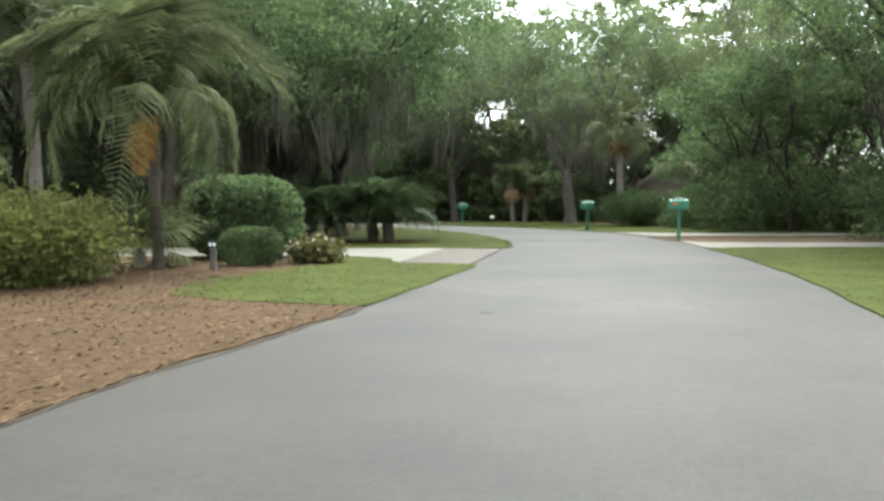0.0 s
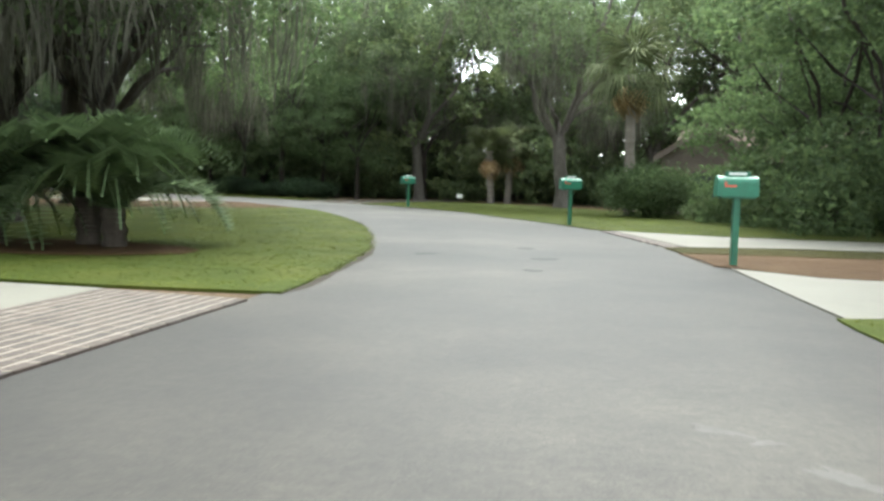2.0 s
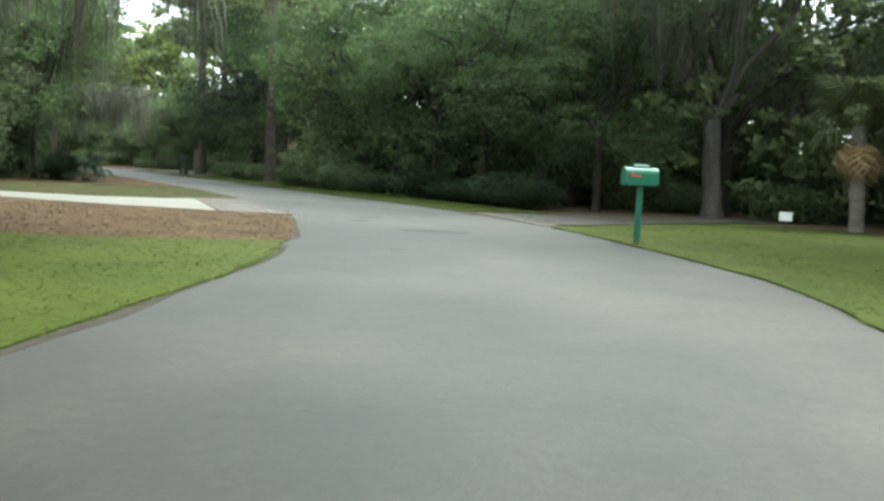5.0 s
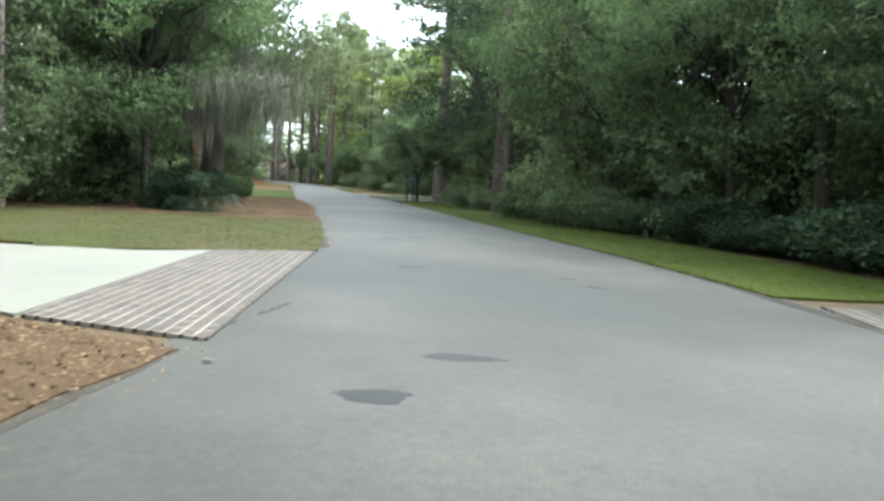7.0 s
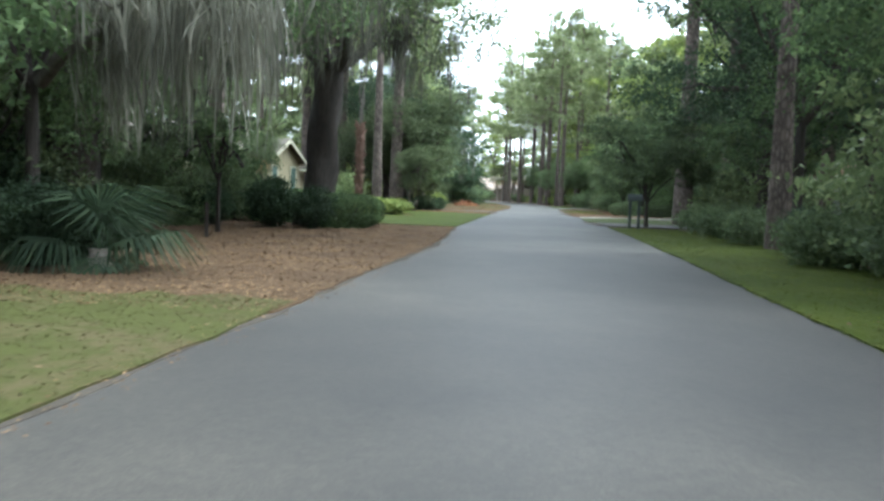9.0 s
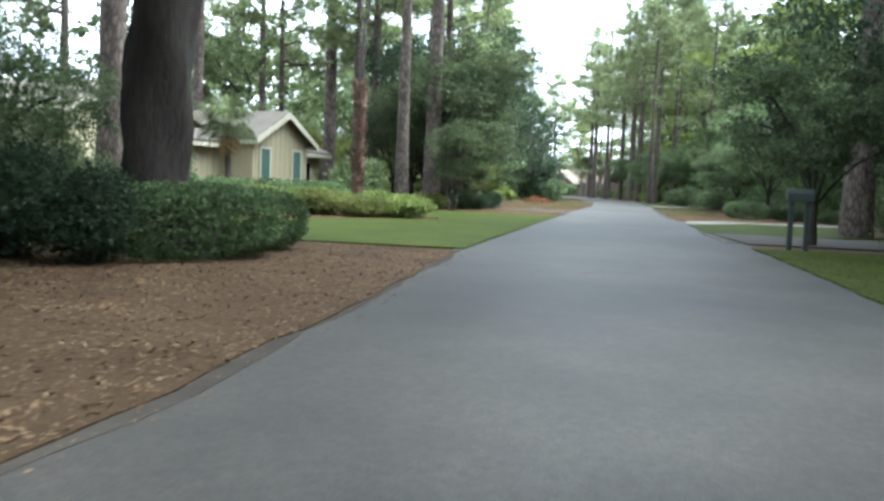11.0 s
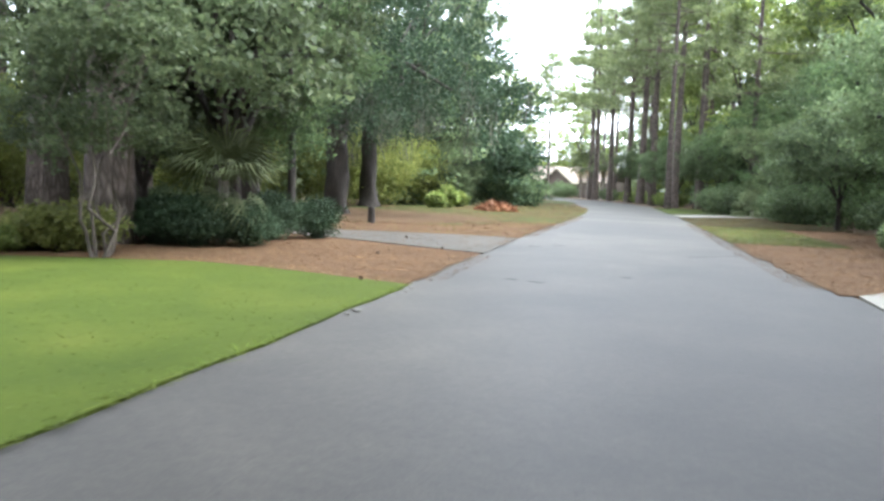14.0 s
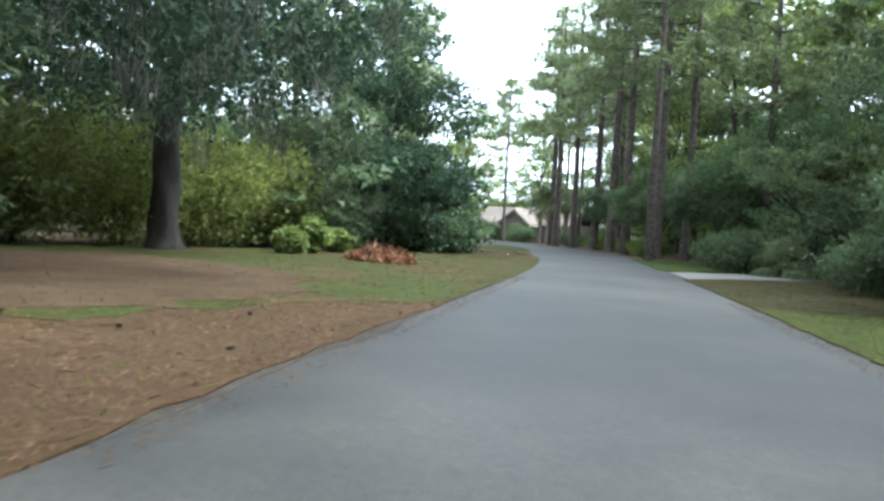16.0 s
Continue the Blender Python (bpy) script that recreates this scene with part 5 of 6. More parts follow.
brown = thing("house", pose(6.6, 48.4, 0, 0, 0, -14), "low brown house with brown shingle roof behind a bush", "house", "houses")
gable_block(brown, -1.7, 1.7, 0, 5, 2.4, 3.55, M_BROWNWALL, M_ROOFBROWN, M_BROWNWALL, batten=0, over=0.3)
long_block(brown, -1.3, 9.5, 1.6, 9, 2.4, 3.65, M_BROWNWALL, M_ROOFBROWN, M_BROWNWALL, batten=0, over=0.3)
tall_window(brown, 0.0, 0, 0.7, 1.7, 1.0, M_BROWNWALL, M_GLASS_DARK, "dark window")

red = thing("house", pose(-34, 76.5, 0, 0, 0, -30), "grey house with reddish roof half hidden by trees", "house", "houses")
long_block(red, -9, 9, 0, 8, 2.35, 3.9, M_GREYWALL, M_ROOFRED, M_TRIM, batten=0)
for x in (-6, -2, 3, 6.5):
    tall_window(red, x, 0, 0.7, 1.9, 1.0, M_TRIM, M_GLASS_DARK, "dark window")

tan = thing("house", pose(-169.8, 128.6, 0, 0, 0, 40), "low house with a tan roof beyond the bend", "house", "houses")
long_block(tan, -7, 7, 0, 8, 2.7, 4.7, M_BROWNWALL, M_ROOFTAN, M_TRIM, batten=0)
gable_block(tan, -2.2, 2.2, -2.5, 3.0, 2.6, 4.4, M_BROWNWALL, M_ROOFTAN, M_TRIM, batten=0)
for x in (-5.2, 5.0):
    tall_window(tan, x, 0, 0.5, 2.1, 1.6, M_TRIM, M_GLASS_DARK, "dark window")

# ---- mailboxes, posts and signs ----


def rounded_box(bm, x0, x1, w, z0, h):
    """A mailbox body: flat bottom, half-round top, along x."""
    prof = [(-w / 2, z0), (w / 2, z0)] + [(w / 2 * math.cos(a), z0 + h - w / 2 + w / 2 * math.sin(a)) for a in np.linspace(0, math.pi, 13)]
    a = [bm.verts.new((x0, y, z)) for y, z in prof]
    b = [bm.verts.new((x1, y, z)) for y, z in prof]
    bm.faces.new(a), bm.faces.new(b[::-1])
    for i in range(len(prof)):
        bm.faces.new((a[i], b[i], b[(i + 1) % len(prof)], a[(i + 1) % len(prof)]))
    bmesh.ops.recalc_face_normals(bm, faces=bm.faces)


def mailbox(x, y, turn, label):
    t = thing("mailbox", pose(x, y, 0, 0, 0, turn), label, "mailbox", "mailboxes along the road")
    bm = bmesh.new()
    box(bm, -0.045, -0.045, -0.1, 0.045, 0.045, 0.94, 0.008)
    part("post", bm, M_GREENDARK, t, "dark green square post")
    bm = bmesh.new()
    box(bm, -0.24, -0.085, 0.94, 0.24, 0.085, 0.97, 0.006)
    part("bracket", bm, M_GREENDARK, t)
    bm = bmesh.new()
    rounded_box(bm, -0.27, 0.27, 0.22, 0.97, 0.28)
    body = part("box", bm, M_GREENPAINT, t, "green enamelled box with rounded top")
    bm = bmesh.new()
    rounded_box(bm, -0.292, -0.271, 0.236, 0.965, 0.292)
    part("door", bm, M_GREENPAINT, body)
    bm = bmesh.new()
    box(bm, -0.2, -0.122, 1.1, -0.04, -0.112, 1.125)
    box(bm, -0.2, -0.122, 1.1, -0.175, -0.112, 1.17)
    part("flag", bm, M_RED, body, "red flag folded down")
    bm = bmesh.new()
    box(bm, -0.17, -0.012, 1.245, 0.17, 0.012, 1.315, 0.004)
    plate = part("name_plate", bm, M_GREENDARK, t, "green plate with a white bar")
    bm = bmesh.new()
    box(bm, -0.12, -0.017, 1.268, 0.12, -0.0125, 1.298)
    part("bar", bm, M_WHITE, plate)
    return t


mailbox(3.72, 26.4, 5, "green mailbox on a dark green post in tree shade")
mailbox(1.42, 36.9, 22, "bright green mailbox with red flag beside the driveway")
mailbox(-5.15, 48.25, 38, "bright green mailbox with red flag on the grass verge")

# tree shade is put into this dark green; the number plate is dark itself
M_DARKPOST = plain("dark_and_shaded_paint", (0.016, 0.024, 0.019), 0.6)
mp_ = thing("mailbox", pose(-43.3, 73.4, 0, 0, 0, 60), "dark green mailbox, darkened further with shade, hung between two posts under a small tree", "mailbox", "mailboxes along the road")
for dx in (-0.16, 0.16):
    bm = bmesh.new()
    box(bm, dx - 0.05, -0.05, -0.1, dx + 0.05, 0.05, 1.0, 0.01)
    part("post", bm, M_DARKPOST, mp_)
bm = bmesh.new()
rounded_box(bm, -0.26, 0.26, 0.22, 1.0, 0.26)
part("box", bm, M_DARKPOST, mp_)

mailbox(-113.6, 113.2, 70, "green mailbox beside the far hedge")

np_ = thing("number_post", pose(-5.65, 13.5, 0, 0, 0, 8), "short brown wooden post with a dark plate and white marks", "post")
bm = bmesh.new()
box(bm, -0.045, -0.045, -0.1, 0.045, 0.045, 0.5, 0.008)
part("post", bm, M_POSTWOOD, np_)
for dx in (-0.032, 0.032):
    bm = bmesh.new()
    box(bm, dx - 0.018, -0.061, 0.422, dx + 0.018, -0.0565, 0.482)
    part("bar", bm, M_WHITE, np_, "white bar in place of a number")
bm = bmesh.new()
box(bm, -0.075, -0.056, 0.4, 0.075, -0.046, 0.505, 0.004)
part("plate", bm, M_DARKPOST, np_, "dark plate behind the white bars")

sg = thing("yard_sign", pose(-3.93, 55.2, 0, 0, 0, 15), "small white yard sign on a thin stake", "sign")
bm = bmesh.new()
box(bm, -0.012, -0.012, -0.1, 0.012, 0.012, 0.4)
part("stake", bm, M_POSTWOOD, sg)
bm = bmesh.new()
box(bm, -0.14, -0.02, 0.3, 0.14, -0.013, 0.5, 0.003)
part("panel", bm, M_WHITE, sg)

st = thing("stump_post", pose(-72.4, 77.6, 0), "weathered wooden stump post beside the driveway", "post")
bm = bmesh.new()
bmesh.ops.create_cone(bm, cap_ends=True, segments=12, radius1=0.11, radius2=0.09, depth=0.5, matrix=Matrix.Translation((0, 0, 0.2)))
part("post", bm, M_BARK, st)

st = thing("stump_post", pose(-34.7, 57, 0), "thin dark wooden post standing in the leaves", "post")
bm = bmesh.new()
box(bm, -0.035, -0.035, -0.1, 0.035, 0.035, 0.7, 0.01)
part("post", bm, M_BARK, st)

lg = thing("log", pose(-73.25, 75.5, 0, 0, 0, 68), "dark weathered log lying beside a trunk", "log")
V, F = tubes([[(Vector((-0.45, 0, 0.08)), 0.1), (Vector((0, 0.02, 0.13)), 0.095), (Vector((0.35, 0, 0.22)), 0.075), (Vector((0.6, -0.02, 0.31)), 0.045)], [(Vector((0.05, 0.02, 0.12)), 0.04), (Vector((0.12, 0.16, 0.02)), 0.03)]], 9)
mesh_part("trunk", quick_mesh("trunk", V, F), M_BARK, lg)

pile = thing("leaf_pile", pose(-86.6, 86.5, 0), "heap of dead rust-brown palm fronds and branches on the grass", "debris")
rng = np.random.default_rng(77)
n = 900
a, r = rng.uniform(0, 2 * math.pi, n), np.sqrt(rng.uniform(0, 1, n))
C = np.stack([np.cos(a) * r * 1.5, np.sin(a) * r * 0.9, 0.05 + 0.42 * (1 - r**1.5) * rng.uniform(0.3, 1, n)], 1)
V, F = leaf_arrays(rng, C, 0.45, 0.06)
mesh_part("dead_leaves", quick_mesh("dead_leaves", V, F), M_RUST, pile)
paths = [limb(rng, (rng.uniform(-1.3, 1), rng.uniform(-0.7, 0.7), 0.06), (rng.uniform(-1, 1.4), rng.uniform(-0.8, 0.8), rng.uniform(0.1, 0.45)), 0.03, 0.012, steps=3) for i in range(14)]
V, F = tubes(paths, 5)
mesh_part("branches", quick_mesh("branches", V, F), M_REDBARK, pile)
# ---- plants, from the first stretch of the road onwards ----
OAKLAB = "live oak with dark spreading limbs and hanging grey moss"
oak_a = oak("live_oak", 11, at(-7.6, 29.5), OAKLAB, 10.5, 6.6, 0.22, 2.4, leaves=15000, leaf=0.185, moss=70, moss_len=2.3, low=0.3, limbs=9, mat=M_GLOSSY)
oak_b = oak("live_oak", 12, at(-15.2, 40.8), OAKLAB, 13.5, 6.6, 0.4, 3.8, leaves=17000, leaf=0.17, low=0.5, moss=80, moss_len=2.4)
oak_c = oak("live_oak", 13, at(1.1, 53.2), "leaning live oak with pale bark and long moss", 14, 6.0, 0.3, 3.2, leaves=14000, leaf=0.2, moss=130, moss_len=3.0, lean=(-0.35, 0.3), low=0.2, bark=M_PALEBARK, mat=M_DARKLEAF)
oak_tall = oak("tall_oak", 19, at(-78.7, 77.7), "tall oak with a straight dark trunk and high crown", 11.5, 5.8, 0.36, 4.6, leaves=12500, leaf=0.2, moss=45, moss_len=1.4, low=0.23, limbs=11, mat=M_SHADELEAF)
oak_moss = oak("moss_oak", 15, at(-34.2, 54.6), "old live oak curtained with long grey moss", 11, 5.2, 0.36, 2.6, leaves=13000, leaf=0.18, moss=65, moss_len=2.6, low=0.3, mat=M_GLOSSY)
under_a = oak("understory_tree", 21, at(9.5, 35.5), "dense dark evergreen tree with leaves down to the ground", 8, 4.0, 0.15, 1.0, leaves=7000, leaf=0.23, mat=M_GLOSSY, low=0.1, skirt=7)
under_b = oak("understory_tree", 22, at(-18, 66), "dense dark evergreen tree with leaves down to the ground", 9.5, 4.4, 0.16, 1.2, leaves=8500, leaf=0.21, mat=M_DARKLEAF, low=0.1, skirt=8)
under_c = oak("understory_tree", 23, at(-25, 68), "bushy mid-green tree at the edge of the woods", 7, 3.6, 0.13, 1.0, leaves=4500, leaf=0.24, mat=M_OAK, low=0.1, skirt=7)
wood_a = oak("woodland_tree", 25, at(-40, 36), "leafy tree in the woods behind", 11, 5.0, 0.2, 2.0, leaves=1650, leaf=0.54, mat=M_DARKLEAF, low=0.05, skirt=7, limbs=5, group="woodland trees")
wood_b = oak("woodland_tree", 26, at(-36, 30), "leafy green tree in the woods behind", 13, 5.0, 0.22, 3.0, leaves=1650, leaf=0.54, mat=M_OAK, low=0.15, skirt=6, limbs=5, group="woodland trees")
light_a = oak("young_tree", 24, at(-44.6, 74.9), "young mid-green tree with layered branches", 4.6, 2.3, 0.07, 1.1, leaves=7500, leaf=0.14, mat=M_DARKLEAF, low=0.15)
pine_a = pine("pine_tree", 31, at(-61.8, 69.7), "tall pine with scaly grey-brown trunk", 23, 0.25)
pine_b = pine("pine_tree", 32, at(-64.0, 71.6), "tall pine with scaly grey-brown trunk", 25, 0.34, 0.42, tufts=900)
pine_c = pine("pine_tree", 33, at(-75.8, 71.6), "tall pine with scaly grey-brown trunk", 21, 0.22, 0.36, tufts=900)

rng = np.random.default_rng(9)


def spread_copies(src, spots, lo=0.9, hi=1.1):
    for x, y, *k in spots:
        s = (k[0] if k else 1.0) * rng.uniform(lo, hi)
        copy_thing(src, at(x, y, rng.uniform(0, 360), s, s * rng.uniform(0.92, 1.08)))


# moss-hung oaks
copy_thing(oak_a, at(-9.9, 29.9, 75, 1.0))
copy_thing(oak_a, at(-11.6, 36.6, 200, 1.1))
spread_copies(oak_a, [(-15, 28), (-20, 22, 1.1), (-13.5, 12.5, 1.1), (10.5, 20, 0.9)])
copy_thing(oak_b, at(10.4, 27.4, 120, 0.85))
spread_copies(oak_b, [(-22, 33), (11, 58, 0.9), (-24.5, 46.5, 0.8)])
spread_copies(oak_c, [(-7.2, 62.2, 0.85), (-16, 72), (6, 63), (-3.5, 70), (-21, 73), (12, 66, 1.2), (1, 72, 1.2), (-9, 76, 1.2), (-31, 40), (18, 58, 1.2)])
copy_thing(oak_tall, at(-73.3, 74.4, 30, 0.78, 0.8))
spread_copies(oak_tall, [(-88.2, 80.8, 1.05), (-41.2, 77.6, 0.9), (-36.5, 77, 0.85)])
copy_thing(oak_moss, at(-38.4, 54.8, 140, 0.9, 0.75))
oak("leaning_oak", 16, at(-40.7, 60.8), "thick leaning live oak with a dark trunk under heavy moss", 11, 5.2, 0.42, 4.3, leaves=11000, leaf=0.19, moss=70, moss_len=2.0, low=0.4, lean=(0.25, 0.2))
# the dark wall of trees right of the lane, and behind the bend
spread_copies(under_a, [(12, 27.5, 0.9), (13, 34), (13, 41), (-62, 92, 0.9), (-70, 96), (-78, 100), (-96, 109), (-47, 84), (9.5, 42, 0.6)])
spread_copies(under_a, [(8.8, 39.5, 0.9), (7.6, 41.5, 0.6), (10.5, 46, 0.7), (14, 24, 1.0)])
spread_copies(under_b, [(-8.5, 70), (-2, 65.5, 0.8), (4, 61.5, 0.7), (-13, 68), (-27, 74), (-40, 85), (-56, 92), (-66, 100), (-74, 103), (-86, 106), (-101, 113), (12, 54), (8, 68), (0, 76), (-20, 77)])
spread_copies(under_c, [(-27.5, 70.3), (-42.5, 79), (-52, 88), (-82, 104), (-90, 104.5, 0.8)])
under_n = oak("understory_tree", 30, at(-12.5, 63.5), "dense dark evergreen tree with leaves down to the ground", 8.5, 4.0, 0.15, 1.0, leaves=9500, leaf=0.18, mat=M_DARKLEAF, low=0.1, skirt=7)
spread_copies(under_n, [(-17.5, 67.2), (-22.5, 68.6, 0.95), (-13.5, 67)])
stem_tree = oak("slender_tree", 36, at(-15.3, 61.9), "slender dark-stemmed tree at the edge of the woods", 9.5, 3.6, 0.13, 3.2, leaves=6500, leaf=0.16, mat=M_GLOSSY, low=0.3, limbs=7, full=3)
spread_copies(stem_tree, [(-12.6, 61.2, 0.9), (-18.3, 63.6), (-20.9, 64.6, 0.9), (-23.9, 66.6), (-27.6, 68.6, 1.05), (-10.4, 60.4, 0.8), (-34.5, 72.2)], 0.85, 1.15)
under_d = oak("understory_tree", 29, at(-28, 37), "dense deep green evergreen tree in the shade of the oaks", 7.5, 3.6, 0.14, 1.0, leaves=7000, leaf=0.19, mat=M_GREYLEAF, low=0.1, skirt=7)
spread_copies(under_d, [(-31, 45, 1.3), (-34, 36, 1.3), (-44.5, 55.2, 0.62), (-41.2, 56.6, 0.5), (-31.0, 53.2, 0.6), (-38, 50, 0.8), (-42, 52, 0.8), (-26, 48, 0.7), (-26, 27), (-21, 34), (-24, 41, 0.9), (-17, 31, 0.8)])
spread_copies(under_a, [(-14, 71), (-10.5, 73), (-6.5, 74.5), (-2, 74), (2.5, 74.5), (-18.5, 71.5), (7, 72), (-22.5, 71)])
# tall pines
spread_copies(pine_a, [(-71.5, 69.8), (-27.6, 49.9, 0.9), (-32.4, 69.5), (-38, 77), (-103, 105.6), (-107.5, 111), (-147, 129), (-152.5, 128), (-158, 129), (-145, 128.5), (-167, 124.6), (-137, 124), (-70, 62), (-82, 66), (-50, 88), (-113, 115), (-121, 121)])
spread_copies(pine_b, [(-75, 69), (-51.5, 59.6), (-36, 50), (-44, 54), (-95, 75), (-60, 96), (-126, 127), (-162, 139), (-110, 90), (-118, 95), (-38, 44), (-47, 85), (-48.5, 79.8), (-50.5, 84), (-42.6, 80.5), (-34.5, 75.5)])
spread_copies(pine_c, [(-68.5, 73.6), (-80.5, 67), (-101, 82), (-106, 87), (-125, 97), (-140, 102), (-150, 137), (-135, 130), (-66, 105), (-57, 52), (-64, 57), (-90, 65), (-97, 108)])
spread_copies(pine_b, [(-148.5, 122.4), (-143, 120.3), (-136, 118.5, 0.9), (-131, 118), (-124, 115.5), (-117, 112.6), (-108, 109.3)])
# house yard and the far bend
spread_copies(light_a, [(-57.8, 91.5, 1.1), (-56.6, 60.4, 0.52), (-100, 108, 1.4), (-112, 112, 1.5), (-128, 119, 1.7), (-76, 66, 0.9), (-66, 90.5, 1.2), (-74, 94.5, 1.2)])
oak("evergreen_tree", 37, at(-100.2, 89.9, 0, 1.12), "tall dense blue-green evergreen with leaves down to the ground", 9.8, 4.3, 0.2, 1.2, leaves=15000, leaf=0.24, mat=M_SHADELEAF, low=0.12, skirt=9, full=8)
copy_thing(under_d, at(-95.6, 86.2, 40, 0.75, 0.9))

grey_tree = oak("spreading_holly", 28, at(-66.6, 73.2), "dense rounded grey-green tree with several dark stems beside the drive", 6.4, 2.9, 0.13, 1.3, leaves=9000, leaf=0.15, mat=M_GREYLEAF, low=0.22, limbs=8)
spread_copies(grey_tree, [(-67.6, 71.7, 0.85), (-66.0, 72.0, 0.75), (-70.0, 71.4, 0.8)])
copy_thing(pine_c, at(-72.4, 70.9, 80, 1.0))

# woods filling in behind, clear of lawns, drives, houses and the lane
CLEAR = list(LAWNS.values()) + [d[0] for d in DRIVES] + [BEDS["mulch"], BEDS["flowers"], BEDS["straw"], BEDS["right_straw"]]
HOUSES = [(-60, 62, 13), (10, 52, 8), (-32, 80, 9), (-166, 128, 12)]
wr = np.random.default_rng(51)
placed = []
for tries in range(6000):
    if len(placed) > 92:
        break
    p = np.array((wr.uniform(-200, 40), wr.uniform(12, 165)))
    if p[0] < -40 and p[1] < 42:
        continue
    d = np.sqrt(((MID - p) ** 2).sum(1).min())
    if not 13 < d < 36 or any(np.hypot(p[0] - x, p[1] - y) < r + 3 for x, y, r in HOUSES):
        continue
    if any(np.hypot(*(p - q)) < 5.5 for q in placed) or any(inside(p[None], c)[0] for c in CLEAR):
        continue
    placed.append(p)
    k = wr.uniform(0.75, 1.2) * (0.92 if p[0] < -78 and 58 < p[1] < 74 else 1.0)
    copy_thing((wood_a, wood_b)[len(placed) % 2], at(p[0], p[1], wr.uniform(0, 360), k, k * wr.uniform(0.85, 1.15)))

# taller, lighter trees either side of the far bend
spread_copies(wood_b, [(-28, 86, 1.6), (-36, 92, 1.6), (-20, 88, 1.7), (-44, 96, 1.5), (-12, 86, 2.0), (-4, 84, 2.0), (6, 80, 2.0), (14, 74, 1.8), (-60, 101, 1.6), (-73, 106, 1.7), (-86, 112, 1.6), (-98, 117, 1.7), (-110, 124, 1.7), (-52, 96, 1.6), (-122, 131, 1.7), (-104, 72, 1.1), (-85, 61.5, 0.85), (-90, 64, 0.9)])
# the light leaf colour stands in for sunlight on these far trees
sunny = oak("sunlit_tree", 27, at(-122, 122), "tall light green tree catching the light beyond the bend", 17, 5.5, 0.25, 6.0, leaves=3500, leaf=0.47, mat=M_LIGHTLEAF, low=0.15, skirt=4, limbs=5, group="sunlit trees beyond the bend")
spread_copies(sunny, [(-112, 118.5), (-131, 126), (-140, 133), (-152, 137), (-165, 142), (-178, 135), (-190, 128), (-104, 118), (-116, 128), (-128, 135), (-134, 100), (-150, 104), (-168, 107), (-185, 112), (-92, 113), (-84, 110), (-76, 107), (-106, 78)], 0.9, 1.3)
spread_copies(sunny, [(-199, 136, 0.85), (-194, 142, 0.9), (-205, 131)])

# the far woods: one thick, uneven band of leaves round the place
fr = np.random.default_rng(52)
cl = []
while len(cl) < 4200:
    p = np.array((fr.uniform(-260, 90), fr.uniform(-80, 215)))
    d = np.sqrt(((MID - p) ** 2).sum(1).min())
    if 40 < d < 62:
        top = 7 + 5 * math.sin(p[0] * 0.21) * math.cos(p[1] * 0.17) + fr.uniform(-1, 2.5)
        cl.append((p[0], p[1], fr.uniform(0, 1) ** 0.9 * top))
cl = np.array(cl)
C = (cl[:, None] + fr.normal(size=(len(cl), 22, 3)) * [1.0, 1.0, 0.8]).reshape(-1, 3)
C[:, 2] = np.abs(C[:, 2])
V, F = leaf_arrays(fr, C, 0.7, 0.5, sliver=True)
tagged(mesh_part("far_woods", quick_mesh("far_woods", V, F), M_DARKLEAF), "dark green woods closing the view behind the gardens", "woods", kind="stuff")

# palms
PLAB = "cabbage palm with grey trunk and dry golden lower fronds"
palm("cabbage_palm", 61, at(3.6, 46.5), PLAB, 5.2, 0.17, 28, dead=12, size=1.05)
palm("cabbage_palm", 62, at(-2.8, 59.5), PLAB, 2.8, 0.18, 22, dead=10)
palm("cabbage_palm", 63, at(-1.95, 60.0), PLAB, 3.0, 0.18, 22, dead=8)
palm("feather_palm", 64, at(-6.8, 13.9), "palm with long drooping grey-green fronds and an orange dead frond", 3.0, 0.1, 34, meshes=(FEATHER_PALM,), dead=1, size=0.85, bark=M_SAGOBARK)
palm("feather_palm", 63, at(-11.0, 22.9), "palm with long drooping grey-green fronds", 4.9, 0.13, 26, meshes=(FEATHER_PALM,), size=0.95, bark=M_SAGOBARK)
palm("feather_palm", 65, at(-9.4, 14.6), "palm with long drooping grey-green fronds above the shrubs", 4.3, 0.11, 24, meshes=(FEATHER_PALM,), size=0.9)
palm("palmetto", 66, at(-7.3, 14.2), "low fan palmetto among the shrubs", 0.35, 0.1, 16, size=0.75)
palm("fan_palm", 67, at(-58.9, 62.8), "small fan palm with a thin dark trunk before the beige house", 2.9, 0.1, 30, size=0.7, dead=9, bark=M_SAGOBARK)
palm("yucca_palm", 69, at(-63.9, 73.3), "spiky grey-green fan palm at the edge of the trees", 1.1, 0.08, 20, size=0.6)
palm("palmetto", 70, at(-88, 101.5), "low palmetto at the end of a driveway", 0.4, 0.1, 16, size=0.9)
palm("dead_palm", 71, at(-54.9, 66.5), "dead palm snag matted with rusty crossed leaf boots", 4.2, 0.1, 0, bark=M_REDBARK, rough_boots=True)
for i, (x, y, s) in enumerate([(-155.5, 124.4, 1.2), (-152, 123.6, 1.2), (-146.5, 122.9, 1.25)]):
    palm("cabbage_palm", 80 + i, at(x, y), "cabbage palm beyond the bend", 4.3 + i * 0.2, 0.18, 20, size=1.1 * s, dead=3)
copy_thing(under_n, at(-33.4, 52.2, 60, 0.8, 0.85))
copy_thing(under_n, at(-30.2, 50.6, 170, 0.7, 0.85))
copy_thing(stem_tree, at(-31.9, 54.3, 30, 0.7, 0.75))
copy_thing(under_n, at(-43.4, 57.6, 250, 0.55, 0.7))
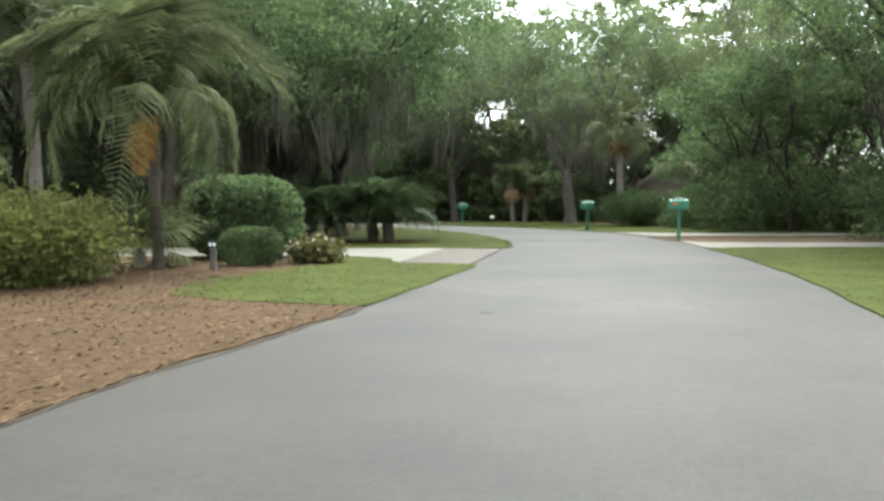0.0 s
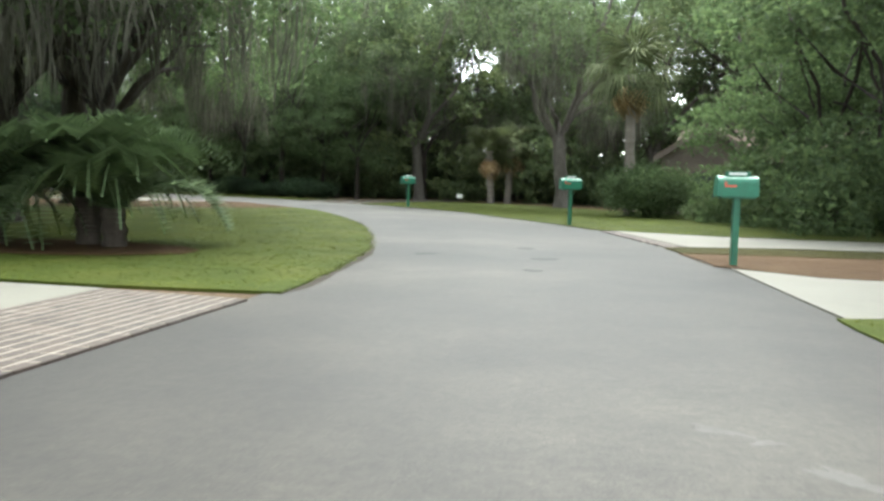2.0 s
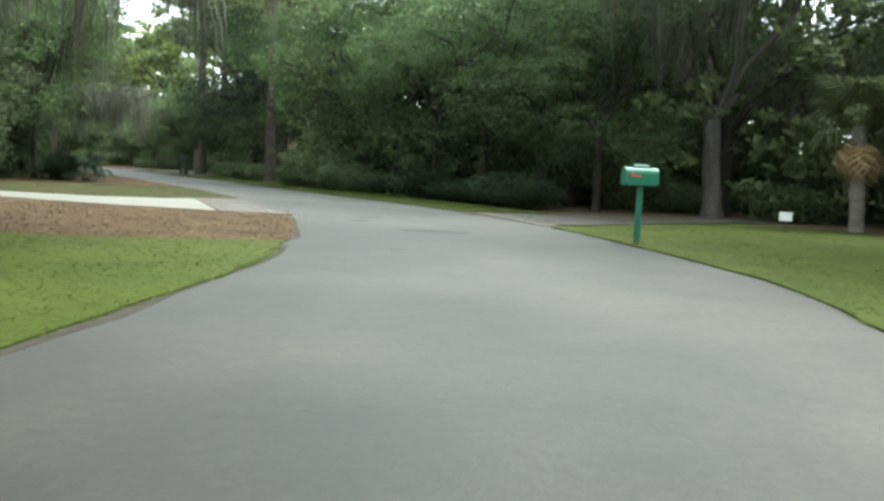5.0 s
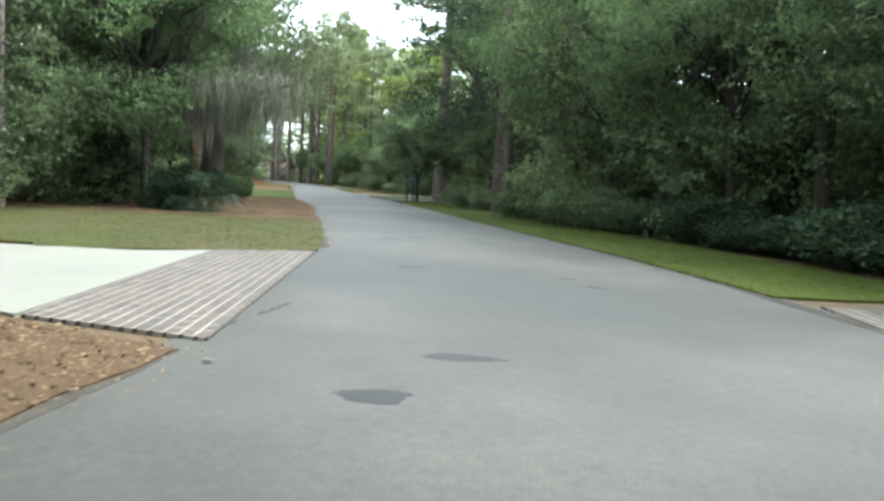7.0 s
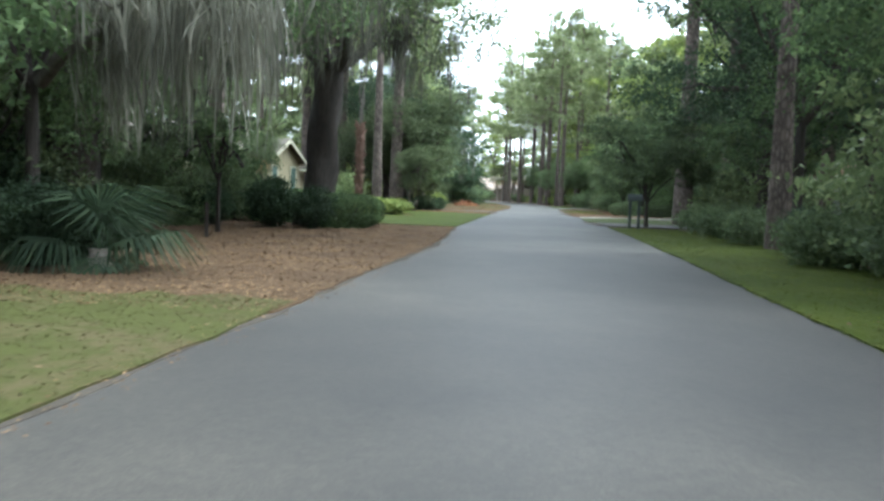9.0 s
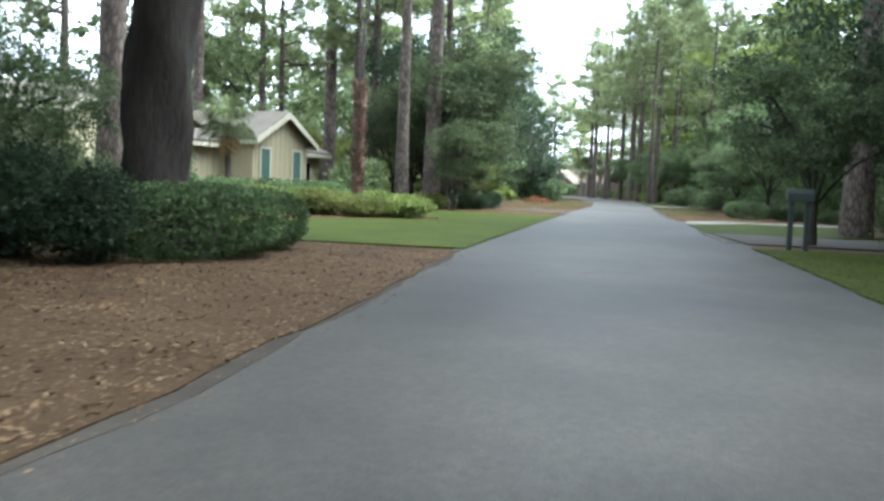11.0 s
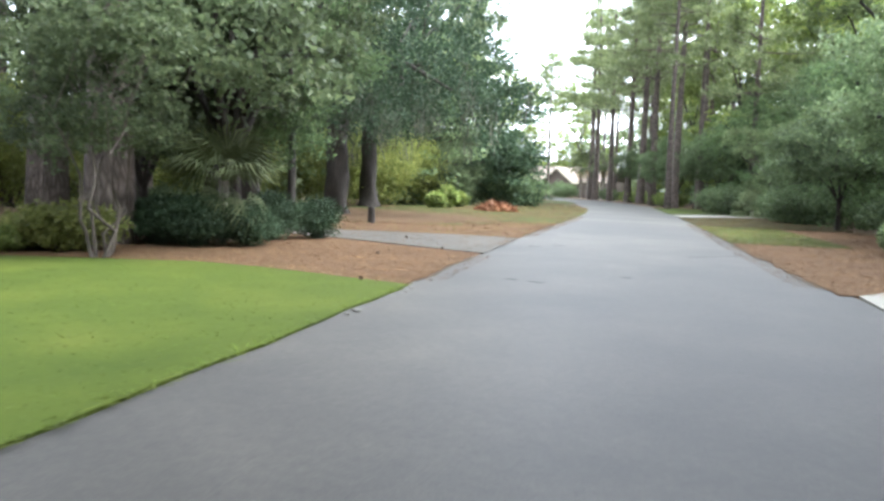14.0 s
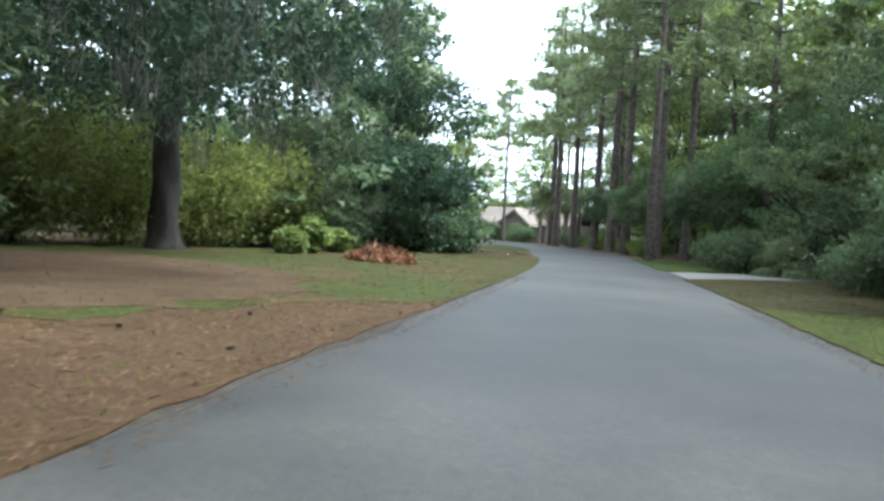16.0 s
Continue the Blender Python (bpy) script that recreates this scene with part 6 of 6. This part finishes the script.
copy_thing(under_n, at(-40.0, 56.2, 20, 0.5, 0.6))
copy_thing(under_n, at(-43.6, 59.0, 120, 0.3, 0.42))
curtain = oak("moss_oak", 17, at(-30.0, 54.1), "live oak whose low limb is curtained with pale moss", 8.5, 3.6, 0.085, 2.4, leaves=7000, leaf=0.17, moss=14, moss_len=1.5, low=0.35, mat=M_GLOSSY, full=5)
crng = np.random.default_rng(171)
bough = limb(crng, (0.1, 0.1, 2.3), (3.5, 2.3, 3.3), 0.1, 0.03, sag=-0.35, steps=7)
V, F = tubes([bough, limb(crng, (2.1, 1.3, 3.2), (2.9, 2.9, 3.6), 0.045, 0.015), limb(crng, (1.6, 1.0, 3.1), (2.2, -0.1, 3.5), 0.045, 0.015)], 6)
mesh_part("bough", quick_mesh("bough", V, F), M_PALEBARK, curtain)
tops = [Vector(a_[0]).lerp(Vector(b_[0]), f_) + Vector(crng.normal(size=3) * [0.3, 0.3, 0.12]) for a_, b_ in zip(bough[2:], bough[3:]) for f_ in np.linspace(0, 1, 11)]
V, F = moss_arrays(crng, np.array(tops), 2.1, 22, lowest=1.3)
tagged(mesh_part("moss", quick_mesh("moss", V, F), M_MOSS, curtain), "pale grey curtain of hanging moss", kind="stuff")
palm("palmetto", 72, at(-28.1, 54.9), "low drooping palmetto under the mossy oaks", 0.3, 0.12, 18, size=0.65, meshes=(FAN_DARK,))
palm("palmetto", 73, at(-29.2, 54.4), "low drooping palmetto under the mossy oaks", 0.3, 0.12, 16, size=0.55, meshes=(FAN_DARK,))
oak("sapling", 38, at(-36.6, 57.5), "slim sapling with sparse leaves in the leaf litter", 3.0, 1.15, 0.04, 1.3, leaves=900, leaf=0.14, mat=M_GLOSSY, low=0.3)
SLAB = "broad dark green sago palm with stout trunk in the lawn"
sago(72, at(-5.0, 25.35), SLAB, 0.62, 1.35, 54)
sago(73, at(-5.55, 25.6), SLAB, 0.75, 1.3, 54)
sago(74, at(-6.75, 25.1), SLAB, 0.55, 1.3, 54)
sago(75, at(-7.4, 25.6), SLAB, 0.45, 1.15, 48)
ang = np.linspace(0, 2 * math.pi, 28, endpoint=False)
sheet("mulch_bed", ragged([(-5.75 + 2.15 * math.cos(a), 25.0 + 1.15 * math.sin(a)) for a in ang], 0.06, 3), 0.03, 0.03, M_STRAW, "oval of brown mulch under the sago palms", "mulch bed")

# shrubs by the first driveway and on the bend
shrub("bright_shrub", 41, at(-7.25, 10.9), "large yellow-green leafy shrub in the mulch bed", 1.2, 1.2, 1.2, 10500, 0.075, M_YELLOWLEAF)
shrub("round_shrub", 42, at(-6.5, 17.2), "big rounded dark green shrub beside the driveway", 1.2, 1.15, 1.75, 8500, 0.11, M_GLOSSY, clipped=True, fuzz=0.32)
shrub("clipped_shrub", 43, at(-5.5, 14.9), "clipped dome of dark green box", 0.56, 0.5, 0.72, 5000, 0.045, M_GLOSSY, clipped=True)
shrub("reddish_shrub", 44, at(-4.5, 15.5), "low reddish and green croton shrub", 0.5, 0.4, 0.5, 900, 0.13, M_REDLEAF)
shrub("broad_shrub", 45, at(4.3, 44.6), "wide rounded dark shrub on the lawn before a brown house", 1.7, 1.5, 1.75, 9000, 0.1, M_GLOSSY)
shrub("low_shrub", 46, at(6.3, 43.0), "low spreading shrub on the lawn", 1.3, 1.0, 0.7, 3000, 0.09, M_DARKLEAF)
dark_bush = shrub("dark_shrub", 47, at(-23.2, 64.2), "low dark evergreen shrub along the grass verge", 1.4, 1.1, 1.15, 2400, 0.12, M_DARKLEAF)
for k_, (x, y, w, h) in enumerate([(-100.6, 93.3, 1.5, 1.75), (-98.2, 91.0, 1.6, 1.9), (-102.6, 94.2, 0.9, 1.3), (-163, 124.7, 1.25, 1.9), (-159.5, 124.0, 1.3, 1.6), (-170, 125.7, 1.3, 2.1), (-173.8, 126.0, 1.4, 2.3), (-177.5, 126.6, 1.4, 2.2), (-150, 124.9, 1.2, 1.2), (-143.5, 122.8, 1.2, 1.1)]):
    copy_thing(dark_bush, at(x, y, 25 + 47 * k_, w, h))
spread_copies(dark_bush, [(-24.6, 65.0, 0.8), (-25.8, 66.0, 0.9), (-28.2, 66.6, 0.8), (-34, 70.4, 0.7), (-37, 72.2, 0.8), (-39.5, 73.6, 0.8), (-21.4, 63.8, 0.6),
                          (-44.2, 58.6), (-46.5, 57.5), (-35.5, 51.5), (-39, 52.5), (-42, 54.5),
                          (-27, 48.6), (-30, 47), (-67, 92.5), (-70, 93.6), (-79, 97.5, 1.2), (-82, 99), (-90.5, 101.8, 1.2), (-93.5, 104, 1.2), (-96.5, 105.6), (-71.5, 72.2, 0.6),
                          (-13, 66, 1.3), (-5, 63), (-9, 65), (1, 62), (-16, 50.5 + 16), (7.5, 44.5, 0.8), (-20, 40), (-17, 38.8, 0.9), (-24, 37.5), (-22, 29), (-14.5, 23.5), (-17, 24.5), (-12.8, 15), (-10.4, 13.2, 0.9)])
gloom = shrub("drooping_shrub", 58, at(-31.2, 53.4), "drooping evergreen shrub with shade-darkened leaves under the mossy oaks", 0.95, 0.9, 1.7, 4200, 0.1, M_SHADELEAF)
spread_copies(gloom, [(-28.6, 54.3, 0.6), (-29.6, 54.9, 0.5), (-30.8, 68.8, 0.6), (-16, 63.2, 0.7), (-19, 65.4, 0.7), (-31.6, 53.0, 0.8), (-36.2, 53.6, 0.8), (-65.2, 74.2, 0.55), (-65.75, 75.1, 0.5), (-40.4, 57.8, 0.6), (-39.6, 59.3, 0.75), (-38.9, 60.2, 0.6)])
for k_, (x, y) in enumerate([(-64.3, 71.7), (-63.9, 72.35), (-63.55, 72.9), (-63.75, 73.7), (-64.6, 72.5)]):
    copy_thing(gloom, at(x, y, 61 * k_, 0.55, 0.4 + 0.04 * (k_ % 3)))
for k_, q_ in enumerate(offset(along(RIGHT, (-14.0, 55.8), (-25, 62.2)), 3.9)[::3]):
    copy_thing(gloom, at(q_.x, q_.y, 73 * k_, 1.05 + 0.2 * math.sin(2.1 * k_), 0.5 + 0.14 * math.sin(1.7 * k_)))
gold_bush = shrub("azalea_bush", 48, at(-53.9, 65.2), "low yellow-green azalea bush in the flower bed", 0.85, 0.75, 0.66, 2200, 0.12, M_YELLOWLEAF, group="azaleas before the beige house")
green_bush = shrub("azalea_bush", 49, at(-54.4, 66.9), "low light green azalea bush in the flower bed", 0.85, 0.8, 0.7, 2200, 0.12, M_LIGHTLEAF, group="azaleas before the beige house")
spread_copies(gold_bush, [(-53.4, 63.2, 0.9), (-54.7, 68.0, 0.8), (-62.4, 68.9, 0.6), (-56.3, 66.8, 0.8), (-58.9, 66.9, 0.8), (-62.6, 71.1, 0.8), (-53.0, 66.3, 0.85)], 0.85, 1.2)
spread_copies(green_bush, [(-52.9, 61.6, 0.9), (-53.4, 67.7, 0.95), (-54.8, 63.6, 0.9), (-55.6, 65.3, 1.0), (-57.7, 66.6, 0.9), (-60.1, 67.2, 0.85), (-62.4, 70.4, 0.6)], 0.85, 1.2)
wall_bush = shrub("azalea_bush", 59, at(-58.2, 65.2), "dark green azalea bush against the house wall", 0.95, 0.9, 0.95, 2200, 0.12, M_GLOSSY, group="azaleas before the beige house")
spread_copies(wall_bush, [(-59.6, 66.2), (-56.9, 64.0), (-55.8, 62.8), (-54.6, 61.2), (-53.8, 59.8), (-61.2, 67.2, 0.9), (-57.4, 62.2), (-60.8, 66.0, 0.8)], 0.8, 1.15)
shrub("magnolia_shrub", 50, at(-62.6, 68.1), "glossy green magnolia shrub beside the house", 1.1, 1.0, 1.9, 4600, 0.14, M_OAK)
tall_bush = shrub("tall_shrub", 53, at(-83.2, 72.2), "tall yellow-green shrub at the back of the yard", 2.1, 1.9, 3.7, 6500, 0.15, M_SUNLEAF, group="tall shrubs at the back of the yard")
spread_copies(tall_bush, [(-85.6, 74.6), (-88, 77), (-90.4, 79.6), (-92.8, 82), (-94.8, 84.5), (-81, 70), (-78.5, 67.6)])
far_bush = shrub("clipped_hedge", 54, at(-116, 113.8), "rounded light green hedge beyond the bend", 1.6, 1.3, 1.1, 3000, 0.12, M_LIGHTLEAF, group="hedges beyond the bend")
spread_copies(far_bush, [(-113, 112.3), (-119, 115.3), (-122, 116.6), (-125.5, 118), (-130, 119.5), (-135, 121)])
left_hedge = shrub("clipped_hedge", 57, at(-39.7, 61.3, 30), "clipped dark green hedge at the lawn's end", 0.7, 1.2, 0.95, 5000, 0.07, M_GLOSSY, clipped=True)
copy_thing(left_hedge, at(-41.0, 61.9, 30, 0.95))
copy_thing(left_hedge, at(-42.6, 60.6, 10, 1.0))
copy_thing(left_hedge, at(-43.6, 60.2, 40, 0.95))
far_dark = copy_thing(left_hedge, at(-93.2, 107.6, 20, 2.0))
hedge = shrub("box_hedge", 55, at(-62.5, 86.6, -50), "clipped dark green box hedge on the straw", 0.65, 1.05, 0.85, 5000, 0.06, M_DARKLEAF, clipped=True)
copy_thing(hedge, at(-60.95, 87.9, -52, 0.95))
copy_thing(hedge, at(-59.0, 88.6, -40, 0.7))
for i, (x, y, h) in enumerate([(-90, 85.2, 1.0), (-92, 86.4, 0.8), (-89.4, 84.4, 0.7)]):
    shrub("tall_grass_clump", 90 + i, at(x, y), "upright clump of pale green ornamental grass", 0.45, 0.45, h, 700, 0.3, M_LIGHTLEAF, category="grass clump")
copy_thing(stem_tree, at(-66.6, 73.6, 130, 0.75, 0.75))
copy_thing(stem_tree, at(-68.9, 75.0, 250, 0.7, 0.72))


def crape_myrtle(seed, m, label, height=3.7, spread=1.3, stems=6, leaves=9000):
    """Several thin wavering stems from one foot, feathering out into a light crown."""
    rg = np.random.default_rng(seed)
    t = thing("crape_myrtle", m, label, "tree", "trees along the road")
    blobs = []
    for k in range(stems):
        th = 2 * math.pi * (k + rg.uniform(-0.3, 0.3)) / stems
        foot = Vector((0.09 * math.cos(th), 0.09 * math.sin(th), -0.05))
        out = spread * rg.uniform(0.3, 0.75)
        tip = Vector((out * math.cos(th), out * math.sin(th), height * rg.uniform(0.66, 0.84)))
        stem = limb(rg, foot, tip, rg.uniform(0.02, 0.03), 0.006, sag=0.12, steps=8)
        twigs = [limb(rg, stem[q][0], stem[q][0] + Vector(rg.normal(size=3) * spread * 0.2) + Vector((0, 0, height * 0.14)), 0.01, 0.004, steps=3) for q in (4, 5, 6)]
        V, F = tubes([stem], 6)
        o = mesh_part("stem", quick_mesh("stem", V, F), M_MYRTLEBARK, t)
        for twig in twigs:
            V, F = tubes([twig], 5)
            mesh_part("twig", quick_mesh("twig", V, F), M_MYRTLEBARK, o)
        r = spread * rg.uniform(0.36, 0.5)
        blobs += [(tuple(tip), (r, r, r * 0.9)), (tuple(Vector(stem[5][0]) * 1.05), (r * 0.8, r * 0.8, r * 0.7))]
    blobs.append(((0, 0, height * 0.86), (spread * 0.55, spread * 0.55, height * 0.16)))
    C, cc = clumped(rg, blobs, leaves // 24, 24, spread * 0.1, 0.5)
    V, F = leaf_arrays(rg, C, 0.085, 0.045, sliver=True)
    mesh_part("crown", quick_mesh("crown", V, F), M_GREYLEAF, t)
    return t


crape_myrtle(56, at(-61.35, 71.7), "slim crape myrtle with thin pale stems at the lawn's edge")
copy_thing(grey_tree, at(-64.9, 73.5, 200, 1.15, 1.2))

# ---- cones, chips and flowers on the ground ----


def cone_mesh():
    """A pine cone lying on its side: overlapping scales round a spindle."""
    V, F = [], []
    for i in range(9):
        f = i / 8
        r = 0.034 * math.sin(math.pi * (0.18 + 0.72 * f))
        for k in range(7):
            a = 2 * math.pi * (k + 0.5 * (i % 2)) / 7
            x = -0.05 + 0.1 * f
            d = Vector((0, math.cos(a), math.sin(a)))
            e = Vector((0, -math.sin(a), math.cos(a)))
            q = len(V)
            root, tip = Vector((x, 0, 0)) + d * r * 0.3, Vector((x + 0.012, 0, 0)) + d * r * 1.15
            V += [root - e * 0.006, root + e * 0.006, tip + e * 0.009, tip - e * 0.009]
            F += [(q, q + 1, q + 2, q + 3)]
    return quick_mesh("pine_cone", V, F)


CONE = cone_mesh()
CONE.materials.append(M_CONE)
for x, y in [(-62.3, 75.55), (-66.2, 77.0), (-70.3, 81.0), (-71.4, 80.2), (-72.6, 81.4), (-63.4, 76.9), (-58.9, 74.6)]:
    o = tagged(mesh_part("pine_cone", CONE, M_CONE), "dark brown pine cone lying by the road", "pine cone", "pine cones")
    o.matrix_basis = pose(x, y, 0.04, rng.uniform(0, 360), rng.uniform(-15, 15), rng.uniform(0, 360)) @ Matrix.Scale(0.6, 4)
for i, (x, y, s_) in enumerate([(-58.94, 75.42, 0.1), (-58.2, 75.0, 0.11), (-57.9, 74.86, 0.08), (-56.7, 74.12, 0.13), (-56.5, 74.0, 0.1), (-11.6, 47.6, 0.09), (-2.4, 8.3, 0.1)]):
    bm = bmesh.new()
    bmesh.ops.create_icosphere(bm, subdivisions=2, radius=s_ * 0.42)
    r = random.Random(i)
    for v in bm.verts:
        v.co *= r.uniform(0.8, 1.1)
        v.co.z *= 0.22
        v.co.y *= 0.55
    o = tagged(part("stone_chip", bm, M_CHIP), "flat chalky stone chip at the road's edge", "stone", "stone chips")
    o.matrix_basis = pose(x, y, 0.018, 0, 0, 30 + r.uniform(-25, 25))
for i, (x, y) in enumerate([(-56.5, 69.3), (-56.75, 69.75), (-65.9, 74.55), (-66.05, 74.3), (-65.6, 74.7), (-65.2, 74.9), (-95.5, 94.2), (-96.4, 94.6)]):
    fl = thing("wild_flower", pose(x, y, 0), "small white flower in the grass", "flower", "white flowers")
    bm = bmesh.new()
    bmesh.ops.create_cone(bm, cap_ends=False, segments=5, radius1=0.004, radius2=0.003, depth=0.12, matrix=Matrix.Translation((0, 0, 0.06)))
    part("stem", bm, M_GRASS, fl)
    for k in range(5):
        bm = bmesh.new()
        bmesh.ops.create_circle(bm, cap_ends=True, segments=8, radius=0.016, matrix=pose(0.017 * math.cos(k * 1.257), 0.017 * math.sin(k * 1.257), 0.125, 0, -25, math.degrees(k * 1.257)) @ Matrix.Diagonal((1, 0.6, 1, 1)))
        part("petal", bm, M_WHITE, fl)

# ---- bricks of the driveway aprons ----


def brick_mesh(l, w, h):
    bm = bmesh.new()
    box(bm, -l / 2, -w / 2, 0, l / 2, w / 2, h, 0.006)
    me = bpy.data.meshes.new("brick")
    bm.to_mesh(me)
    bm.free()
    me.materials.append(M_BRICK)
    return me


def apron(corners, courses, label, joint=0.018, length=0.219):
    """A bed of mortar with courses of bricks running along the road, worn flush here and there."""
    a, b, c, d = [Vector(p) for p in corners]
    bed = sheet("brick_apron", [a.lerp(d, 0.02), b.lerp(c, 0.02), c, d], 0.0205, 0.06, M_MORTAR, label, "brick paving")
    me = brick_mesh(length, 0.098, 0.03)
    r = random.Random(7)
    for i in range(courses):
        f = (i + 0.5) / courses
        p, q = a.lerp(d, f), b.lerp(c, f)
        n = int((q - p).length / 0.222)
        turn = math.degrees(math.atan2(q.y - p.y, q.x - p.x))
        wide = ((d - a).length + (c - b).length) / 2 / courses - joint
        for k in range(n):
            g = (k + 0.5) / n
            s = p.lerp(q, g)
            o = mesh_part("brick", me, M_BRICK, bed)
            o.matrix_basis = Matrix.Translation((s.x, s.y, -0.008 + r.uniform(-0.0006, 0.0008))) @ pose(0, 0, 0, r.uniform(-0.25, 0.25), r.uniform(-0.25, 0.25), turn + r.uniform(-1.5, 1.5)) @ Matrix.Diagonal((r.uniform(0.96, 1.0), wide / 0.098 * r.uniform(0.94, 1.04), 1, 1))
    return bed


apron([(-1.52, 15.34), (-1.27, 21.0), (-2.75, 21.2), (-2.93, 15.7)], 12, "worn brown brick apron with pale mortar before the driveway")
apron([(-12.15, 47.85), (-17.45, 51.85), (-17.68, 50.43), (-13.42, 47.1)], 13, "worn brown brick apron with pale mortar before the driveway", 0.018, 0.219)
apron([(-7.98, 50.85), (-11.35, 54.0), (-11.1, 54.25), (-7.75, 51.15)], 3, "narrow reddish brick edging between road and driveway")
apron([(3.12, 29.45), (2.15, 34.3), (2.5, 34.5), (3.52, 29.7)], 4, "narrow brick edging between road and driveway")
